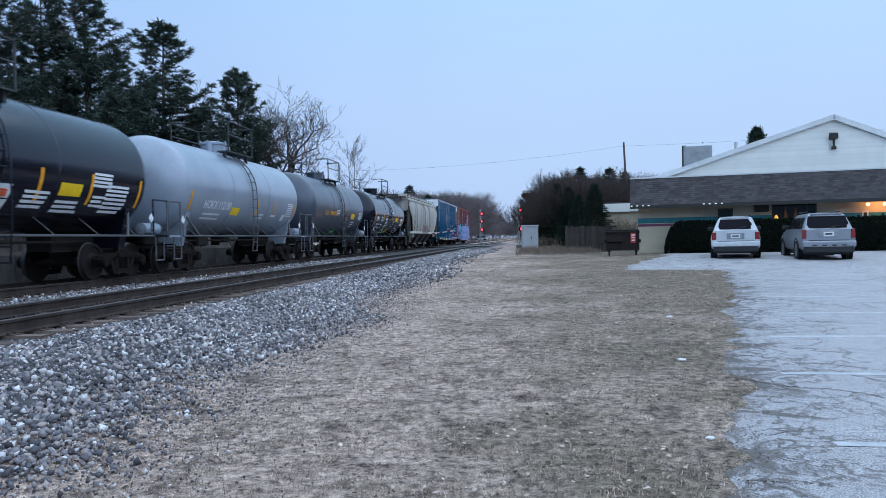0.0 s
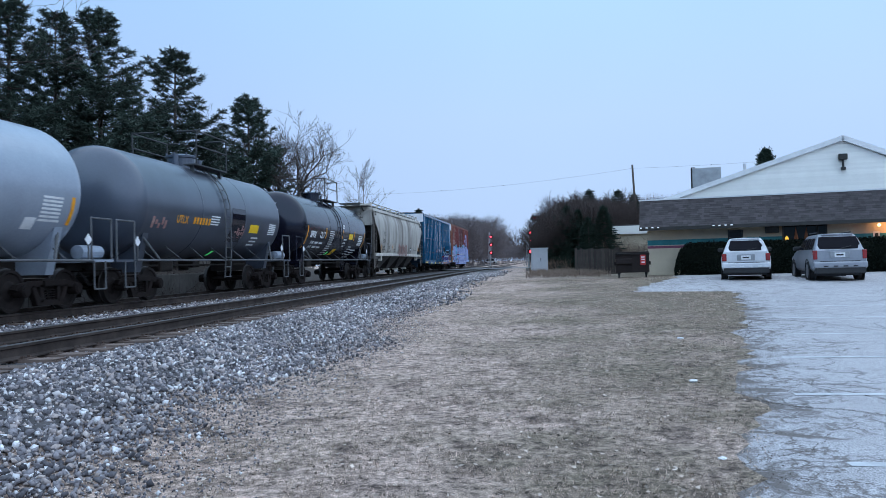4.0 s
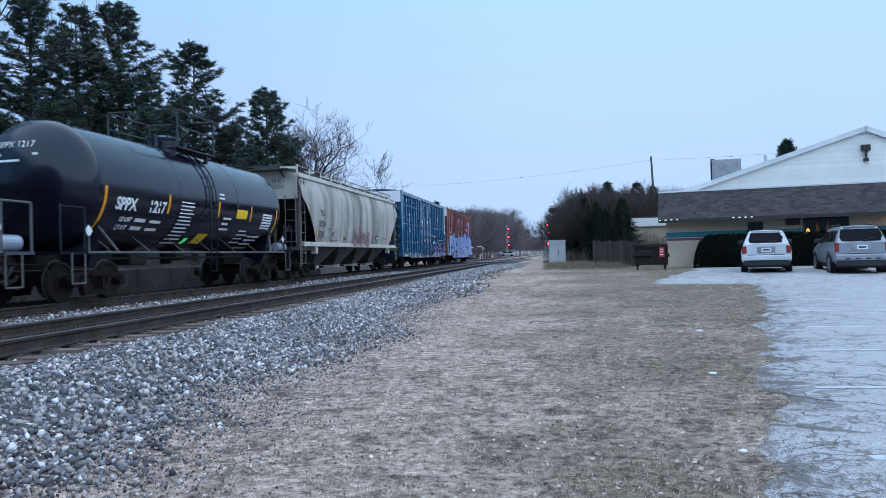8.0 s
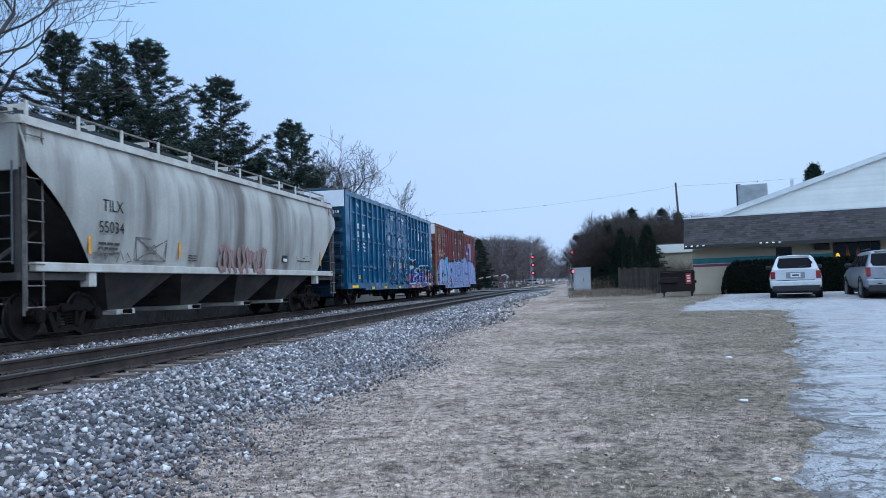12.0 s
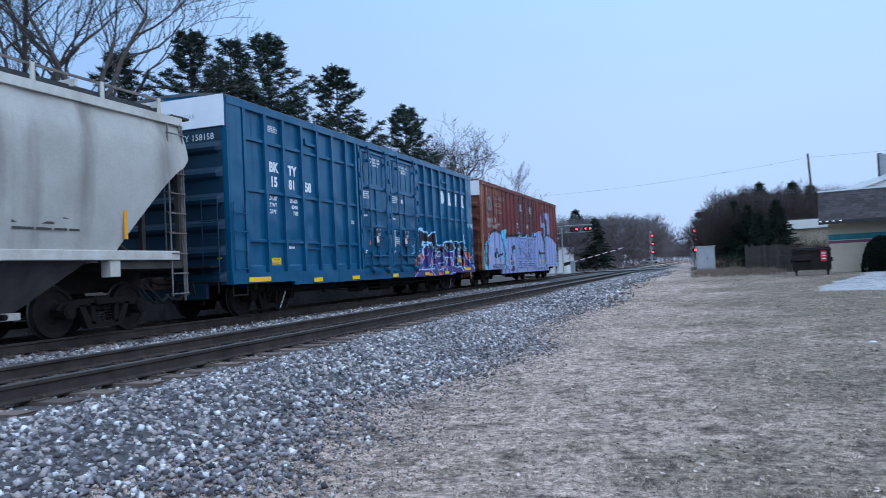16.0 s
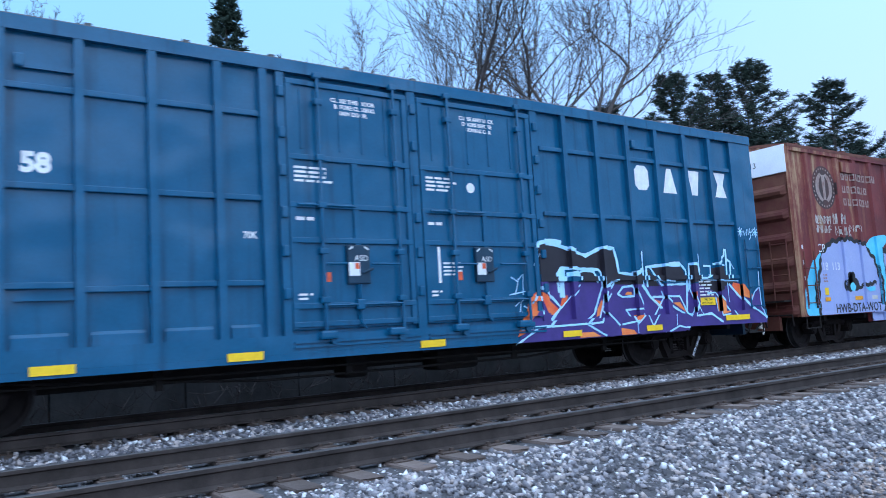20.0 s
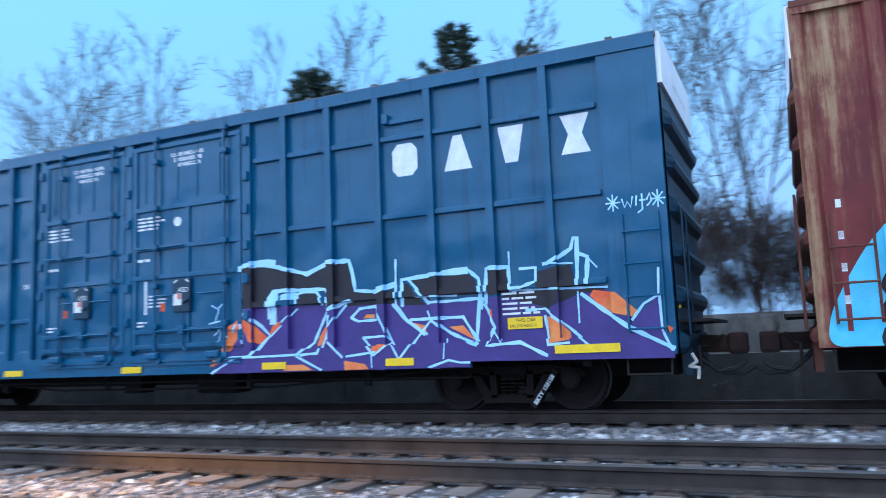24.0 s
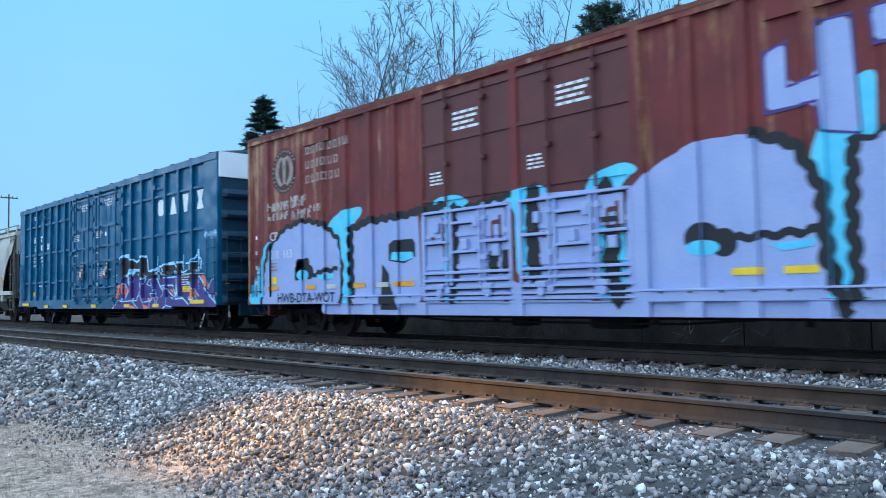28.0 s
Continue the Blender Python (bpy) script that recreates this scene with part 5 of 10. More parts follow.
    bars("stencil", B_FACE + 0.054, BY(u0 + 0.10), BY(u0 + 0.4), BZ(2.30), 2, 0.06, 0.03, M_WHITE, d, 0.3, 5)
    return d


d1 = plug_door(-11.50, -9.40, -10.48)
d2 = plug_door(-9.24, -6.78, -8.10)
part("stencil", bx(B_FACE + 0.052, B_FACE + 0.055, BY(-8.95), BY(-8.90), BZ(2.42), BZ(3.0)), M_WHITE, d2)
bars("stencil", B_FACE + 0.054, BY(-8.85), BY(-8.45), BZ(2.75), 4, 0.06, 0.03, M_WHITE, d2, 0.3, 9)
bm = bmesh.new()
bmesh.ops.create_circle(bm, cap_ends=True, radius=0.085, segments=18, matrix=Matrix.Translation((B_FACE + 0.055, BY(-8.2), BZ(4.0))) @ SIDE)
part("stencil", bm, M_WHITE, d2, "round white mark")
for z in (5.2, 4.6, 4.05, 3.45, 2.9, 2.3):
    for u in (-9.32, -6.70, -11.56):
        part("hinge_block", box(bmesh.new(), (B_FACE + 0.10, BY(u), BZ(z)), (0.06, 0.10, 0.16), None, 0.02), M_BLUE, bkty)
for u in (-14.55, -3.75):   # pocket with a grab iron high on the side
    bm = bx(B_FACE, B_FACE + 0.06, BY(u) - 0.28, BY(u) + 0.36, BZ(5.06), BZ(5.13))
    box(bm, (B_FACE + 0.06, BY(u) - 0.30, BZ(5.14)), (0.10, 0.10, 0.16), None, 0.02)
    part("side_bracket", bm, M_BLUE, bkty)
for u in (-14.6, -14.55):
    part("side_bracket", bx(B_FACE, B_FACE + 0.05, BY(u) - 0.3, BY(u) + 0.3, BZ(2.28), BZ(2.33)), M_BLUE, bkty)
# ends, with the white band at the top
for y, s in ((BY(0.0), 1), (BY(-18.35), -1)):
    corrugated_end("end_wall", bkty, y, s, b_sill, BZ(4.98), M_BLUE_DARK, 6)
    part("end_band", bx(-1.58, 1.58, y, y + s * 0.06, BZ(5.0), BZ(5.70)), M_WHITE_TOP, bkty, "white reflective band across the end top")
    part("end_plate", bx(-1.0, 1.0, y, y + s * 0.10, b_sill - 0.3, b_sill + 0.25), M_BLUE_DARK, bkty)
    part("end_shelf", bx(-1.3, 1.35, y, y + s * 0.40, BZ(1.86), BZ(1.90)), M_FRAME, bkty, "end platform grating")
    ladder("end_ladder", bkty, 1.2, y + s * 0.15, BZ(1.75), BZ(3.3), 0.42, 0.38, "x", M_BLUE_DARK, 0.011)
    ladder("side_ladder", bkty, B_FACE + 0.075, y - s * 0.34, BZ(1.80), BZ(3.25), 0.46, 0.42, "y", M_BLUE)
    stirrup(bkty, y - s * 0.36, 0.52, b_sill, 1.58, M_FRAME, 0.55)
    part("reflector", bx(1.28, 1.40, y + s * 0.03, y + s * 0.045, BZ(2.05), BZ(2.2)), M_YELLOW, bkty)
    coupler(bkty, y, s)
    bg = bogie(bkty, y - s * 2.42)
    lever = box(bmesh.new(), (1.10, 0.50, 0.33), (0.02, 0.085, 0.62), Matrix.Rotation(-0.62, 4, "X"))
    lever = part("brake_lever", lever, M_FRAME, bg, "slanting brake lever with white lettering")
    letters("reporting_mark", "BKTY 158158", 0.085, (1.114, 0.38, 0.10), M_WHITE, bg, SIDE @ Matrix.Rotation(0.95, 4, "Z"), 1.0, 0.003)
END_N = Matrix(((-1, 0, 0, 0), (0, 0, -1, 0), (0, 1, 0, 0), (0, 0, 0, 1)))   # faces -y, read by a viewer who looks along +y
END_S = Matrix(((1, 0, 0, 0), (0, 0, -1, 0), (0, 1, 0, 0), (0, 0, 0, 1)))
letters("stencil", "EXCESS HEIGHT CAR", 0.15, (-0.55, BY(-18.35) - 0.064, BZ(5.22)), M_HVAC_PALE, bkty, END_S)
letters("stencil", "BKTY 158158", 0.2, (0.25, BY(-18.35) - 0.14, BZ(4.70)), M_WHITE, bkty, END_S)
letters("stencil", "EXCESS HEIGHT CAR", 0.15, (0.55, BY(0) + 0.064, BZ(5.22)), M_HVAC_PALE, bkty, Matrix(((-1, 0, 0, 0), (0, 0, 1, 0), (0, 1, 0, 0), (0, 0, 0, 1))))
for txt, u, z, h in (("BK", -16.55, 4.18, 0.30), ("TY", -15.66, 4.18, 0.30), ("15", -16.52, 3.82, 0.30), ("81", -15.66, 3.82, 0.30), ("58", -14.83, 3.82, 0.30)):
    letters("reporting_mark", txt, h * 1.1, (B_FACE + 0.004, BY(u), BZ(z)), M_WHITE, bkty, SIDE, 1.0, 0.016)
# the owner's mark: four plain block shapes
for pts, u in (([(0.09, 0.02), (0.33, 0.02), (0.42, 0.12), (0.42, 0.42), (0.33, 0.52), (0.09, 0.52), (0.0, 0.42), (0.0, 0.12)], -3.98),
               ([(0, 0), (0.44, 0), (0.29, 0.52), (0.15, 0.52)], -3.12),
               ([(0.10, 0), (0.29, 0), (0.39, 0.53), (0, 0.53)], -2.27),
               ([(0.02, 0), (0.43, 0), (0.32, 0.275), (0.43, 0.55), (0.02, 0.55), (0.13, 0.275)], -1.37)):
    paint("owner_mark", [[(BY(u) + a, BZ(4.22) + b) for a, b in pts]], M_WHITE, bkty, B_FACE)
bars("stencil", B_FACE + 0.004, BY(-16.55), BY(-16.12), BZ(5.30), 4, 0.042, 0.022, M_WHITE, bkty, 0.1, 2)
for k, word in enumerate(("LD LMT", "LT WT", "CU FT")):
    letters("stencil", word, 0.13, (B_FACE + 0.004, BY(-16.64), BZ(3.48 - 0.165 * k)), M_WHITE, bkty, SIDE, 0.95, 0.006)
for k, word in enumerate(("205600", "80400", "7550")):
    letters("stencil", word, 0.13, (B_FACE + 0.004, BY(-15.63 + 0.07 * k), BZ(3.47 - 0.155 * k)), M_WHITE, bkty, SIDE, 0.95, 0.006)
bars("stencil", B_FACE + 0.004, BY(-15.84), BY(-15.45), BZ(2.35), 1, 0.1, 0.06, M_WHITE, bkty, 0.1, 6)
letters("stencil", "70K", 0.13, (B_FACE + 0.004, BY(-12.14), BZ(3.08)), M_WHITE, bkty, SIDE, 0.9, 0.004)
bars("stencil", B_FACE + 0.004, BY(-15.95), BY(-15.1), BZ(1.66), 1, 0.1, 0.05, M_WHITE, bkty, 0.1, 8)
part("sign", bx(B_FACE + 0.002, B_FACE + 0.006, BY(-16.63), BY(-16.17), BZ(1.90), BZ(2.06)), M_YELLOW, bkty, "yellow excess height sign")
letters("stencil", "THIS CAR", 0.07, (B_FACE + 0.008, BY(-16.54), BZ(1.99)), M_BLACKP, bkty)
letters("stencil", "EXCESS HEIGHT", 0.055, (B_FACE + 0.008, BY(-16.60), BZ(1.92)), M_BLACKP, bkty)
# side reflectors along the sill
for a, b in ((-17.77, -16.85), (-14.75, -14.27), (-12.45, -11.96), (-9.41, -8.95), (-6.38, -5.92), (-4.14, -3.68)):
    part("reflector", bx(B_FACE + 0.118, B_FACE + 0.123, BY(a), BY(b), BZ(1.42 if a > -16 else 1.50), BZ(1.53 if a > -16 else 1.61)), M_YELLOW, bkty)
part("reflector", bx(B_FACE + 0.118, B_FACE + 0.123, BY(-1.57), BY(-0.70), BZ(1.52), BZ(1.63)), M_YELLOW, bkty)

bm = pipe(bmesh.new(), [(1.36, BY(0.14), BZ(1.46)), (1.40, BY(0.20), BZ(1.36)), (1.36, BY(0.10), BZ(1.30)), (1.40, BY(0.22), BZ(1.28)), (1.38, BY(0.20), BZ(1.14))], 0.022)
part("rope", bm, M_HOP_RIM, bkty, "knotted pale rope end")
# graffiti on the blue car: dark upper bodies, purple lower bodies, flames, pale outline
P = lambda pts: [(BY(u), BZ(z)) for u, z in pts]
g_low = P([(-7.44, 1.37), (-7.24, 1.61), (-7.08, 2.04), (-6.85, 2.29), (-6.78, 2.43), (-3.95, 2.35), (-2.55, 2.33), (-0.9, 2.36), (-0.71, 2.25), (-0.43, 2.01), (-0.18, 2.22), (-0.14, 1.82), (-0.03, 1.5), (-0.03, 1.42), (-2.81, 1.45), (-2.82, 1.36)])
paint("graffiti_body", [g_low], M_PURPLE, bkty, B_FACE, B_REL, 0.005, "purple graffiti lettering")
g_dark = [P([(-6.8, 3.09), (-6.62, 3.11), (-6.08, 3.02), (-5.57, 2.89), (-5.13, 3.03), (-4.8, 3.03), (-4.74, 2.79), (-4.71, 2.55), (-4.12, 2.52), (-4.02, 2.55), (-4.02, 2.33), (-5.16, 2.35), (-5.19, 2.56), (-5.25, 2.62), (-6.2, 2.66), (-6.33, 2.42), (-6.78, 2.41)]),
          P([(-5.72, 2.41), (-5.73, 2.58), (-5.67, 2.6), (-5.42, 2.59), (-5.34, 2.5), (-5.33, 2.39)]),
          P([(-3.82, 2.68), (-3.41, 2.68), (-2.81, 2.68), (-2.71, 2.58), (-2.69, 2.39), (-3.42, 2.39), (-3.47, 2.32), (-3.71, 2.61)]),
          P([(-3.85, 2.62), (-3.81, 2.63), (-3.52, 2.29), (-3.86, 2.3)]),
          P([(-2.51, 2.71), (-2.24, 2.7), (-2.21, 2.4), (-2.52, 2.34)]),
          P([(-1.8, 2.4), (-1.83, 2.64), (-1.32, 2.71), (-1.26, 2.43), (-0.87, 2.38), (-0.89, 2.31), (-1.21, 2.31), (-1.66, 2.13), (-1.73, 2.16), (-2.31, 2.33), (-2.18, 2.4)])]
paint("graffiti_shade", g_dark, M_CHAR, bkty, B_FACE, B_REL, 0.008, "near-black graffiti fill", True)
g_flame = [P([(-7.43, 1.48), (-7.33, 1.7), (-7.16, 1.85), (-7.07, 2.13), (-6.85, 2.27), (-6.67, 2.18), (-6.34, 1.92), (-6.46, 1.81), (-6.67, 1.87), (-6.79, 2.12), (-6.91, 1.88), (-7.24, 1.54)]),
           P([(-6.31, 1.98), (-6.21, 2.16), (-6.09, 2.16), (-6.13, 2.04), (-6.28, 1.97)]),
           P([(-5.4, 1.75), (-5.35, 1.9), (-5.22, 2.07), (-5.17, 1.98), (-5.26, 1.78)]),
           P([(-4.57, 2.14), (-4.5, 2.2), (-4.37, 2.19), (-4.36, 2.14)]),
           P([(-4.42, 1.65), (-4.35, 1.74), (-4.14, 1.74), (-4.25, 1.62)]),
           P([(-3.79, 2.05), (-3.53, 1.99), (-3.5, 1.86), (-3.63, 1.9)]),
           P([(-3.15, 1.95), (-2.92, 1.96), (-2.74, 1.74), (-2.93, 1.84)]),
           P([(-2.53, 2.15), (-2.45, 2.16), (-2.44, 1.92), (-2.5, 2.03)]),
           P([(-1.71, 2.02), (-1.6, 2.02), (-1.37, 1.8), (-1.36, 1.7), (-1.66, 1.66)]),
           P([(-1.03, 2.34), (-0.73, 2.29), (-0.45, 2.03), (-0.53, 1.96), (-0.77, 2.02), (-0.96, 2.13), (-1.08, 2.27)]),
           P([(-0.11, 1.84), (-0.02, 1.79), (-0.07, 1.73)]),
           P([(-5.93, 1.48), (-5.61, 1.48), (-5.42, 1.39), (-5.97, 1.39)]),
           P([(-4.86, 1.52), (-4.5, 1.46), (-4.43, 1.38), (-4.86, 1.38)])]
paint("graffiti_flame", g_flame, M_FLAME, bkty, B_FACE, B_REL, 0.011, "orange and red graffiti flames", True)
for pts, w in (([(-6.84, 2.37), (-6.82, 3.09), (-6.61, 3.13), (-6.12, 3.04), (-5.57, 2.89), (-5.15, 3.04), (-4.79, 3.04), (-4.73, 2.82), (-4.69, 2.57), (-4.3, 2.53), (-4.08, 2.59), (-3.99, 2.62)], 0.075),
               ([(-6.61, 3.12), (-6.45, 3.14), (-6.2, 3.1)], 0.13),
               ([(-6.83, 2.89), (-6.85, 2.71)], 0.12),
               ([(-6.85, 2.35), (-6.46, 2.11), (-6.29, 1.95), (-6.42, 1.84), (-6.65, 1.63), (-7.33, 1.61)], 0.055),
               ([(-7, 2.04), (-6.84, 2.28), (-6.79, 1.85)], 0.04),
               ([(-6.31, 2.23), (-6.32, 2.55), (-6.22, 2.66), (-5.25, 2.63), (-5.19, 2.56), (-5.17, 2.3), (-4.88, 2.4), (-4.76, 2.42)], 0.065),
               ([(-6.21, 2.6), (-6.23, 2.16)], 0.15),
               ([(-6.07, 2.54), (-5.78, 2.56)], 0.1),
               ([(-5.76, 2.44), (-5.75, 2.58), (-5.67, 2.61), (-5.4, 2.6), (-5.33, 2.51), (-5.29, 2.39)], 0.05),
               ([(-5.76, 2.35), (-6.28, 1.94)], 0.03),
               ([(-5.19, 2.3), (-5.45, 1.81), (-5.73, 1.63)], 0.05),
               ([(-5.13, 2.21), (-5.22, 1.86), (-4.89, 1.57)], 0.035),
               ([(-4.77, 2.16), (-4.62, 2.29), (-4.34, 2.31), (-4.29, 2.25), (-4.31, 2.11), (-4.65, 2.1), (-4.77, 2.16)], 0.05),
               ([(-4.3, 2.23), (-4.1, 1.83), (-3.94, 1.53)], 0.045),
               ([(-4.57, 1.85), (-4.17, 1.86), (-4.07, 1.77), (-4.35, 1.58), (-4.57, 1.85)], 0.045),
               ([(-4.86, 2.36), (-5.17, 2.04), (-5.34, 1.65), (-5.65, 1.62)], 0.04),
               ([(-3.98, 2.99), (-4, 2.32), (-3.83, 2.1), (-3.54, 1.85)], 0.04),
               ([(-4.29, 2.56), (-3.99, 2.62)], 0.09),
               ([(-3.89, 2.29), (-3.89, 2.68), (-3.74, 2.69), (-3.15, 2.73), (-2.81, 2.74), (-2.66, 2.61), (-2.64, 2.41), (-2.67, 2.21), (-2.72, 1.75)], 0.06),
               ([(-3.22, 2.73), (-2.84, 2.74)], 0.1),
               ([(-3.78, 2.68), (-3.46, 2.31), (-2.61, 2.33)], 0.05),
               ([(-3.67, 2.41), (-3.01, 2.39)], 0.03),
               ([(-3.76, 2.08), (-3.43, 2.08), (-2.92, 2.08), (-2.68, 1.69)], 0.05),
               ([(-3.43, 2.08), (-3.12, 1.86), (-2.7, 1.67)], 0.05),
               ([(-3.48, 2.19), (-3.43, 2.06), (-3.91, 1.53)], 0.035),
               ([(-4.05, 2.32), (-3.83, 2.07), (-3.5, 1.86)], 0.05),
               ([(-2.56, 2.25), (-2.54, 2.74), (-2.21, 2.74), (-2.19, 2.44), (-2.05, 2.44)], 0.06),
               ([(-2.19, 2.95), (-2.19, 2.7)], 0.03),
               ([(-2.04, 2.7), (-1.81, 2.7), (-1.82, 2.51), (-2.16, 2.39)], 0.05),
               ([(-2.2, 2.41), (-0.84, 2.37)], 0.03),
               ([(-1.7, 2.74), (-1.59, 2.75), (-1.3, 2.92), (-1.26, 3.06), (-1.21, 3.05), (-1.24, 2.43)], 0.06),
               ([(-1.67, 2.74), (-1.29, 2.72)], 0.03),
               ([(-1.21, 2.85), (-1.08, 2.79), (-1.11, 2.44)], 0.065),
               ([(-1.09, 2.79), (-0.96, 2.64)], 0.02),
               ([(-2.58, 2.24), (-2.41, 1.91), (-2.55, 1.66), (-2.05, 1.69), (-1.68, 1.5)], 0.05),
               ([(-1.98, 2.12), (-1.7, 2.13), (-1.6, 2.03), (-1.38, 1.86), (-1.09, 1.6)], 0.04),
               ([(-1.71, 2.03), (-1.66, 1.64), (-1.37, 1.66)], 0.04),
               ([(-2.45, 1.89), (-2.33, 1.69)], 0.03),
               ([(-1.19, 2.3), (-0.92, 2.08), (-0.58, 1.83), (-0.03, 1.54)], 0.06),
               ([(-0.53, 1.92), (-0.37, 2.12), (-0.18, 2.22), (-0.16, 2.56)], 0.045),
               ([(-0.17, 2.22), (-0.16, 1.77), (-0.05, 1.52)], 0.045),
               ([(-1.24, 2.33), (-1.24, 1.92)], 0.025),
               ([(-6.63, 1.62), (-5.34, 1.64)], 0.035),
               ([(-4.82, 1.58), (-4.32, 1.63)], 0.035),
               ([(-3.45, 1.38), (-3.13, 1.48), (-2.95, 1.44), (-2.81, 1.44)], 0.045),
               ([(-7.43, 1.37), (-6.98, 1.59)], 0.04),
               ([(-5.73, 1.61), (-5.27, 1.39)], 0.035),
               ([(-3.18, 1.78), (-3.21, 1.5)], 0.02),
               ([(-2.61, 2.32), (-2.63, 2.18)], 0.05),
               ([(-4.39, 1.65), (-4.38, 1.4)], 0.02)):
    paint("graffiti_outline", stroke(P(pts), w * 0.9, 0.3, int(w * 1000)), M_SKYLINE, bkty, B_FACE, B_REL, 0.014, "pale blue graffiti outline")
tag = []
for cu in (-0.68, -0.10):
    for k in range(4):
        a = k * math.pi / 4
        tag += stroke(P([(cu - 0.09 * math.cos(a), 3.46 - 0.11 * math.sin(a)), (cu + 0.09 * math.cos(a), 3.46 + 0.11 * math.sin(a))]), 0.02)
for pts in ([(-0.56, 3.5), (-0.53, 3.38), (-0.49, 3.46), (-0.45, 3.38), (-0.42, 3.52)], [(-0.38, 3.4), (-0.37, 3.52)], [(-0.36, 3.3), (-0.30, 3.34), (-0.30, 3.54)], [(-0.33, 3.46), (-0.26, 3.46)],
            [(-0.24, 3.38), (-0.18, 3.44), (-0.2, 3.54), (-0.24, 3.46)]):
    tag += stroke(P(pts), 0.022)
paint("graffiti_tag", tag, M_SKYLINE, bkty, B_FACE + 0.075, None, 0.004, "small pale blue scrawl")
tag = []
for pts in ([(-7.45, 2.5), (-7.3, 2.42), (-7.38, 2.2)], [(-7.3, 2.45), (-7.18, 2.55), (-7.2, 2.2)], [(-7.5, 2.2), (-7.15, 2.25)], [(-7.4, 2.0), (-7.25, 2.1), (-7.3, 1.9)], [(-7.2, 2.0), (-7.1, 1.95)]):
    tag += stroke(P(pts), 0.022)
paint("graffiti_tag", tag, M_SKYLINE, bkty, B_FACE, B_REL, 0.006, "small pale blue scribble")
bars("stencil", B_FACE + 0.016, BY(-2.32), BY(-1.75), BZ(2.38), 5, 0.07, 0.03, M_WHITE, bkty, 0.3, 12)
part("sign", bx(B_FACE + 0.016, B_FACE + 0.02, BY(-2.25), BY(-1.75), BZ(1.87), BZ(2.03)), M_YELLOW, bkty, "yellow excess height sign")
letters("stencil", "THIS CAR", 0.07, (B_FACE + 0.022, BY(-2.14), BZ(1.965)), M_BLACKP, bkty)
letters("stencil", "EXCESS HEIGHT", 0.055, (B_FACE + 0.022, BY(-2.22), BZ(1.895)), M_BLACKP, bkty)

M_FADED = mat("faded_white_lettering", (0.34, 0.27, 0.24), 0.7, col2=(0.22, 0.13, 0.11), scale=6)
# ---- the red boxcar at the end of the train ----
C_U0, C_U1 = 1.65, 20.2
cpcar, CY, CZ = new_car("boxcar", C_U0, C_U1, "rust-streaked oxide red boxcar with large lilac and cyan graffiti")
c_sill, c_eave = CZ(1.48), CZ(5.70)
boxcar_shell(cpcar, 18.55, c_eave, c_sill, M_CP, M_CP_END, M_CP_END)
c_posts = [2.52, 3.95, 4.86, 5.75, 6.60, 7.42, 13.95, 14.75, 15.65, 16.55, 17.45, 18.35, 19.35]
c_v = [(u - 0.08, u + 0.08, 0.06) for u in c_posts] + [(8.18, 8.34, 0.08), (10.62, 10.78, 0.08), (13.02, 13.2, 0.08), (1.65, 1.75, 0.06), (20.1, 20.2, 0.06)]
c_h = [(1.48, 1.66, 0.07), (5.55, 5.70, 0.07)]
C_REL = relief_of((C_U0 + C_U1) / 2, RAIL_Z, [(a - 0.052, b + 0.052, h) for a, b, h in c_v], c_h, ((8.34, 10.62), (10.78, 13.02)), 0.04, (5.40, 4.55, 3.45, 2.75, 2.15, 1.78), 0.07)
for a, b, h in c_v:
    bm = bmesh.new()
    prism(bm, [(B_FACE, CY(a) - 0.05), (B_FACE + h, CY(a)), (B_FACE + h, CY(b)), (B_FACE, CY(b) + 0.05)], c_sill, c_eave - 0.03)
    bmesh.ops.rotate(bm, verts=bm.verts, matrix=Matrix(((1, 0, 0), (0, 0, 1), (0, 1, 0))))
    part("side_post", bm, M_CP, cpcar)
for z0, z1, h in c_h:
    part("side_sill" if z0 < 2 else "top_chord", bx(B_FACE, B_FACE + h + 0.003, CY(C_U0), CY(C_U1), CZ(z0), CZ(z1)), M_CP, cpcar)
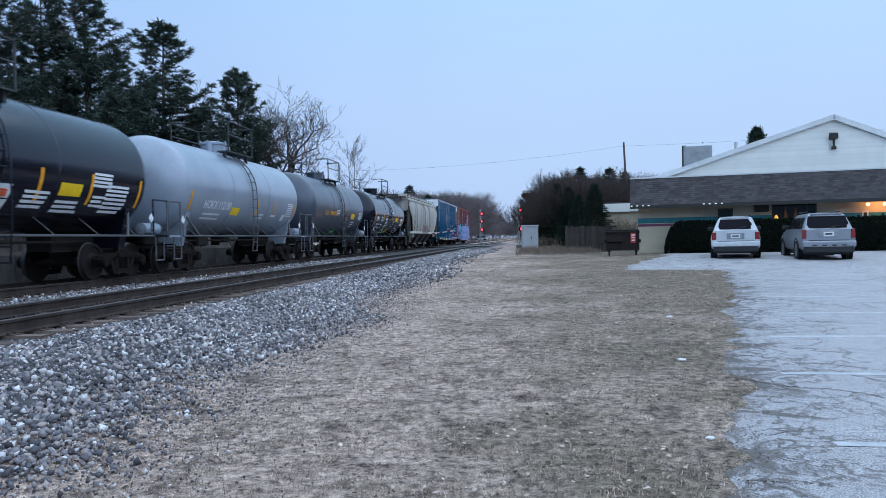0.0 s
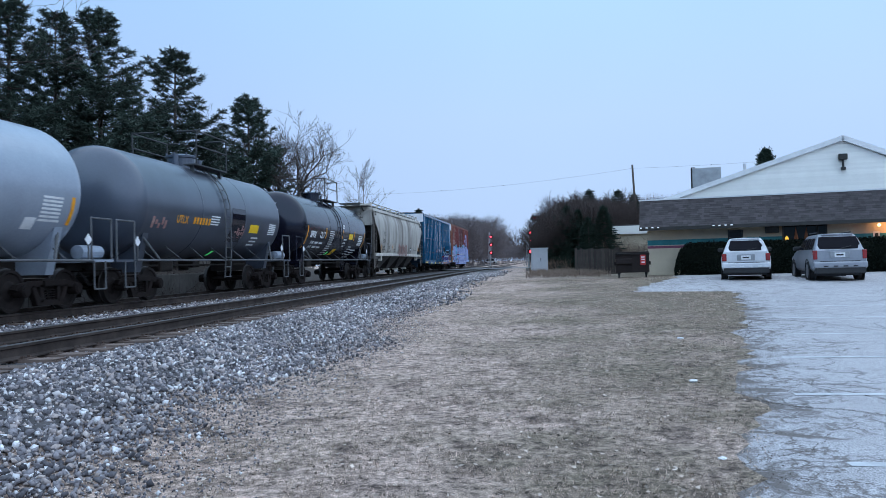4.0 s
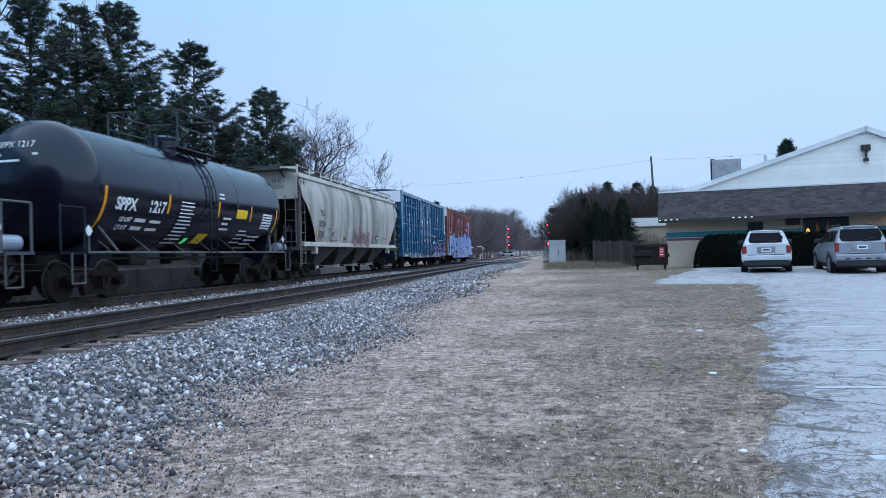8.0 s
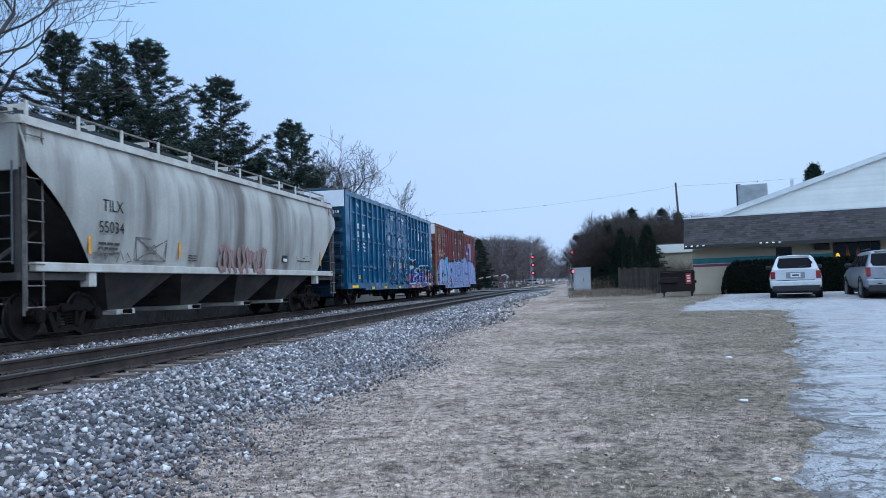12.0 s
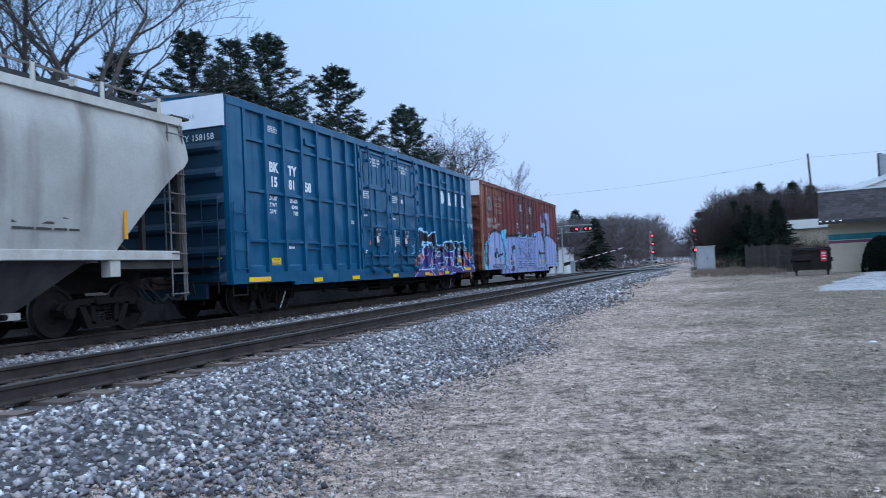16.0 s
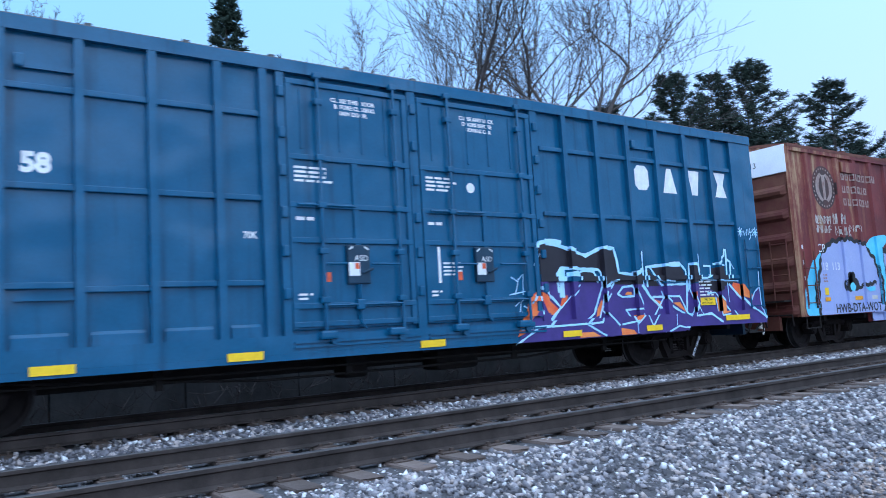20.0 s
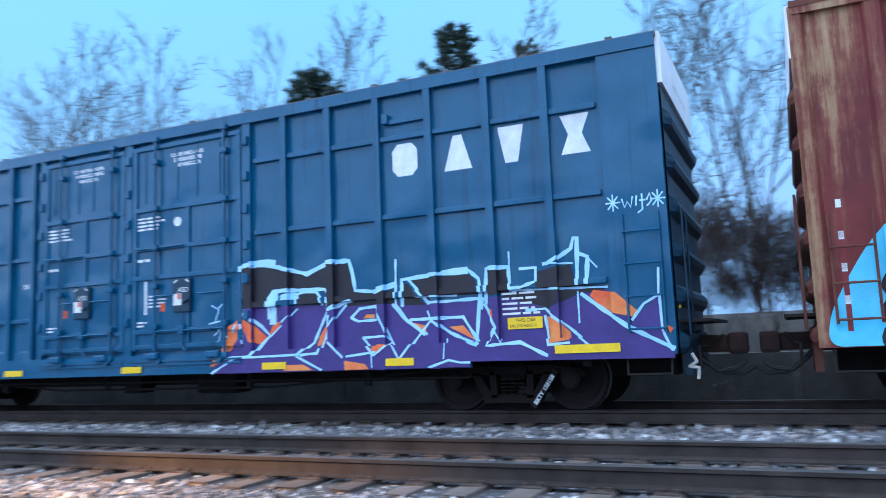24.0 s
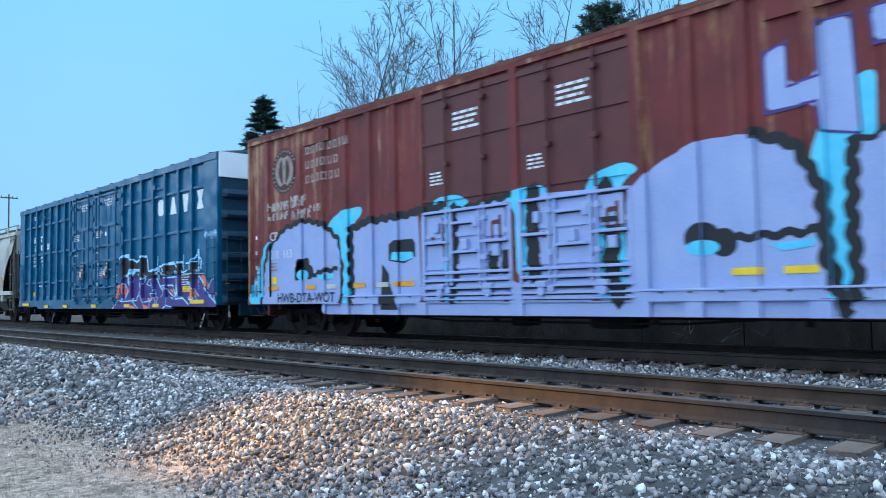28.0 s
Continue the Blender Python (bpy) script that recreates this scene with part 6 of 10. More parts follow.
for a, b in ((8.34, 10.62), (10.78, 13.02)):
    d = part("door", bx(B_FACE, B_FACE + 0.04, CY(a), CY(b), CZ(1.70), CZ(5.50), None, 0.015), M_CP_DOOR, cpcar, "dark red plug door")
    for z in (5.40, 4.55, 3.45, 2.75, 2.15, 1.78):
        part("door_rail", bx(B_FACE + 0.04, B_FACE + 0.07, CY(a), CY(b), CZ(z) - 0.035, CZ(z) + 0.035), M_CP_DOOR, d)
    for t in (0.3, 0.72):
        bm = bmesh.new()
        y = CY(a + (b - a) * t)
        rod(bm, (B_FACE + 0.11, y, CZ(3.28)), (B_FACE + 0.11, y, CZ(5.5)), 0.024, 8)
        for z in (4.1, 5.2):
            box(bm, (B_FACE + 0.09, y, CZ(z)), (0.08, 0.13, 0.09), None, 0.015)
        part("locking_bar", bm, M_CP_DOOR, d)
        bm = rod(bmesh.new(), (B_FACE + 0.11, y, CZ(1.62)), (B_FACE + 0.11, y, CZ(3.28)), 0.024, 8)
        for z in (1.7, 2.3, 3.0):
            box(bm, (B_FACE + 0.09, y, CZ(z)), (0.08, 0.13, 0.09), None, 0.015)
        part("locking_bar", bm, M_LILAC, d, "locking bar sprayed over in lilac")
    for z in (1.74, 1.62, 1.53):
        part("door_track", bx(B_FACE + 0.072, B_FACE + 0.115, CY(a), CY(b), CZ(z), CZ(z) + 0.028), M_LILAC, d, "door track sprayed over in lilac")
    for k, (fu, fz) in enumerate(((0.18, 2.9), (0.5, 2.55), (0.62, 2.95), (0.84, 2.4))):
        part("lock_box", box(bmesh.new(), (B_FACE + 0.09, CY(a + (b - a) * fu), CZ(fz)), (0.07, 0.12 + 0.05 * (k % 2), 0.2), None, 0.02), M_LILAC, d, "lock box sprayed over in lilac")
    # thin black boxes stand in for the shade between the tracks
    for z in (1.705, 1.595, 1.515):
        part("track_shade_strip", bx(B_FACE + 0.071, B_FACE + 0.086, CY(a) - 0.05, CY(b) + 0.05, CZ(z), CZ(z) + 0.030), M_BLACK_AND_SHADE, d, "black strip painted as shade between the door tracks")
    for t in (0.015, 0.34, 0.66, 0.985):
        y = CY(a + (b - a) * t)
        part("door_stile", bx(B_FACE + 0.05, B_FACE + 0.10, y - 0.035, y + 0.035, CZ(1.80), CZ(3.22), None, 0.01), M_LILAC, d, "door stile sprayed over in lilac")
    for z, f0, f1 in ((3.20, 0.02, 0.98), (2.96, 0.36, 0.64), (2.62, 0.04, 0.32), (2.58, 0.68, 0.96), (2.42, 0.36, 0.64), (2.04, 0.02, 0.98), (1.90, 0.02, 0.98)):
        part("door_ledge", bx(B_FACE + 0.05, B_FACE + 0.125, CY(a + (b - a) * f0), CY(a + (b - a) * f1), CZ(z) - 0.025, CZ(z) + 0.025, None, 0.008), M_LILAC, d, "ledge sprayed over in lilac")
        # a black strip paints the shade below each ledge
        part("ledge_shade_strip", bx(B_FACE + 0.05, B_FACE + 0.078, CY(a + (b - a) * f0), CY(a + (b - a) * f1), CZ(z) - 0.045, CZ(z) - 0.026), M_BLACK_AND_SHADE, d, "black strip painted as shade under the ledge")
    part("lock_plate", bx(B_FACE + 0.05, B_FACE + 0.075, CY(a + (b - a) * 0.70), CY(a + (b - a) * 0.93), CZ(2.66), CZ(3.14), None, 0.01), M_LILAC, d, "raised plate sprayed over in lilac")
    for f0, z0, z1, w0 in ((0.80, 2.62, 2.92, 0.05), (0.88, 2.50, 3.02, 0.06), (0.84, 2.86, 2.94, 0.16), (0.24, 2.55, 2.66, 0.05), (0.12, 2.68, 2.74, 0.10)):
        y = CY(a + (b - a) * f0)
        part("rust_run", bx(B_FACE + 0.076, B_FACE + 0.079, y - w0 / 2, y + w0 / 2, CZ(z0), CZ(z1)), M_CP_DOOR, d, "dark rust showing through the paint")
    for t in (0.22, 0.76):
        y = CY(a + (b - a) * t)
        rl = lathe(bmesh.new(), [(B_FACE + 0.10, 0.0), (B_FACE + 0.10, 0.075), (B_FACE + 0.16, 0.075), (B_FACE + 0.16, 0.0)], "x", 14, (0, y, CZ(1.66)))
        part("roller", box(rl, (B_FACE + 0.12, y, CZ(1.78)), (0.07, 0.22, 0.10), None, 0.02), M_LILAC, d, "door roller sprayed over in lilac")
    bars("stencil", B_FACE + 0.044, CY(a + 0.85), CY(a + 1.55), CZ(5.05), 4, 0.10, 0.05, M_WHITE, d, 0.3, 4)
    bars("stencil", B_FACE + 0.044, CY(a + 0.2), CY(a + 0.55), CZ(3.98), 4, 0.07, 0.035, M_WHITE, d, 0.4, 7)
for u in (4.3, 15.2):
    bm = bx(B_FACE, B_FACE + 0.06, CY(u) - 0.1, CY(u) + 0.9, CZ(5.18), CZ(5.46))
    part("side_bracket", bm, M_CP, cpcar)
for y, s in ((CY(C_U1), 1), (CY(C_U0), -1)):
    corrugated_end("end_wall", cpcar, y, s, c_sill, CZ(5.0), M_CP_END, 6)
    part("end_band", bx(-1.56, 1.56, y, y + s * 0.07, CZ(5.02), CZ(5.70)), M_WHITE_TOP if s < 0 else M_CP_END, cpcar, "band across the end top")
    part("end_plate", bx(-1.0, 1.0, y, y + s * 0.10, c_sill - 0.3, c_sill + 0.25), M_CP_END, cpcar)
    part("end_shelf", bx(-1.3, 1.35, y, y + s * 0.40, CZ(1.86), CZ(1.90)), M_FRAME, cpcar)
    ladder("end_ladder", cpcar, 1.2, y + s * 0.16, CZ(1.75), CZ(3.3), 0.42, 0.38, "x", M_CP_END)
    ladder("side_ladder", cpcar, B_FACE + 0.06, y - s * 0.40, CZ(1.80), CZ(3.0), 0.46, 0.42, "y", M_CP_END)
    stirrup(cpcar, y - s * 0.40, 0.50, c_sill, 1.58, M_FRAME, 0.6)
    coupler(cpcar, y, s)
    bogie(cpcar, y - s * 2.05)
letters("stencil", "218113", 0.2, (0.2, CY(C_U0) - 0.075, CZ(5.25)), M_BLACKP, cpcar, END_S)
for k in range(8):
    z = 3.22 - 0.19 * k
    part("reflector", bx(B_FACE + 0.001, B_FACE + 0.006, CY(1.92), CY(1.98), CZ(z - (0.10 if k % 2 == 0 else 0.27)), CZ(z - (0.0 if k % 2 == 0 else -0.09))), M_WHITE if k % 2 == 0 else M_TAIL_RED, cpcar, "white reflector" if k % 2 == 0 else "red reflector")
for a, b in ((5.75, 8.30), (13.10, 20.1)):
    part("sill_ledge", bx(B_FACE + 0.072, B_FACE + 0.105, CY(a), CY(b), CZ(1.625), CZ(1.655), None, 0.006), M_LILAC, cpcar, "sill ledge sprayed over in lilac")
for k in range(40):
    u = 1.95 + 0.46 * k
    if u > 5.7 and not 8.2 < u < 13.1:
        part("bolt", bx(B_FACE + 0.072, B_FACE + 0.098, CY(u) - 0.02, CY(u) + 0.02, CZ(1.59), CZ(1.624)), M_BLACK_AND_SHADE, cpcar)
part("side_skirt", bx(B_FACE - 0.06, B_FACE + 0.0, CY(4.9), CY(16.9), CZ(1.24), CZ(1.49)), M_CP, cpcar, "deeper sill between the bogies")
C = lambda pts: [(CY(u), CZ(z)) for u, z in pts]
# faded company mark: a dark roundel with pale crescents, and three lines of plain bars
def disc(u, z, r, n=28, r2=None):
    return C([(u + r * math.cos(2 * math.pi * i / n), z + (r2 or r) * math.sin(2 * math.pi * i / n)) for i in range(n)])
paint("company_mark", [disc(3.28, 4.72, 0.56)], mat("faded_dark_roundel_paint", (0.035, 0.026, 0.026), 0.7, col2=(0.085, 0.030, 0.025), scale=3), cpcar, B_FACE, C_REL, 0.004, "faded dark roundel")
ring = []
for i in range(26):
    a = 2 * math.pi * i / 26
    ring += [disc(3.28 + 0.49 * math.cos(a), 4.72 + 0.49 * math.sin(a), 0.028, 6)]
for s in (-1, 1):
    ring.append(C([(3.28 + s * (0.40 * math.cos(t)), 4.72 + 0.40 * math.sin(t)) for t in np.linspace(-1.2, 1.2, 9)] + [(3.28 + s * (0.40 * math.cos(t) - 0.16 * math.cos(t * 0.8)), 4.72 + 0.34 * math.sin(t)) for t in np.linspace(1.2, -1.2, 9)]))
ring.append(C([(3.22, 4.40), (3.34, 4.40), (3.36, 5.05), (3.20, 5.05)]))
paint("company_mark", ring, M_FADED, cpcar, B_FACE, C_REL, 0.007)
for k, (z, w) in enumerate(((4.98, 1.75), (4.64, 1.35), (4.30, 1.40))):
    bl = []
    n = int(w / 0.21)
    for i in range(n):
        u = 4.20 + i * w / n
        # hollow blocks: two uprights and two thin bars each
        for a_, b_, c_, d_ in ((0.0, 0.05, 0.0, 0.19), (0.11, 0.16, 0.0, 0.19), (0.05, 0.11, 0.0, 0.045), (0.05, 0.11, 0.145, 0.19)):
            if (i * 3 + k) % 4 == 1 and c_ == 0.145:
                continue
            bl.append(C([(u + a_, z + c_), (u + b_, z + c_), (u + b_, z + d_), (u + a_, z + d_)]))
    paint("company_name", bl, M_FADED, cpcar, B_FACE, C_REL, 0.004, "row of faded white lettering")
scr = []
rnd = random.Random(5)
for z0, ua, ub, hh in ((3.78, 2.60, 3.42, 0.20), (3.55, 2.62, 3.36, 0.18), (3.80, 3.56, 4.25, 0.26), (3.50, 3.62, 4.30, 0.22), (3.62, 4.36, 4.72, 0.16)):
    u = ua
    while u < ub:
        w_ = rnd.uniform(0.11, 0.15)
        f = [(u + rnd.uniform(0, w_), z0 + rnd.choice((0.0, 0.45, 0.5, 1.0)) * hh) for _ in range(3)]
        scr += stroke(C([(u, z0), (u + 0.02, z0 + hh)]), 0.026) + stroke(C([(u + 0.02, z0 + hh)] + f), 0.024)
        if rnd.random() < 0.6:
            scr += stroke(C([(u + w_, z0), (u + w_ + 0.02, z0 + hh * 0.95)]), 0.024)
        u += w_ + 0.045
paint("graffiti_tag", scr, M_HOP_RIM, cpcar, B_FACE, C_REL, 0.006, "pale scrawled tag")
# graffiti, from the ground coat up
paint("graffiti_patch", [rounded(q_, 0.09) for q_ in (C([(1.70, 1.49), (1.74, 1.85), (1.95, 2.25), (2.2, 2.65), (2.5, 2.98), (2.8, 3.08), (2.8, 1.49)]), C([(5.0, 3.15), (5.25, 3.40), (5.6, 3.52), (6.3, 3.58), (6.35, 3.4), (6.0, 3.2), (6.0, 1.5), (5.5, 1.5), (5.55, 2.9)]),
                         C([(8.45, 3.2), (8.7, 3.48), (9.3, 3.5), (9.62, 3.32), (9.3, 3.2), (9.3, 1.4), (8.85, 1.5), (8.95, 3.1)]), C([(10.4, 3.2), (10.6, 3.42), (11.3, 3.45), (11.45, 3.28), (11.15, 3.2), (11.05, 1.95), (10.72, 1.9), (10.7, 3.1)]),
                         C([(12.1, 3.2), (12.3, 3.5), (12.9, 3.62), (13.2, 3.45), (12.8, 3.3), (12.9, 1.5), (12.3, 1.5), (12.4, 3.1)]), C([(15.6, 3.3), (15.9, 4.1), (16.4, 4.3), (16.3, 1.5), (15.6, 1.5)]), C([(19.3, 1.5), (19.4, 2.9), (20.0, 3.0), (20.15, 1.5)]))],
      M_CYAN, cpcar, B_FACE, C_REL, 0.004, "cyan graffiti background", True)
g_lil = [C([(2.30, 1.49), (2.42, 2.4), (2.7, 2.98), (3.3, 3.32), (4.2, 3.42), (4.9, 3.30), (5.45, 2.95), (5.66, 2.4), (5.60, 1.49)]),
         C([(5.98, 1.49), (5.98, 3.12), (6.6, 3.22), (7.6, 3.22), (8.22, 3.25), (8.30, 1.49)]),
         C([(8.30, 1.49), (8.30, 3.2), (8.85, 3.28), (8.90, 1.49)]), C([(9.25, 1.49), (9.25, 3.2), (10.55, 3.32), (10.6, 1.9), (10.5, 1.49)]),
         C([(10.4, 1.49), (10.5, 1.9), (10.9, 1.75), (11.1, 3.3), (12.35, 3.25), (12.35, 1.49)]),
         C([(12.85, 1.49), (12.90, 3.1), (13.4, 3.5), (14.1, 3.75), (14.8, 3.72), (15.4, 3.45), (15.72, 2.9), (15.80, 1.49)]),
         C([(16.1, 1.49), (16.1, 3.4), (16.8, 3.55), (17.8, 3.45), (18.9, 3.3), (19.6, 2.95), (19.75, 1.49)]), C([(4.9, 1.25), (4.9, 1.495), (16.9, 1.495), (16.9, 1.25)]),
         C([(15.05, 3.95), (15.05, 4.75), (15.35, 4.85), (15.35, 4.25), (15.75, 4.3), (15.75, 5.0), (16.15, 5.0), (16.2, 3.5), (15.75, 3.6), (15.72, 3.98)]),
         C([(16.4, 4.55), (16.35, 5.0), (17.5, 5.0), (17.5, 3.5), (17.05, 3.5), (17.1, 4.5)])]
paint("graffiti_body", [rounded(q_, 0.10, 2) for q_ in g_lil], M_LILAC, cpcar, B_FACE, C_REL, 0.008, "lilac-white graffiti letter", True)
for pts, w in (([(2.32, 1.5), (2.40, 2.3), (2.66, 2.95), (3.3, 3.32), (4.2, 3.43), (4.95, 3.28), (5.48, 2.9), (5.68, 2.3), (5.62, 1.5)], 0.11), ([(5.98, 1.5), (5.94, 3.1), (6.6, 3.22), (7.6, 3.24), (8.3, 3.28), (8.9, 3.32)], 0.15),
               ([(9.15, 3.3), (9.2, 2.9), (9.2, 2.0), (9.1, 1.5)], 0.16), ([(9.2, 3.2), (9.9, 3.28), (10.6, 3.34)], 0.10), ([(11.08, 3.4), (11.05, 2.6), (11.1, 1.9)], 0.26), ([(12.5, 3.3), (12.65, 2.6), (12.6, 1.9), (12.75, 1.5)], 0.28),
               ([(14.85, 3.72), (15.4, 3.5), (15.72, 2.9), (15.75, 2.0), (15.95, 1.3)], 0.16), ([(16.1, 3.45), (16.05, 2.5), (16.08, 1.5)], 0.16), ([(16.1, 3.4), (16.8, 3.56), (17.8, 3.46), (18.9, 3.32)], 0.08), ([(13.95, 2.30), (14.5, 2.32), (15.1, 2.34), (15.7, 2.36)], 0.11), ([(4.35, 2.12), (4.9, 2.22), (5.42, 2.26)], 0.10)):
    paint("graffiti_outline", stroke(scallop(C(pts)), w, 0.12), M_BLACK_AND_SHADE, cpcar, B_FACE, C_REL, 0.012, "black wavy graffiti outline")
paint("graffiti_outline", [disc(4.1, 2.30, 0.24), disc(4.33, 2.22, 0.17), disc(3.90, 2.20, 0.17), disc(3.98, 2.42, 0.13), disc(4.22, 2.44, 0.12)], M_BLACK_AND_SHADE, cpcar, B_FACE, C_REL, 0.0125, "black scalloped blot")
paint("graffiti_outline", [disc(14.1, 2.36, 0.26, 28, 0.22), disc(14.4, 2.28, 0.2)], M_BLACK_AND_SHADE, cpcar, B_FACE, C_REL, 0.0125, "black scalloped blot")
paint("graffiti_outline", [C([(7.28, 2.35), (7.28, 2.68), (7.45, 2.76), (7.95, 2.76), (8.1, 2.6), (8.05, 2.4), (7.7, 2.28)]), C([(6.92, 1.35), (7.0, 2.3), (7.2, 2.1), (7.55, 1.35)]),
                           C([(10.05, 1.98), (10.05, 2.40), (10.28, 2.40), (10.28, 1.98)]), C([(10.36, 1.98), (10.36, 2.40), (10.6, 2.40), (10.6, 1.98)])], M_BLACK_AND_SHADE, cpcar, B_FACE, C_REL, 0.0125, "black graffiti patch", True)
rim = []
for q_ in g_lil[-2:]:
    rim += stroke(q_ + q_[:1], 0.05)
paint("graffiti_rim", rim, M_PURPLE, cpcar, B_FACE, C_REL, 0.012, "thin violet outline")
paint("graffiti_eye", [disc(4.1, 2.16, 0.20, 16, 0.12), disc(14.1, 2.22, 0.24, 16, 0.11), C([(7.35, 2.36), (7.4, 2.52), (7.95, 2.50), (8.0, 2.38), (7.7, 2.32)]), C([(15.0, 2.22), (15.65, 2.26), (15.6, 2.16), (15.2, 2.12)]), C([(4.7, 2.14), (5.35, 2.16), (5.3, 2.05), (4.9, 2.02)])],
      M_CYAN, cpcar, B_FACE, C_REL, 0.016, "cyan graffiti highlight", True)
letters("graffiti_tag", "HWB-DTA-WOT", 0.31, (B_FACE + 0.088, CY(3.06), CZ(1.525)), M_BLACK_AND_SHADE, cpcar, SIDE, 1.02, 0.006)["label"] = "black lettering sprayed along the sill"
letters("reporting_mark", "CP", 0.30, (B_FACE + 0.018, CY(2.62), CZ(3.05)), M_WHITE, cpcar)
letters("reporting_mark", "218", 0.28, (B_FACE + 0.018, CY(2.62), CZ(2.60)), M_WHITE, cpcar)
letters("reporting_mark", "113", 0.28, (B_FACE + 0.018, CY(3.20), CZ(2.60)), M_WHITE, cpcar)
bars("stencil", B_FACE + 0.018, CY(2.66), CY(2.95), CZ(2.50), 3, 0.08, 0.04, M_PINK, cpcar, 0.2, 3)
part("sign", bx(B_FACE + 0.016, B_FACE + 0.02, CY(2.70), CY(2.93), CZ(1.98), CZ(2.16)), M_YELLOW, cpcar, "small yellow sign")
for a, b, m_ in ((2.62, 2.98, M_ORANGE), (4.2, 4.6, M_ORANGE), (5.0, 5.4, M_HOP_RIM), (6.02, 6.5, M_ORANGE), (6.8, 7.2, M_HOP_RIM), (7.45, 8.0, M_ORANGE), (14.5, 14.95, M_YELLOW), (15.2, 15.66, M_YELLOW), (16.4, 16.9, M_HOP_RIM), (18.6, 19.1, M_ORANGE)):
    paint("reflector", [C([(a, 1.82), (b, 1.82), (b, 1.92), (a, 1.92)])], m_, cpcar, B_FACE, C_REL, 0.020)

# ---- the covered hopper ----
H_U0, H_U1 = -37.25, -19.70
hop, HY, HZ = new_car("covered_hopper", H_U0, H_U1, "weathered pale grey covered hopper car streaked with dirt")


def hop_x(z):
    t = (z - HZ(2.05)) / (HZ(4.80) - HZ(2.05))
    return 1.46 + 0.17 * math.sin(math.pi * min(1, max(0, t)) * 0.9) - 0.10 * max(0, t - 0.8) / 0.2


def hop_end(z):
    """How far the side sheet is cut back from the car's end at height z."""
    t = min(1, max(0, (HZ(3.95) - z) / (HZ(3.95) - HZ(2.15))))
    return 2.0 * t ** 0.75


NZ, NY = 18, 60
for s in (1, -1):
    bm = bmesh.new()
    grid = []
    for i in range(NZ + 1):
        z = HZ(2.10) + (HZ(4.80) - HZ(2.10)) * i / NZ
        e0 = HY(H_U0) + hop_end(z)
        e1 = HY(H_U1) - hop_end(z)
        grid.append([bm.verts.new((s * (hop_x(z) + 0.012 * math.sin(j / NY * 2 * math.pi * 11)), e0 + (e1 - e0) * j / NY, z)) for j in range(NY + 1)])
    for A, B in zip(grid, grid[1:]):
        for j in range(NY):
            bm.faces.new((A[j], A[j + 1], B[j + 1], B[j]) if s > 0 else (A[j], B[j], B[j + 1], A[j + 1]))
    part("side_sheet", bm, M_HOP, hop, "bulged pale steel side", True)
bm = bmesh.new()
prism(bm, [(-1.40, HZ(4.78)), (1.40, HZ(4.78)), (1.38, HZ(4.90)), (0.7, HZ(5.06)), (0, HZ(5.12)), (-0.7, HZ(5.06)), (-1.38, HZ(4.90))], HY(H_U0), HY(H_U1))
part("roof", bm, M_HOP_RIM, hop)
part("top_chord", bx(1.36, 1.50, HY(H_U0), HY(H_U1), HZ(4.76), HZ(4.92)), M_HOP_RIM, hop)
part("side_sill", bx(1.40, 1.56, HY(H_U0) + 0.3, HY(H_U1) - 0.3, HZ(2.02), HZ(2.20), None, 0.02), M_HOP_RIM, hop, "pale side sill")
part("side_sill", bx(-1.56, -1.40, HY(H_U0) + 0.3, HY(H_U1) - 0.3, HZ(2.02), HZ(2.20), None, 0.02), M_HOP_RIM, hop)
# hopper bays below the sill, their shade darkened into the grimy colour
for k in range(4):
    yc = HY(-33.2) + k * (HY(-23.6) - HY(-33.2)) / 3
    bm = bmesh.new()
    top = [bm.verts.new((x, yc + y, HZ(2.10))) for x, y in ((-1.42, -1.5), (1.42, -1.5), (1.42, 1.5), (-1.42, 1.5))]
    bot = [bm.verts.new((x, yc + y, HZ(1.20))) for x, y in ((-0.75, -0.42), (0.75, -0.42), (0.75, 0.42), (-0.75, 0.42))]
    for i in range(4):
        bm.faces.new((top[i], top[(i + 1) % 4], bot[(i + 1) % 4], bot[i]))
    bm.faces.new(bot)
    bmesh.ops.recalc_face_normals(bm, faces=bm.faces)
    bay = part("hopper_bay", bm, M_HOP_GRIME_SHADE, hop, "grimy discharge bay with shade in its colour")
    part("outlet_gate", bx(-0.95, 0.95, yc - 0.36, yc + 0.36, HZ(1.08), HZ(1.20), None, 0.02), M_HOP_RIM, bay)
    bm = rod(bmesh.new(), (0.95, yc - 0.1, HZ(1.15)), (1.15, yc - 0.1, HZ(1.15)), 0.05)
    part("gate_shaft", bm, M_TRUCK, bay)
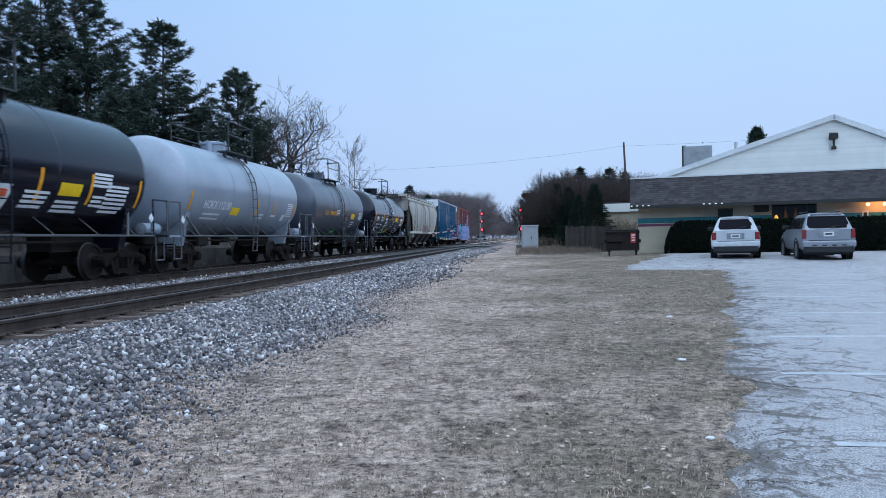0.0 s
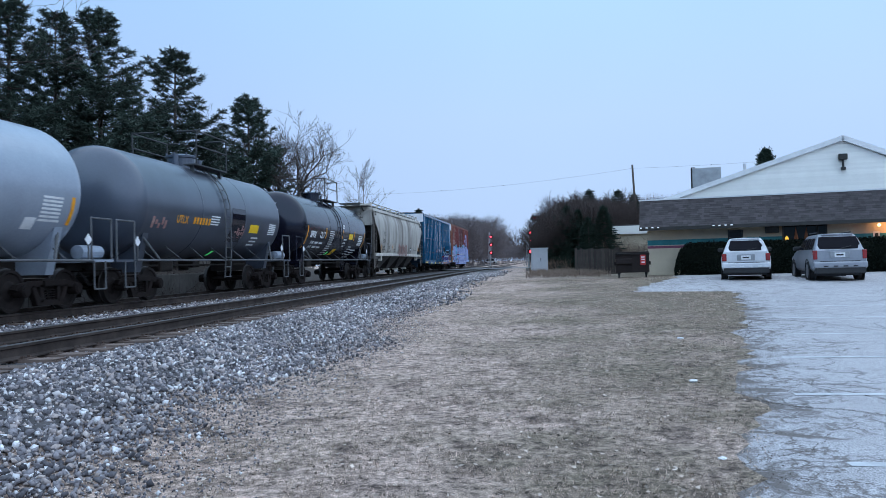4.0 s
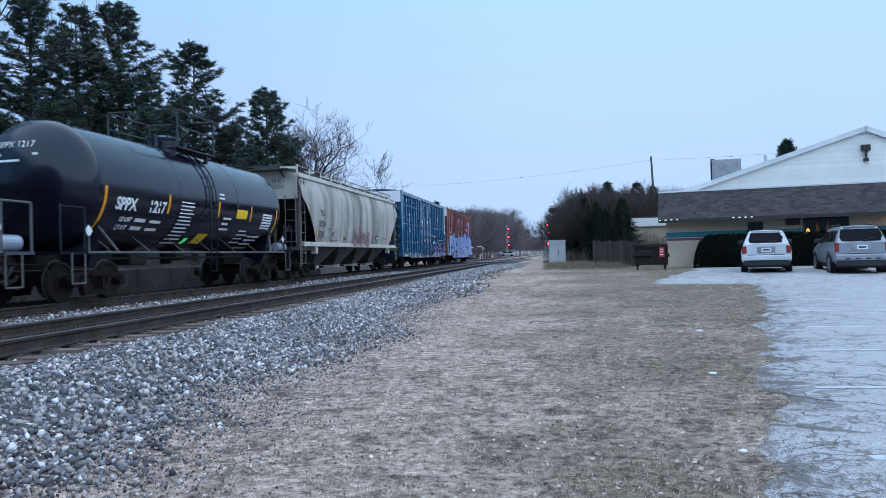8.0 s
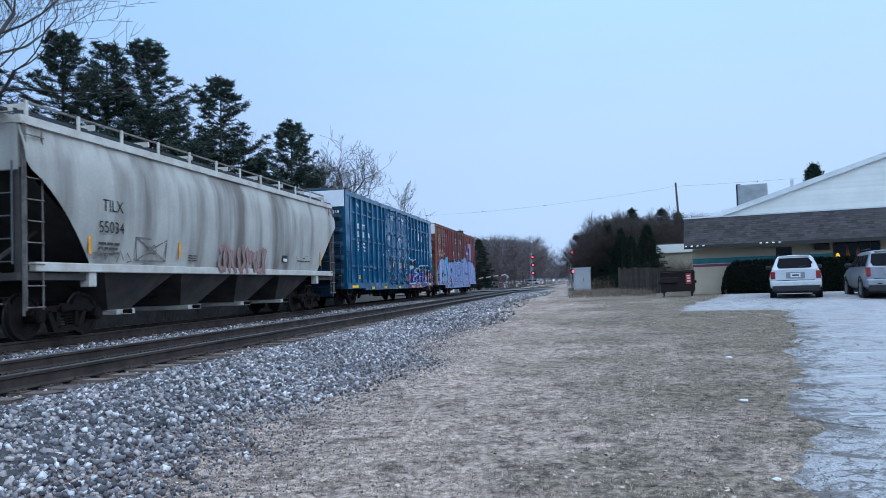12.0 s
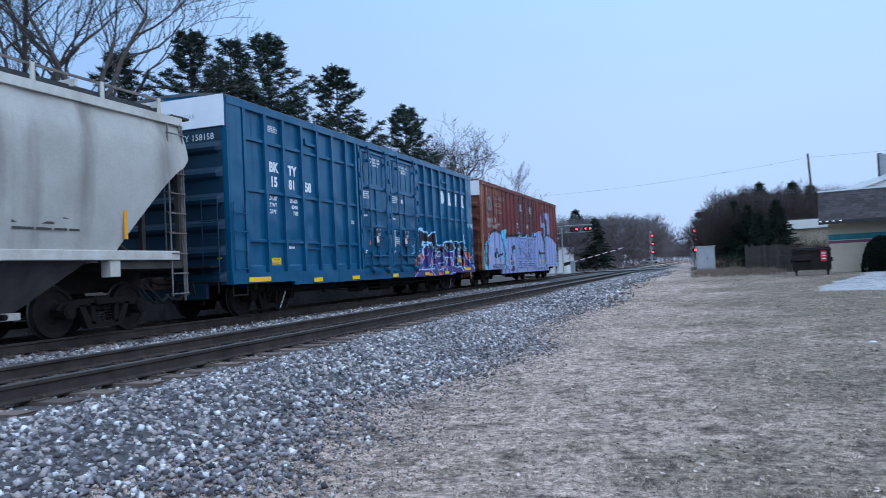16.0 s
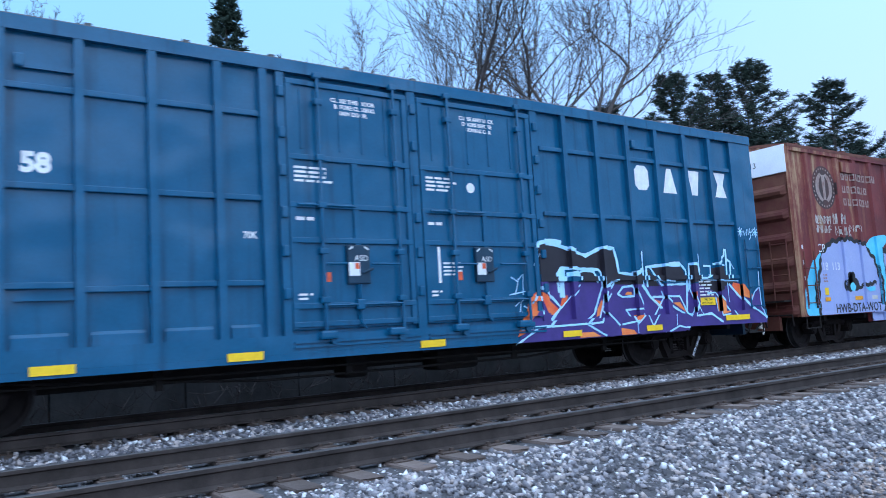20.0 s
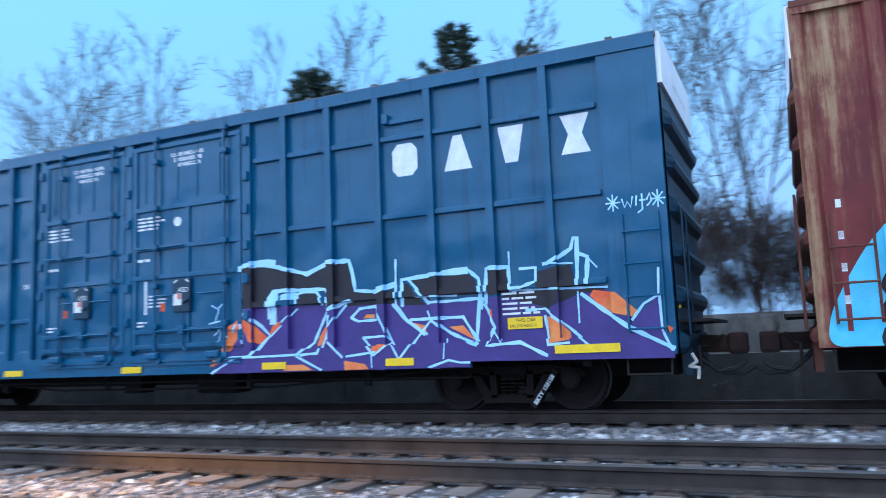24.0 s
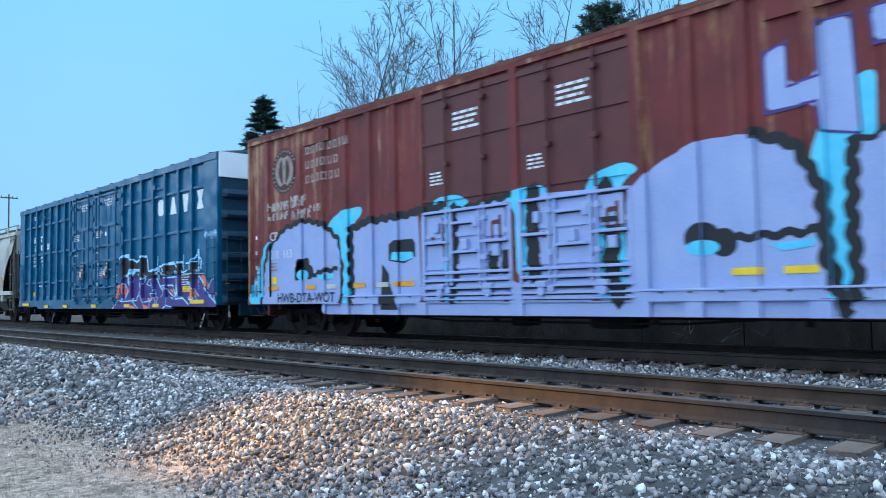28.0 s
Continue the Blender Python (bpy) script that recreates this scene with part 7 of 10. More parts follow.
# ends: upper wall, slope sheet, posts and platform
for y, s in ((HY(H_U1), 1), (HY(H_U0), -1)):
    bm = bx(-1.42, 1.42, y - s * 0.02, y - s * 0.10, HZ(3.90), HZ(4.86))
    part("end_wall", bm, M_HOP, hop)
    bm = bmesh.new()
    vs = [bm.verts.new(p) for p in ((-1.46, y - s * 0.10, HZ(3.95)), (1.46, y - s * 0.10, HZ(3.95)), (1.44, y - s * 2.9, HZ(2.1)), (-1.44, y - s * 2.9, HZ(2.1)))]
    bm.faces.new(vs)
    bmesh.ops.solidify(bm, geom=bm.faces[:], thickness=0.05)
    part("slope_sheet", bm, M_HOP_GRIME_SHADE, hop, "dark sloping end sheet")
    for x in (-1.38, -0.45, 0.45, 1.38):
        part("end_post", box(bmesh.new(), (x, y - s * 0.08, (HZ(1.9) + HZ(3.95)) / 2), (0.10, 0.10, HZ(3.95) - HZ(1.9))), M_HOP_GRIME_SHADE, hop)
    for x in (-0.45, 0.45):
        part("end_strut", rod(bmesh.new(), (x, y - s * 0.1, HZ(2.0)), (x, y - s * 1.7, HZ(2.9)), 0.05), M_HOP_GRIME_SHADE, hop)
    part("end_platform", bx(-1.45, 1.45, y + s * 0.05, y - s * 1.9, HZ(1.86), HZ(2.0)), M_HOP_GRIME_SHADE, hop)
    ladder("side_ladder", hop, 1.50, y - s * 0.30, HZ(1.35), HZ(4.7), 0.44, 0.40, "y", M_HOP_IRON, 0.015)
    ladder("end_ladder", hop, 1.15, y + s * 0.06, HZ(2.2), HZ(4.0), 0.42, 0.42, "x", M_PIPE, 0.016)
    bm = pipe(bmesh.new(), [(1.48, y - s * 0.08, HZ(1.2)), (1.48, y - s * 0.08, HZ(4.8))], 0.026)
    part("corner_post", bm, M_HOP_IRON, hop)
    bm = bx(1.30, 1.52, y - s * 1.9, y - s * 2.15, HZ(1.72), HZ(2.1), None, 0.02)
    part("jack_pad", bm, M_HOP_RIM, hop)
    bm = bmesh.new()
    box(bm, (0, y + s * 0.28, HZ(5.02)), (2.5, 0.55, 0.05))
    for x in (-0.9, 0.9):
        rod(bm, (x, y + s * 0.5, HZ(5.0)), (x, y, HZ(4.75)), 0.03)
    part("roof_step", bm, M_HOP_GRIME_SHADE, hop)
    coupler(hop, y, s)
    bogie(hop, y - s * 1.38 - s * 0.45)
part("centre_sill", bx(-0.28, 0.28, HY(H_U0), HY(H_U1), HZ(1.45), HZ(1.95)), M_FRAME, hop)
bm = bmesh.new()
for i in range(66):
    y = HY(H_U0) + 0.2 + i * 17.1 / 65
    box(bm, (0, y, HZ(5.26)), (1.3, 0.10, 0.03))
for x in (-0.62, 0.62):
    box(bm, (x, 0, HZ(5.25)), (0.05, 17.3, 0.06))
part("roofwalk", bm, M_MESH, hop, "steel roof walkway grating")
for i in range(9):
    y = HY(H_U0) + 0.4 + i * 16.7 / 8
    part("walk_bracket", bx(0.60, 1.27, y - 0.03, y + 0.03, HZ(5.10), HZ(5.22)), M_HOP_RIM, hop)
part("walk_rail", bx(1.25, 1.29, HY(H_U0) + 0.3, HY(H_U1) - 0.3, HZ(5.235), HZ(5.275)), M_HOP_IRON, hop, "thin rail along the roof walkway")
part("walk_edge", bx(1.10, 1.13, HY(H_U0) + 0.3, HY(H_U1) - 0.3, HZ(5.02), HZ(5.13)), M_MESH, hop, "dark grating edge along the roof")
for i in range(12):
    y = HY(H_U0) + 0.4 + i * 16.7 / 11
    part("rail_post", bx(1.28, 1.32, y - 0.035, y + 0.035, HZ(4.90), HZ(5.28)), M_HOP_RIM, hop, "pale upright bracket")
for i in range(4):
    y = HY(-33.2) + i * 3.2
    bm = lathe(bmesh.new(), [(HZ(5.05), 0.35), (HZ(5.17), 0.35), (HZ(5.19), 0.30)], "z", 18, (0, y, 0))
    part("hatch", bm, M_HOP, hop)
HS = lambda z: hop_x(HZ(z)) + 0.022
for lines in (((-33.35, 3.02), (-32.85, 3.02), (-32.85, 3.30), (-33.35, 3.30), (-33.35, 3.02)), ((-33.22, 3.10), (-33.0, 3.10), (-33.0, 3.22), (-33.22, 3.22)),
              ((-33.75, 2.30), (-32.55, 2.30), (-32.45, 2.82), (-33.75, 2.82), (-33.75, 2.30)), ((-33.75, 2.30), (-33.1, 2.58), (-32.45, 2.82)), ((-33.75, 2.82), (-33.1, 2.58), (-32.55, 2.30)), ((-33.3, 2.5), (-32.9, 2.55), (-33.0, 2.68), (-33.3, 2.5)),
              ((-35.3, 2.42), (-34.6, 2.46)), ((-35.25, 2.30), (-35.05, 2.52), (-34.9, 2.28), (-34.75, 2.5)), ((-34.5, 2.25), (-34.35, 2.5), (-34.25, 2.3)), ((-34.1, 2.45), (-33.95, 2.28), (-34.12, 2.25))):
    paint("graffiti_tag", stroke([(HY(u), HZ(z)) for u, z in lines], 0.045, 0.3, 4), M_HOP_IRON, hop, HS(2.6) + 0.004, None, 0.004, "faint grey line drawing")
letters("reporting_mark", "TILX", 0.36, (HS(3.4), HY(-35.05), HZ(3.32)), M_BLACKP, hop)
letters("reporting_mark", "55034", 0.36, (HS(3.0), HY(-35.15), HZ(2.86)), M_BLACKP, hop)
letters("reporting_mark", "TILX", 0.2, (0.35, HY(H_U0) - 0.0 + 0.012, HZ(4.52)), M_BLACKP, hop, END_S)
letters("reporting_mark", "55034", 0.2, (0.35, HY(H_U0) + 0.012, HZ(4.30)), M_BLACKP, hop, END_S)
bars("stencil", HS(2.6), HY(-35.1), HY(-34.3), HZ(2.66), 3, 0.10, 0.05, M_HOP_GRIME_SHADE, hop, 0.3, 3)
bars("stencil", HS(2.5), HY(-31.4), HY(-30.9), HZ(2.50), 3, 0.06, 0.03, M_HOP_GRIME_SHADE, hop, 0.3, 3)
bars("stencil", HS(2.5), HY(-23.9), HY(-22.4), HZ(2.75), 3, 0.10, 0.04, M_HOP_GRIME_SHADE, hop, 0.5, 4)
part("stencil", bx(HS(2.6), HS(2.6) + 0.004, HY(-25.2), HY(-24.8), HZ(2.45), HZ(2.68)), M_BLACKP, hop, "black and white panel")
part("stencil", bx(HS(2.6) + 0.005, HS(2.6) + 0.008, HY(-25.16), HY(-24.84), HZ(2.48), HZ(2.58)), M_WHITE, hop)
for u, z0 in ((-35.45, 2.4), (-21.55, 2.4), (-31.9, 2.4)):
    part("reflector", bx(HS(z0 + 0.25), HS(z0 + 0.25) + 0.004, HY(u), HY(u) + 0.09, HZ(z0), HZ(z0 + (0.9 if u < -35 or u > -22 else 0.4))), M_ORANGE, hop, "yellow-orange upright reflector")
scr = []
for u, glyph in ((-29.7, ((0.0, 0.55), (0.30, 0.8), (0.22, 0.1), (0.0, 0.0), (-0.1, 0.25))), (-29.2, ((0.05, 0.0), (0.08, 0.85), (0.38, 0.72), (0.12, 0.45), (0.42, 0.0))),
                 (-28.6, ((0.2, 0.0), (0.0, 0.3), (0.1, 0.8), (0.36, 0.75), (0.42, 0.3), (0.2, 0.0))), (-28.0, ((0.0, 0.0), (0.06, 0.85), (0.25, 0.3), (0.44, 0.85), (0.5, 0.05))),
                 (-27.35, ((0.4, 0.1), (0.05, 0.0), (0.08, 0.75), (0.42, 0.8))), (-26.85, ((0.0, 0.85), (0.08, 0.0), (0.02, 0.4), (0.36, 0.8)))):
    pts = [(HY(u + a), HZ(2.12 + b)) for a, b in glyph]
    scr += stroke(scallop(pts, 0.5, 0.03), 0.07, 0.3, int(-u * 3))
    paint("graffiti_tag", stroke(scallop([(a + 0.04, b - 0.03) for a, b in pts], 0.5, 0.03), 0.17, 0.2, int(-u * 5)), M_MAROON, hop, HS(2.6) - 0.002, None, 0.004, "maroon graffiti letter")
paint("graffiti_tag", scr, M_PINK, hop, HS(2.6) + 0.003, None, 0.004, "faded pink graffiti scrawl")


# ---- tank cars ----
def tank_car(label, mid, half, paint_mat, frame_mat, deck="cage"):
    car, TY, TZ = new_car("tank_car", mid - half - 1.55, mid + half + 1.55, label)
    zc, r = 2.63, 1.49
    prof = []
    for i in range(9):
        a = math.pi / 2 * i / 8
        prof.append((-half - 0.72 * math.cos(a), max(0.001, r * math.sin(a))))
    prof += [(-half + 0.05, r), (-half * 0.34 - 0.01, r), (-half * 0.34, r), (-half * 0.34, r + 0.005), (-half * 0.34 + 0.05, r + 0.005), (-half * 0.34 + 0.05, r), (-half * 0.34 + 0.06, r), (half * 0.34 - 0.01, r), (half * 0.34, r), (half * 0.34, r + 0.005), (half * 0.34 + 0.05, r + 0.005), (half * 0.34 + 0.05, r), (half * 0.34 + 0.06, r), (half - 0.05, r)]
    for i in range(9):
        a = math.pi / 2 * (8 - i) / 8
        prof.append((half + 0.72 * math.cos(a), max(0.001, r * math.sin(a))))
    bm = lathe(bmesh.new(), prof, "y", 72, (0, 0, zc))
    part("tank", bm, paint_mat, car, "", True)
    # saddles and stub sills
    for s in (-1, 1):
        y = s * (half - 0.35)
        bm = bmesh.new()
        prism(bm, [(-1.0, 0.78), (1.0, 0.78), (1.25, 1.85), (1.1, 1.75), (-1.1, 1.75), (-1.25, 1.85)], y - 0.14, y + 0.14)
        part("saddle", bm, frame_mat, car)
        part("stub_sill", bx(-0.32, 0.32, s * (half - 2.2), s * (half + 1.5), 0.72, 1.12), M_FRAME, car)
        part("end_deck", bx(-1.45, 1.45, s * (half + 0.62), s * (half + 1.42), 1.04, 1.10), frame_mat, car, "end platform grating")
        rail_mat = M_PIPE if frame_mat is not M_TANK_B else frame_mat
        for x in (-1.43, 1.43):
            bm = pipe(bmesh.new(), [(x, s * (half + 0.55), 1.08), (x, s * (half + 0.55), 2.05), (x, s * (half + 1.36), 2.05), (x, s * (half + 1.36), 1.08)], 0.024)
            part("end_rail", bm, rail_mat, car, "bent pipe handrail")
        part("end_rail", pipe(bmesh.new(), [(-1.43, s * (half + 1.36), 2.05), (-0.5, s * (half + 1.36), 2.05), (-0.5, s * (half + 1.36), 1.08)], 0.024), rail_mat, car, "bent pipe handrail")
        bm = pipe(bmesh.new(), [(1.46, s * (half + 0.6), 1.06), (1.46, s * (half + 0.6), 0.42), (1.46, s * (half + 1.05), 0.42), (1.46, s * (half + 1.05), 1.06)], 0.02)
        part("stirrup_step", bm, M_PIPE, car)
        bm = rod(bmesh.new(), (1.1, s * (half - 0.15), 1.9), (1.42, s * (half - 0.75), 1.08), 0.035)
        part("diagonal_brace", bm, M_PIPE, car)
        bm = bmesh.new()
        m = Matrix.Translation((1.44, s * (half + 0.42), 1.55)) @ Matrix.Rotation(math.pi / 4, 4, "X")
        bmesh.ops.create_cube(bm, size=1, matrix=m @ Matrix.Diagonal((0.012, 0.19, 0.19, 1)))
        part("placard", bm, M_WHITE, car, "white diamond hazard placard")
        bm = rod(bmesh.new(), (1.44, s * (half + 0.42), 1.1), (1.44, s * (half + 0.42), 1.45), 0.02)
        part("placard_post", bm, M_PIPE, car)
        coupler(car, s * (half + 1.55), s)
        bogie(car, s * (half - 0.40))
        bm = bmesh.new()
        lathe(bm, [(-0.45, 0.02), (-0.42, 0.16), (0.42, 0.16), (0.45, 0.02)], "y", 16, (1.05, s * (half + 1.0), 1.28))
        part("brake_reservoir", bm, M_TANK_L, car, "grey air reservoir") if s > 0 else bm.free()
    bm = pipe(bmesh.new(), [(1.47, -half - 0.5, 1.08), (1.47, half + 0.5, 1.08)], 0.028)
    for k in range(7):
        y = -half + 0.4 + k * (2 * half - 0.8) / 6
        rod(bm, (1.47, y, 1.08), (0.95, y, 1.50), 0.014, 6)
    part("side_rail", bm, M_PIPE, car, "long pipe handrail")
    bm = bmesh.new()
    pipe(bm, [(0.5, -half * 0.8, 0.95), (0.5, half * 0.8, 0.95)], 0.03)
    box(bm, (0.2, 0.0, 1.02), (0.5, 0.5, 0.30), None, 0.05)
    rod(bm, (0, 0, 0.78), (0, 0, 1.2), 0.16, 12)
    box(bm, (0.3, -half * 0.45, 0.95), (0.6, 0.8, 0.36), None, 0.08)
    part("bottom_outlet", bm, M_FRAME, car, "outlet valve and brake pipes")
    # manway and its platform on top
    bm = lathe(bmesh.new(), [(zc + r - 0.1, 0.44), (zc + r + 0.28, 0.44), (zc + r + 0.30, 0.50), (zc + r + 0.36, 0.50), (zc + r + 0.42, 0.30), (zc + r + 0.43, 0.0)], "z", 24)
    for k in range(8):
        a = k * math.pi / 4
        rod(bm, (0.47 * math.cos(a), 0.47 * math.sin(a), zc + r + 0.3), (0.47 * math.cos(a), 0.47 * math.sin(a), zc + r + 0.44), 0.03, 6)
    part("manway", bm, paint_mat, car, "round manway dome")
    top = zc + r
    for x in (-0.85, 0.85):
        bm = box(bmesh.new(), (x, 0, top - 0.06), (0.42, 2.3, 0.04))
        for y in (-1.0, 1.0):
            box(bm, (x, y, top - 0.22), (0.10, 0.10, 0.36))
        part("platform", bm, M_MESH, car, "grated platform beside the manway")
    for x in (-1.05, 1.05):
        bm = bmesh.new()
        for y in (-1.12, 1.12):
            rod(bm, (x, y, top - 0.05), (x, y, top + 0.98), 0.028)
            rod(bm, (x, y, top + 0.98), (x / 3, y, top + 0.98), 0.025)
        for z in (0.52, 0.98):
            rod(bm, (x, -1.12, top + z), (x, 1.12, top + z), 0.025)
        part("railing", bm, M_MESH, car, "pipe railing on the platform")
    for y in (-0.9, 0.75):
        bm = rod(bmesh.new(), (0.25, y, top - 0.05), (0.25, y, top + 0.32), 0.09, 12)
        part("valve", bm, paint_mat, car)
    # curved ladder up the side
    bm = bmesh.new()
    for dy in (-0.21, 0.21):
        pts = []
        for k in range(9):
            a = math.radians(-28 + k * 12.5)
            pts.append((1.10 + (r + 0.06) * math.cos(a) - 1.10 if a > 0 else r + 0.07, dy, zc + (r + 0.07) * math.sin(a)))
        pipe(bm, [(1.50, dy, 0.52), (1.55, dy, 1.2)] + pts, 0.02)
    for k in range(12):
        z = 0.55 + k * 0.31
        a = math.asin(max(-0.99, min(0.99, (z - zc) / (r + 0.07))))
        x = (r + 0.07) * math.cos(a) if z > zc else 1.53
        rod(bm, (x, -0.21, z), (x, 0.21, z), 0.016, 6)
    part("side_ladder", bm, M_PIPE if frame_mat is not M_TANK_B else frame_mat, car, "steel ladder curved round the tank")
    return car, TY


def on_tank(u_mid, u, z, lift=0.006):
    dz = z - RAIL_Z - 2.63
    return math.sqrt(max(0.05, 1.49 ** 2 - dz * dz)) + lift


def tank_patch(name, car, TY, u0, u1, z0, z1, material, label="", n=4):
    """A patch of paint bent round the tank."""
    bm = bmesh.new()
    prev = None
    for i in range(n + 1):
        z = z0 + (z1 - z0) * i / n
        x = on_tank(0, 0, z)
        row = [bm.verts.new((x, TY(u), z - RAIL_Z)) for u in (u0, u1)]
        if prev:
            bm.faces.new((prev[0], prev[1], row[1], row[0]))
        prev = row
    return part(name, bm, material, car, label)


def tank_bars(car, TY, u0, u1, z, rows, pitch, h, seed, material=None, ragged=0.3):
    rnd = random.Random(seed)
    for i in range(rows):
        zz = z - i * pitch
        tank_patch("stencil", car, TY, u0, u1 - (u1 - u0) * ragged * rnd.random(), zz - h, zz, material or M_WHITE, "", 1)


def bend_text(ob):
    for v in ob.data.vertices:
        v.co.x = on_tank(0, 0, v.co.z + RAIL_Z, 0.007)


spx, SY = tank_car("glossy black tank car with white stencils and yellow marks", -44.85, 5.45, M_TANK_B, M_TANK_B)
bend_text(letters("reporting_mark", "SPPX", 0.40, (0, SY(-49.65), 2.80 - RAIL_Z), M_WHITE, spx, SIDE, 1, 0.014))
bend_text(letters("reporting_mark", "1217", 0.40, (0, SY(-48.2), 2.80 - RAIL_Z), M_WHITE, spx, SIDE, 1, 0.014))
for k, word in enumerate(("LD LMT", "LT WT")):
    bend_text(letters("stencil", word, 0.15, (0, SY(-49.3), 2.53 - 0.19 * k - RAIL_Z), M_WHITE, spx, SIDE, 1, 0.004))
tank_bars(spx, SY, -48.65, -48.15, 2.62, 2, 0.19, 0.085, 3, None, 0.1)
tank_bars(spx, SY, -47.95, -47.4, 2.60, 2, 0.19, 0.07, 5, None, 0.1)
tank_bars(spx, SY, -46.6, -45.8, 3.16, 12, 0.098, 0.036, 7)
tank_bars(spx, SY, -43.9, -43.3, 2.85, 3, 0.16, 0.06, 8)
tank_bars(spx, SY, -44.3, -43.9, 3.55, 2, 0.12, 0.05, 9)
tank_bars(spx, SY, -40.9, -40.0, 3.10, 6, 0.09, 0.06, 10, None, 0.1)
tank_bars(spx, SY, -41.5, -40.3, 2.35, 4, 0.12, 0.05, 11)
tank_bars(spx, SY, -42.4, -41.6, 2.5, 4, 0.12, 0.04, 15)
tank_patch("sign", spx, SY, -43.0, -42.2, 2.86, 3.14, M_YELLOW, "yellow notice panel")
tank_patch("sign", spx, SY, -45.0, -44.4, 2.06, 2.34, M_YELLOW, "yellow notice panel")
for u in (-50.15, -47.3, -44.35, -41.95, -39.7):
    tank_patch("reflector", spx, SY, u, u + 0.10, 2.80 if -50 < u < -40 else 2.3, 3.3, M_ORANGE, "yellow-orange upright stripe", 6)
# the tag is no lamp; a weak emission brightens its green
tank_patch("reflector", spx, SY, -45.55, -45.35, 2.05, 2.2, glow("self_lit_green_tag", (0.1, 0.8, 0.2), 0.35), "green tag with an added glow")
def bend_end(ob, half):
    """Lays flat marks on the domed end of a tank."""
    for v in ob.data.vertices:
        q = (v.co.x ** 2 + (v.co.z - 2.63) ** 2) / 1.49 ** 2
        v.co.y = -half - 0.72 * math.sqrt(max(0.0, 1 - q)) - 0.02


bend_end(letters("reporting_mark", "SPPX 1217", 0.21, (-0.62, 0, 3.42), M_WHITE, spx, END_S), 5.45)
for k in range(2):
    bend_end(part("stencil", bx(-0.62, 0.42 - 0.4 * k, 0, 0.001, 3.24 - 0.14 * k, 3.29 - 0.14 * k), M_WHITE, spx), 5.45)

dgt, DY = tank_car("matt dark grey tank car with orange lettering", -58.85, 4.95, M_TANK_G, M_TANK_G)
bend_text(letters("reporting_mark", "UTLX", 0.31, (0, DY(-62.10), 2.84 - RAIL_Z), M_ORANGE, dgt, SIDE, 0.9, 0.004))
for i in range(6):
    u = -61.05 + i * 0.20
    tank_patch("stencil", dgt, DY, u, u + 0.12, 2.85, 3.05, M_ORANGE, "faded orange lettering bar", 2)
tank_bars(dgt, DY, -59.9, -59.2, 3.15, 4, 0.08, 0.04, 3)
tank_patch("sign", dgt, DY, -56.7, -55.9, 2.74, 3.02, M_YELLOW, "yellow notice panel")
tank_bars(dgt, DY, -54.9, -54.2, 3.12, 6, 0.07, 0.045, 4, None, 0.1)
tank_bars(dgt, DY, -56.3, -55.5, 2.6, 3, 0.12, 0.05, 5)
tank_patch("patch", dgt, DY, -58.3, -57.2, 2.4, 3.5, M_TANK_B, "dark repainted square", 6)
for i in range(5):
    tank_patch("graffiti_tag", dgt, DY, -57.9 + 0.17 * i, -57.78 + 0.17 * i, 2.55 + 0.1 * (i % 2), 2.95 - 0.08 * (i % 3), M_PINK, "pink scrawl", 2)
    tank_patch("graffiti_tag", dgt, DY, -63.4 + 0.17 * i, -63.28 + 0.17 * i, 2.65 + 0.1 * (i % 2), 2.95 - 0.08 * (i % 3), M_PINK, "pink scrawl", 2)
# same self-lit green, its brightness added by emission
tank_patch("reflector", dgt, DY, -58.55, -58.4, 1.95, 2.1, bpy.data.materials["self_lit_green_tag"], "green tag with an added glow")


lgt, LY = tank_car("pale grey tank car with white and yellow marks", -71.9, 5.15, M_TANK_L, M_TANK_L)
bend_text(letters("reporting_mark", "HOKX 112180", 0.36, (0, LY(-75.85), 2.66 - RAIL_Z), M_WHITE, lgt, SIDE, 0.95, 0.006))
tank_bars(lgt, LY, -75.7, -74.3, 2.52, 2, 0.14, 0.06, 4)
tank_patch("sign", lgt, LY, -73.6, -72.9, 2.50, 2.76, M_YELLOW, "yellow notice panel")
tank_bars(lgt, LY, -67.9, -67.2, 3.12, 7, 0.08, 0.045, 5, None, 0.1)
tank_patch("sign", lgt, LY, -68.3, -67.95, 2.42, 2.66, M_WHITE, "white notice panel")
for u in (-71.3, -69.5, -76.9, -66.95):
    tank_patch("reflector", lgt, LY, u, u + 0.12, 2.55, 3.15, M_ORANGE, "orange upright stripe", 4)
tank_bars(lgt, LY, -70.9, -70.3, 2.62, 2, 0.12, 0.06, 6)
tank_bars(lgt, LY, -69.6, -69.0, 2.62, 1, 0.12, 0.08, 7)

bkt, KY = tank_car("black tank car with dense white stencils and yellow panels", -85.2, 5.45, M_TANK_B, M_TANK_B)
tank_bars(bkt, KY, -82.0, -81.2, 3.25, 4, 0.09, 0.06, 3, None, 0.1)
tank_bars(bkt, KY, -81.4, -80.4, 3.0, 7, 0.10, 0.06, 4, None, 0.15)
tank_patch("sign", bkt, KY, -83.2, -82.4, 2.66, 2.94, M_YELLOW, "yellow notice panel")
tank_bars(bkt, KY, -84.3, -83.3, 2.72, 4, 0.10, 0.06, 5)
tank_bars(bkt, KY, -83.2, -82.1, 2.56, 3, 0.10, 0.06, 6)
tank_bars(bkt, KY, -81.9, -81.3, 2.72, 3, 0.10, 0.06, 8)
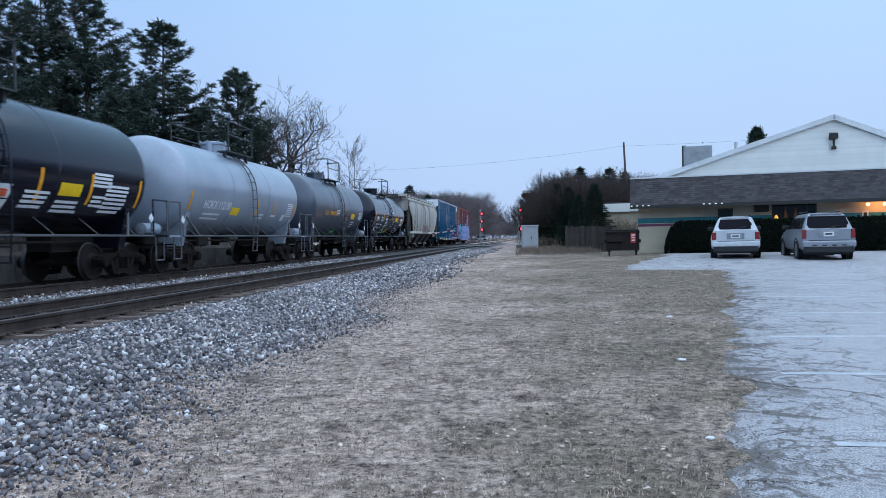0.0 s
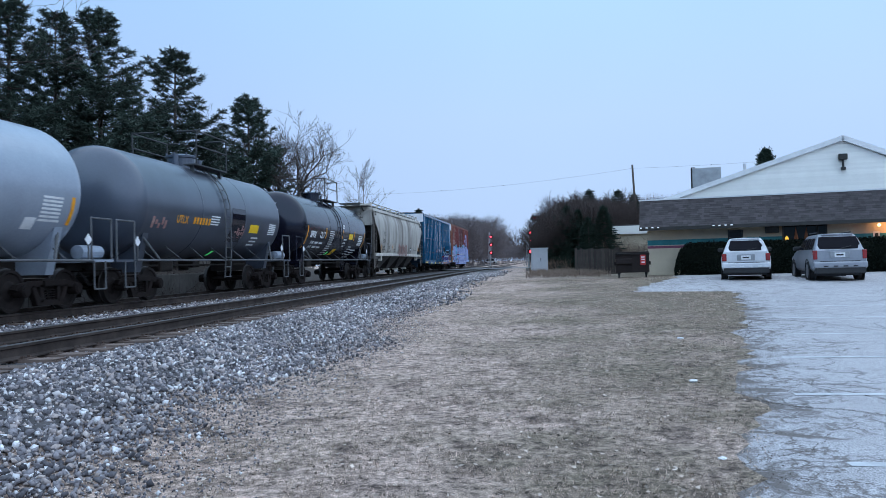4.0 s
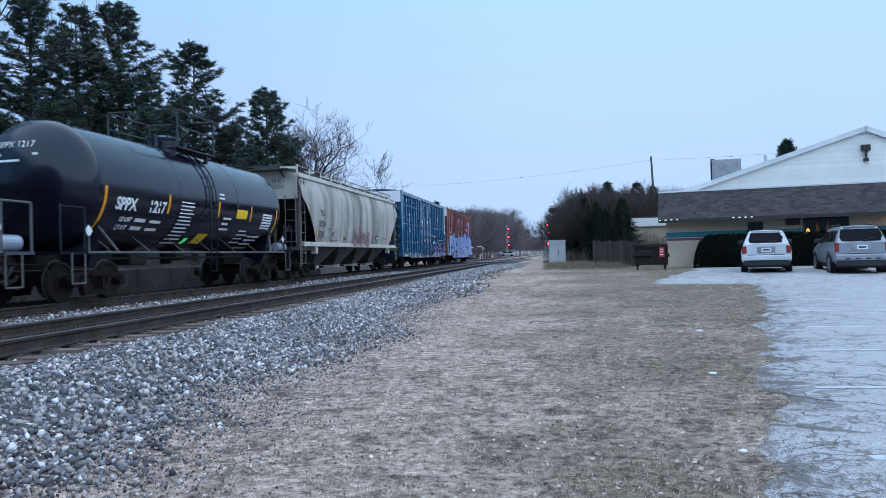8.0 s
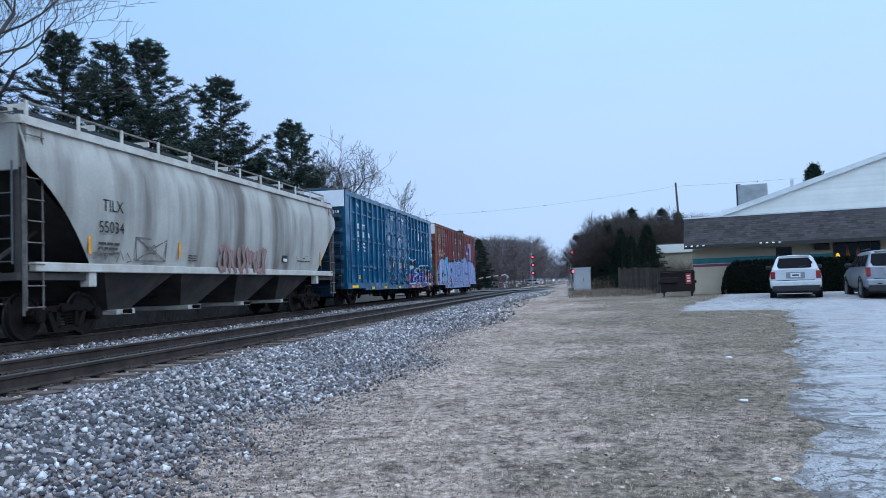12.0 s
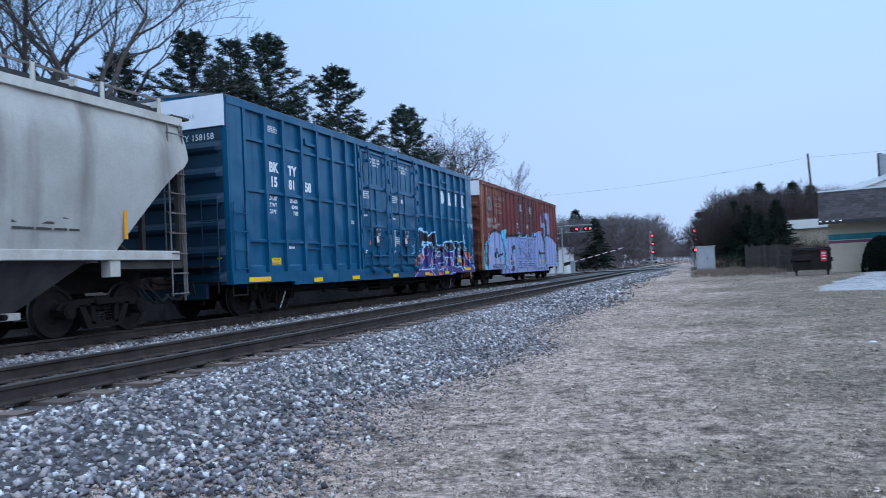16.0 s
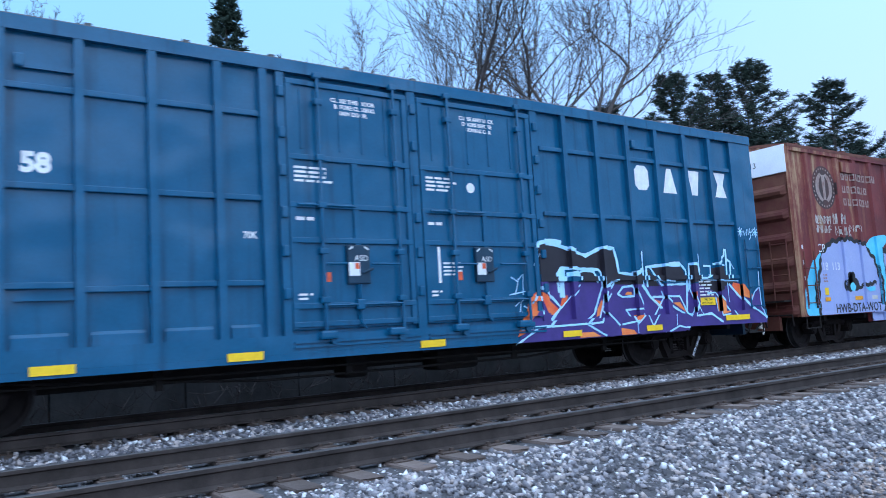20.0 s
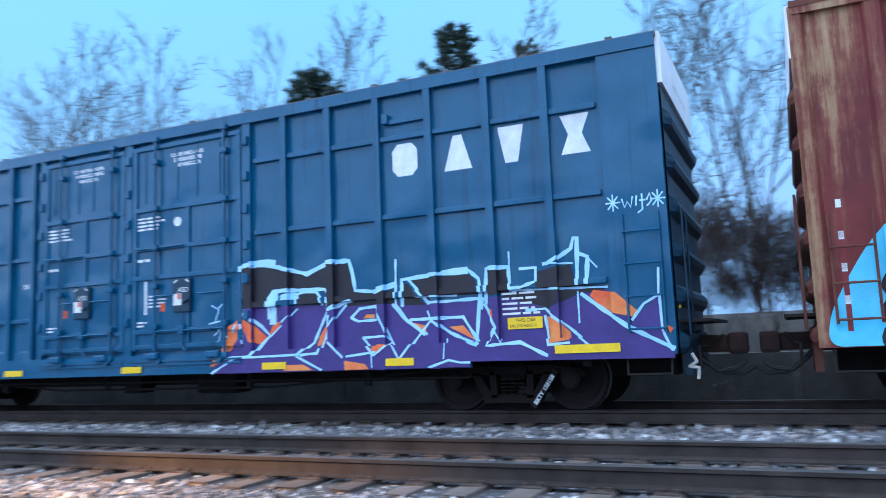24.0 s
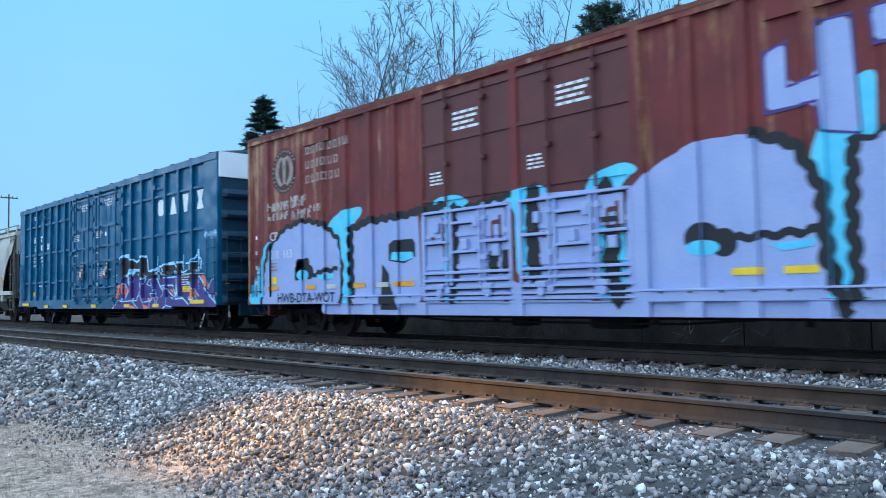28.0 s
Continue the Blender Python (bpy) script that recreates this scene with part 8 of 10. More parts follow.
for u in (-83.95, -82.1, -79.95):
    tank_patch("reflector", bkt, KY, u, u + 0.12, 2.5, 3.2, M_ORANGE, "yellow-orange upright stripe", 5)
tank_patch("sign", bkt, KY, -85.3, -84.7, 2.2, 2.8, M_WHITE, "white and red notice panel")
tank_patch("sign", bkt, KY, -85.2, -84.8, 2.55, 2.7, M_RED_DOT, "red bar of a notice")

# ---- trees ----
def tubes(segs, sides=5):
    """Tapered tubes from rows (a, b, ra, rb) as one array mesh."""
    a = np.array([s[0] for s in segs], float)
    b = np.array([s[1] for s in segs], float)
    ra, rb = np.array([s[2] for s in segs]), np.array([s[3] for s in segs])
    d = b - a
    d /= np.maximum(1e-9, np.linalg.norm(d, axis=1))[:, None]
    ref = np.where(np.abs(d[:, 2:3]) > 0.9, np.array([[1.0, 0, 0]]), np.array([[0, 0, 1.0]]))
    u = np.cross(d, ref)
    u /= np.linalg.norm(u, axis=1)[:, None]
    w = np.cross(d, u)
    n = len(segs)
    rings = []
    for p, r in ((a, ra), (b, rb)):
        for k in range(sides):
            t = 2 * math.pi * k / sides
            rings.append(p + (u * math.cos(t) + w * math.sin(t)) * r[:, None])
    v = np.stack(rings, 1)
    base = (np.arange(n) * 2 * sides)[:, None]
    faces = []
    for k in range(sides):
        k2 = (k + 1) % sides
        faces.append(np.concatenate([base + k, base + k2, base + sides + k2, base + sides + k], 1))
    return v.reshape(-1, 3), np.concatenate(faces)


def grow(rnd, p, d, length, r, depth, out, spread, droop=0.0, split=3, trunk_full=True, crook=0.2):
    """Limbs of a leafless tree: rows (from, to, radius, radius, depth)."""
    n = 4
    at, way = Vector(p), Vector(d).normalized()
    r1 = r
    for i in range(n):
        way = (way + Vector((rnd.uniform(-1, 1), rnd.uniform(-1, 1), rnd.uniform(-0.6, 0.9))) * crook + Vector((0, 0, 0.05 - droop))).normalized()
        nxt = at + way * (length / n)
        r2 = r1 * (0.88 if depth > 0 else 0.7)
        out.append((at[:], nxt[:], r1, r2, depth))
        if depth > 0 and i >= 1:
            for _ in range(split if i == n - 1 else rnd.choice((0, 1, 1, 1) if trunk_full else (0, 0, 1, 1))):
                side = way.cross(Vector((rnd.uniform(-1, 1), rnd.uniform(-1, 1), rnd.uniform(-1, 1)))).normalized()
                nd = (way * (1 - spread) + side * spread + Vector((0, 0, 0.12))).normalized()
                grow(rnd, nxt, nd, length * rnd.uniform(0.55, 0.8), r2 * rnd.uniform(0.5, 0.85), depth - 1, out, spread, droop, split, trunk_full, crook)
        at, r1 = nxt, r2


def bare_tree_meshes(seed, height, trunk_r, depth=5, spread=0.5, stems=1, split=3, full=True, crook=0.2, thin_r=0.012):
    rnd = random.Random(seed)
    out = []
    for k in range(stems):
        d = Vector((rnd.uniform(-0.3, 0.3) * (stems > 1), rnd.uniform(-0.3, 0.3) * (stems > 1), 1))
        grow(rnd, (rnd.uniform(-0.3, 0.3) * (stems > 1), rnd.uniform(-0.3, 0.3) * (stems > 1), -0.2), d, height * 0.36, trunk_r / (stems ** 0.5), depth, out, spread, 0.05 if crook > 0.3 else 0, split, full, crook)
    top = max(s[1][2] for s in out)
    k = height / top
    thick = [((a[0] * k, a[1] * k, a[2] * k), (b[0] * k, b[1] * k, b[2] * k), r, q) for a, b, r, q, dep in out if dep >= depth - 1]
    thin = [((a[0] * k, a[1] * k, a[2] * k), (b[0] * k, b[1] * k, b[2] * k), max(r, thin_r), max(q, thin_r * 0.65)) for a, b, r, q, dep in out if dep < depth - 1]
    return tubes(thick, 7), tubes(thin, 3)


def slender_meshes(seed, height, trunk_r):
    """A young leafless tree: one or two leaders with long upright side branches and fine twigs."""
    r = np.random.RandomState(seed)
    thick, thin = [], []

    def shoot(p, d, length, r0, n, out, wander):
        at, pts = np.array(p, float), []
        for i in range(n):
            d = d + r.normal(0, wander, 3) + np.array([0, 0, 0.05])
            d = d / np.linalg.norm(d)
            q = at + d * length / n
            a, b = r0 * (1 - i / n) + 0.006, r0 * (1 - (i + 1) / n) + 0.005
            out.append((at, q, a, b))
            at = q
            pts.append((at, d))
        return pts

    def aside(d, low, high):
        a, t = r.uniform(0, 6.28), math.radians(r.uniform(low, high))
        u = np.cross(d, (0.3, 0.2, 1.0) if abs(d[2]) < 0.9 else (1.0, 0, 0))
        u /= np.linalg.norm(u)
        w = np.cross(d, u)
        return d * math.cos(t) + (u * math.cos(a) + w * math.sin(a)) * math.sin(t)

    for k in range(2 + seed % 2):
        fan = r.uniform(0, 6.28)
        lean = 0.04 if k == 0 else r.uniform(0.16, 0.30)
        lead = shoot((r.normal(0, 0.12), r.normal(0, 0.12), -0.2), np.array([lean * math.cos(fan), lean * math.sin(fan), 1.0]), height * (1.02 - 0.10 * k), trunk_r * (0.85 - 0.18 * k), 16, thick, 0.04)
        for i, (p, d) in enumerate(lead[3:-1]):
            f = (i + 3) / 16
            for _ in range(r.randint(1, 3)):
                L = height * 0.40 * (1.05 - f) ** 0.8 * r.uniform(0.5, 1.15) + 0.4
                br = shoot(p, aside(d, 22, 52), L, trunk_r * 0.24 * (1.1 - f), 6, thick, 0.055)
                for q, e in br[1:]:
                    for _ in range(2):
                        tw = shoot(q, aside(e, 18, 48), L * r.uniform(0.20, 0.42), 0.007, 3, thin, 0.10)
                        for s, g in tw[:2]:
                            shoot(s, aside(g, 25, 60), L * r.uniform(0.08, 0.18), 0.006, 2, thin, 0.15)
    return tubes(thick, 6), tubes(thin, 3)


def bare_tree(name, seed, at, height, trunk_r, label, material, depth=5, spread=0.5, stems=1, split=2, group="leafless trees", full=True, crook=0.2):
    t = thing(name, at, label, "tree", group)
    (v, f), (v2, f2) = slender_meshes(seed, height, trunk_r * 0.68) if "slender" in label else bare_tree_meshes(seed, height, trunk_r, depth, spread, stems, split, full, crook)
    part("trunk", array_mesh("trunk", v, f, material, True), None, t)
    part("crown", array_mesh("crown", v2, f2, material, True), None, t)
    return t


def pine_meshes(seed, height, reach, low=0.12, spruce=False):
    """A conifer: trunk, limbs in uneven whorls, side twigs in flat fans and tufts of needles that turn up."""
    r = np.random.RandomState(seed)
    segs = []
    bend = r.uniform(-0.02, 0.02, 2)
    tr = height * 0.014
    for i in range(10):
        a, b = i / 10, (i + 1) / 10
        segs.append(((bend[0] * a * height, bend[1] * a * height, a * height), (bend[0] * b * height, bend[1] * b * height, b * height), tr * (1 - a) + 0.02, tr * (1 - b) + 0.02))
    tufts, size = [], []
    h = low * height
    up = np.array([0, 0, 1.0])
    while h < height * 0.985:
        f = (h / height - low) / (1 - low)
        env = (1 - f) ** 0.85 + 0.04 if spruce else min(1.0, 0.70 + 1.8 * f) * (1 - f) ** 0.95 + 0.05
        n = r.randint(4, 7)
        a0 = r.uniform(0, 6.28)
        whorl = 1.0 if spruce else r.uniform(0.72, 1.12)
        for k in range(n):
            a = a0 + k * 6.28 / n + r.uniform(-0.35, 0.35)
            if spruce:
                L = reach * env * r.uniform(0.75, 1.05)
            else:
                lobe = noise.noise((1.1 * math.cos(a), 1.1 * math.sin(a), 0.42 * h + seed * 7.1))
                L = reach * env * whorl * max(0.35, 0.92 + 0.8 * lobe) * r.uniform(0.82, 1.12) + 0.3
                if r.uniform() < 0.06:
                    continue
            rise = (-0.15 + 0.35 * f) if spruce else r.uniform(-0.06, 0.16) + 0.55 * f
            c = np.array([bend[0] * h, bend[1] * h, h])
            out = np.array([math.cos(a), math.sin(a), 0])
            side = np.array([-math.sin(a), math.cos(a), 0])
            mid = c + out * L * 0.55 + up * L * rise * 0.40
            tip_ = c + out * L + up * L * (rise + (0.0 if spruce else 0.16))
            segs.append((c, mid, 0.02 + 0.011 * L, 0.015 + 0.006 * L))
            segs.append((mid, tip_, 0.015 + 0.006 * L, 0.008))
            m = max(3, int(L / (0.34 if spruce else 0.36)))
            for j in range(m):
                t = 0.30 + 0.70 * (j + r.uniform(0.2, 0.9)) / m
                p = c + (mid - c) * (t / 0.55) if t < 0.55 else mid + (tip_ - mid) * ((t - 0.55) / 0.45)
                for sg in (-1, 1):
                    tl = L * (0.16 + 0.26 * (1 - t)) * r.uniform(0.6, 1.2)
                    q = p + (out * 0.85 + side * sg * r.uniform(0.4, 1.0)) * tl + up * tl * (r.uniform(-0.15, 0.1) if spruce else r.uniform(0.0, 0.45))
                    if tl > 0.35:
                        segs.append((p, q, 0.012, 0.006))
                    kk = max(1, int(tl / 0.26))
                    for z in range(kk + 1):
                        w = (z + r.uniform(0, 1)) / (kk + 1)
                        tufts.append(p + (q - p) * w + r.normal(0, 0.04, 3))
                        size.append((0.30 if spruce else 0.37) * r.uniform(0.7, 1.25) * (0.7 + 0.3 * env))
            tufts.append(tip_)
            size.append(0.34 if spruce else 0.38)
        h += height * (0.030 if spruce else r.uniform(0.030, 0.052) * (1.1 - 0.45 * f))
    for k in range(6):
        tufts.append(np.array([bend[0] * height, bend[1] * height, height * (0.96 + 0.009 * k)]))
        size.append(0.24)
    tufts, size = np.array(tufts), np.array(size)
    N = 19
    n = len(tufts)
    d = r.normal(size=(n, N, 3)) * np.array([1, 1, 0.5]) + np.array([0, 0, 0.45])
    d /= np.linalg.norm(d, axis=2)[..., None]
    side = np.cross(d, r.normal(size=(n, N, 3)))
    side /= np.maximum(1e-6, np.linalg.norm(side, axis=2))[..., None]
    start = tufts[:, None] + d * 0.04 * size[:, None, None]
    wid = size[:, None, None] * r.uniform(0.09, 0.16, (n, N, 1))
    end = tufts[:, None] + d * size[:, None, None] * r.uniform(0.5, 1.1, (n, N, 1))
    v = np.stack([start - side * wid * 0.5, start + side * wid * 0.5, end + side * wid * 0.3, end - side * wid * 0.3], 2).reshape(-1, 3)
    return tubes(segs, 5), (v, np.arange(len(v)).reshape(-1, 4))


PINES = {}
for key, seed, H, R, sp in (("a", 1, 17.0, 4.4, False), ("b", 2, 15.5, 4.0, False), ("c", 3, 14.0, 3.5, False), ("s", 4, 12.0, 2.2, True), ("d", 9, 16.0, 4.2, False), ("t", 6, 5.6, 2.3, True)):
    (v, f), (v2, f2) = pine_meshes(seed, H, R, 0.10 if sp else 0.12, sp)
    PINES[key] = (array_mesh("trunk", v, f, M_TRUNK, True), array_mesh("crown", v2, f2, M_SPRUCE if sp else M_PINE), H)


def pine(key, az, dist, top, label="tall dark green pine tree", rz=0, x=None, name="pine_tree", wide=1.0):
    """A conifer at an azimuth from the viewpoint, its tip at a height."""
    if x is not None:
        dist = abs(x) / abs(math.sin(math.radians(az)))
    px, py = -dist * math.sin(math.radians(az)), dist * math.cos(math.radians(az))
    z = gz(px, py)
    t = thing(name, (px, py, z), label, "tree", "conifers along the line")
    s = (top - z) / PINES[key][2]
    t.matrix_basis = pose(px, py, z, 0, 0, rz) @ Matrix.Diagonal((s * wide, s * wide, s, 1))
    for nm, me in (("trunk", PINES[key][0]), ("crown", PINES[key][1])):
        o = new(nm, me)
        o.parent = t
    return t


def tip(dist, el):
    return 1.55 + dist * math.tan(math.radians(el))


# the dark pine row behind the train, from far to near
for key, az, x, el, rz, wide in (("c", 21.6, -22, 12.2, 20, 1.25), ("b", 26.8, -22, 15.0, 80, 1.3), ("a", 31.5, -22, 17.4, 10, 1.3), ("d", 34.3, -24, 16.6, 150, 1.15), ("a", 36.9, -23, 17.4, 200, 1.25), ("b", 41.5, -26, 15.8, 300, 1.2),
                                 ("d", 29.2, -27, 12.5, 60, 1.2), ("c", 24.0, -26, 9.0, 45, 1.3)):
    dist = abs(x) / math.sin(math.radians(az))
    pine(key, az, dist, tip(dist, el), "tall dark green pine with ragged limbs", rz, None, "pine_tree", wide)
pine("s", 70.3, 30, tip(30, 25.6), "narrow dark spruce behind the train", 0, None, "spruce_tree", 0.9)
pine("s", 66.5, 40, tip(40, 20.5), "narrow dark spruce behind the train", 60, None, "spruce_tree", 0.8)
pine("s", 149.3, 40, tip(40, 14.4), "small dark spruce behind the train", 0, None, "spruce_tree", 1.5)
pine("c", 124.6, 27, tip(27, 20.4), "thin pine with sparse limbs", 30, None, "pine_tree", 1.15)
pine("a", 113.5, 24, tip(24, 23.5), "tall dark pine behind the train", 130, None, "pine_tree", 1.15)
pine("b", 108.0, 27, tip(27, 22), "tall dark pine behind the train", 30, None, "pine_tree", 0.7)
pine("b", 104.0, 25, tip(25, 19), "tall dark pine behind the train", 200, None, "pine_tree", 0.7)
pine("s", 9.4, 120, tip(120, 4.0), "distant dark pine beyond the crossing", 0, None, "pine_tree", 2.0)
pine("s", 7.9, 112, tip(112, 3.3), "distant dark pine beyond the crossing", 80, None, "pine_tree", 2.0)
pine("s", 10.6, 110, tip(110, 3.0), "distant dark pine beyond the crossing", 50, None, "pine_tree", 2.0)
pine("t", -15.5, 70, tip(70, 7.1), "dark spruce behind the building", 0, None, "spruce_tree", 0.72)
for az, el, d in ((-3.6, 5.0, 62), (-5.7, 4.9, 60), (-6.7, 4.6, 62), (-0.8, 3.2, 54), (-1.7, 3.9, 52), (-2.6, 3.6, 51), (-4.6, 3.8, 50), (-0.2, 2.2, 53), (-3.4, 3.0, 49)):
    pine("s", az, d, tip(d, el), "dark conifer in the thicket", az * 40, None, "spruce_tree", 1.8)


def place(az, d):
    px, py = -d * math.sin(math.radians(az)), d * math.cos(math.radians(az))
    return (px, py, gz(px, py))


for seed, az, d, el, r_, depth, spread, stems, lab in (
        (21, 48.0, 33, 31.0, 0.55, 5, 0.45, 3, "large leafless tree with several grey trunks"), (22, 44.2, 36, 27.0, 0.36, 5, 0.5, 2, "large leafless tree with spreading grey limbs"), (23, 53.5, 34, 28.5, 0.36, 5, 0.42, 2, "tall leafless tree with fine grey twigs"),
        (24, 61.0, 42, 23.2, 0.18, 5, 0.42, 2, "slender leafless tree with fine upright twigs"), (25, 20.0, 62, 12.0, 0.55, 5, 0.56, 1, "leafless tree with crooked limbs"), (26, 13.4, 80, 7.6, 0.15, 5, 0.36, 2, "slender leafless tree with two stems"),
        (27, 143.5, 34, 21.5, 0.17, 5, 0.34, 1, "slender leafless tree with fine upright twigs"), (28, 134.8, 33, 21.8, 0.15, 5, 0.36, 1, "slender leafless tree with fine upright twigs"), (29, 128.9, 32, 22.2, 0.15, 5, 0.38, 1, "slender leafless tree with fine upright twigs"), (30, 139.4, 37, 19.5, 0.14, 5, 0.36, 1, "slender leafless tree with fine upright twigs"),
        (31, 121.0, 30, 23.5, 0.14, 5, 0.38, 1, "slender leafless tree with fine upright twigs"), (32, 98.0, 26, 26.0, 0.15, 5, 0.45, 2, "slender leafless tree with fine upright twigs"), (33, 92.5, 27, 27.0, 0.15, 5, 0.42, 2, "slender leafless tree with fine upright twigs"), (34, 109.0, 22, 24.0, 0.12, 5, 0.45, 3, "slender leafless tree with fine upright twigs"),
        (35, 84.0, 33, 23.0, 0.15, 5, 0.42, 2, "slender leafless tree with fine upright twigs"), (36, 76.0, 36, 21.0, 0.15, 5, 0.42, 2, "slender leafless tree with fine upright twigs"), (37, 20.5, 60, 9.5, 0.14, 5, 0.45, 2, "slender leafless tree with fine upright twigs"), (38, 27.5, 75, 13.0, 0.2, 5, 0.4, 2, "leafless tree behind the pines"),
        (39, 32.5, 70, 17.5, 0.2, 5, 0.4, 2, "leafless tree behind the pines")):
    bare_tree("leafless_tree", seed, place(az, d), tip(d, el) - gz(*place(az, d)[:2]), r_, lab, M_BARE, depth, spread, stems, 3 if seed == 25 else 2, full=az < 60 or az > 115, crook={25: 0.32, 21: 0.28, 22: 0.30, 23: 0.26}.get(seed, 0.2))

# woods and thickets far along the line: many thin leafless crowns, the distant ones in haze-paled twigs
THICK, DARK = [], []
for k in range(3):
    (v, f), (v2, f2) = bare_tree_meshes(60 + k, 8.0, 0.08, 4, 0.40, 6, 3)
    THICK.append((array_mesh("trunk", v, f, M_HAZY_TWIG), array_mesh("crown", v2, f2, M_HAZY_TWIG)))
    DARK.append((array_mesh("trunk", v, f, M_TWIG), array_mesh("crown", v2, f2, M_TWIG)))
rt = random.Random(12)


def brush(az, d, el, label, wide=1.0, kinds=None):
    if d > 80 and -16.5 < -d * math.sin(math.radians(az)) < -3.0:
        d = min(17.0 / math.sin(math.radians(max(az, 0.5))) * rt.uniform(1.0, 1.12), 430)     # beyond the bend of the line
    p = place(az, d)
    t = thing("leafless_tree", p, label, "tree", "distant winter woods")
    s = (tip(d, el) - p[2]) / 8.0
    t.matrix_basis = pose(*p, 0, 0, rt.uniform(0, 360)) @ Matrix.Diagonal((s * wide, s * wide, s, 1))
    tr, br = (kinds or THICK)[rt.randrange(3)]
    for nm, me in (("trunk", tr), ("crown", br)):
        o = new(nm, me)
        o.parent = t


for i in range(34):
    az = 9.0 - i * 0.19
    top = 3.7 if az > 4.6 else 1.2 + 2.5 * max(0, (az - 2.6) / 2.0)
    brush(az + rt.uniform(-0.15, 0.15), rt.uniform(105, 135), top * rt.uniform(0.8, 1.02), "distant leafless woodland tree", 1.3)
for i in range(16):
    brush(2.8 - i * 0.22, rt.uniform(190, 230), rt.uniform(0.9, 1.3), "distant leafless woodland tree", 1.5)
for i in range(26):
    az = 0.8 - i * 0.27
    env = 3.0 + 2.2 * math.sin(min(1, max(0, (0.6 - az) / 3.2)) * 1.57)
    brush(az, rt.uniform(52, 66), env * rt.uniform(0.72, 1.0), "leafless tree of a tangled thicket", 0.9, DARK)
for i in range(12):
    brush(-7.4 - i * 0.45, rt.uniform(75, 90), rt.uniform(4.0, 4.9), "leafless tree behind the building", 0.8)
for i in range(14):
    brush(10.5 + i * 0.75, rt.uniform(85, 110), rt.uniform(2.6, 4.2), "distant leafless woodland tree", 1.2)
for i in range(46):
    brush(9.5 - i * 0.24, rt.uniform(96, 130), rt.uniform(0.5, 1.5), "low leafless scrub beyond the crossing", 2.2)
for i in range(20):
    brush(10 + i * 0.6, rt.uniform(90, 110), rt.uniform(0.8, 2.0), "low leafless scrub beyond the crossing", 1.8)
# undergrowth behind the train
for i in range(60):
    az = 20 + i * 2.25
    x = rt.uniform(19, 25)
    d = x / max(0.33, math.sin(math.radians(az)))
    brush(az, min(d, 60), math.degrees(math.atan(rt.uniform(1.5, 4.2) / min(d, 60))), "leafless undergrowth behind the wall", 1.1, DARK)

# ---- the low commercial building ----
M_SIDING = mat("cream_lap_siding", (0.84, 0.83, 0.79), 0.6, col2=(0.78, 0.77, 0.73), scale=1.5, bump=0.03, per_object=0.05)
M_CREAM = mat("cream_stucco", (0.58, 0.50, 0.38), 0.85, col2=(0.50, 0.43, 0.33), scale=1.2, bump=0.3, bscale=60)
M_TEAL = mat("teal_band_paint", (0.035, 0.22, 0.26), 0.6, scale=2, bump=0.05)
M_MAUVE = mat("mauve_band_paint", (0.26, 0.08, 0.15), 0.6, scale=2, bump=0.05)
M_SHINGLE = mat("brown_grey_shingle", (0.056, 0.049, 0.051), 0.9, col2=(0.080, 0.071, 0.073), scale=2, bump=0.4, bscale=50, island=0.28)
M_TRIM = mat("white_trim_paint", (0.72, 0.73, 0.74), 0.5, col2=(0.6, 0.61, 0.62), scale=2, bump=0.03)
M_GLASS = glass("dark_window_glass")
M_HVAC = mat("galvanised_duct", (0.42, 0.44, 0.46), 0.5, metal=0.5, scale=2, bump=0.05)
M_DARKFIX = mat("dark_bronze_fixture", (0.03, 0.028, 0.026), 0.5, scale=6)
M_BULB = glow("warm_bulb", (1.0, 0.55, 0.2), 9)
M_WARM = glow("lit_yellow_lamp_shade", (1.0, 0.55, 0.06), 0.85)
M_PEG = glow("white_marker_bulb", (0.9, 0.95, 1.0), 0.5)
FRONT = 22.0
bld = thing("shop_building", (4.72, 38.0, 0.62), "low cream shop building with a shingled mansard and a gable", "building", rz=-10.5)
part("wall", bx(0.3, FRONT, 0.0, 0.25, -0.3, 2.5), M_CREAM, bld, "cream stucco front wall")
part("wall", bx(0.3, 0.55, 0.25, 12, -0.3, 2.5), M_CREAM, bld, "cream stucco side wall")
part("wall", bx(FRONT - 0.25, FRONT, 0.25, 12, -0.3, 2.5), M_CREAM, bld)
part("wall", bx(0.3, FRONT, 12, 12.25, -0.3, 2.5), M_CREAM, bld)
part("band", bx(0.29, FRONT, -0.012, 0.0, 1.45, 1.70), M_TEAL, bld, "teal painted band")
part("band", bx(0.29, FRONT, -0.012, 0.0, 1.30, 1.42), M_MAUVE, bld, "mauve painted band")
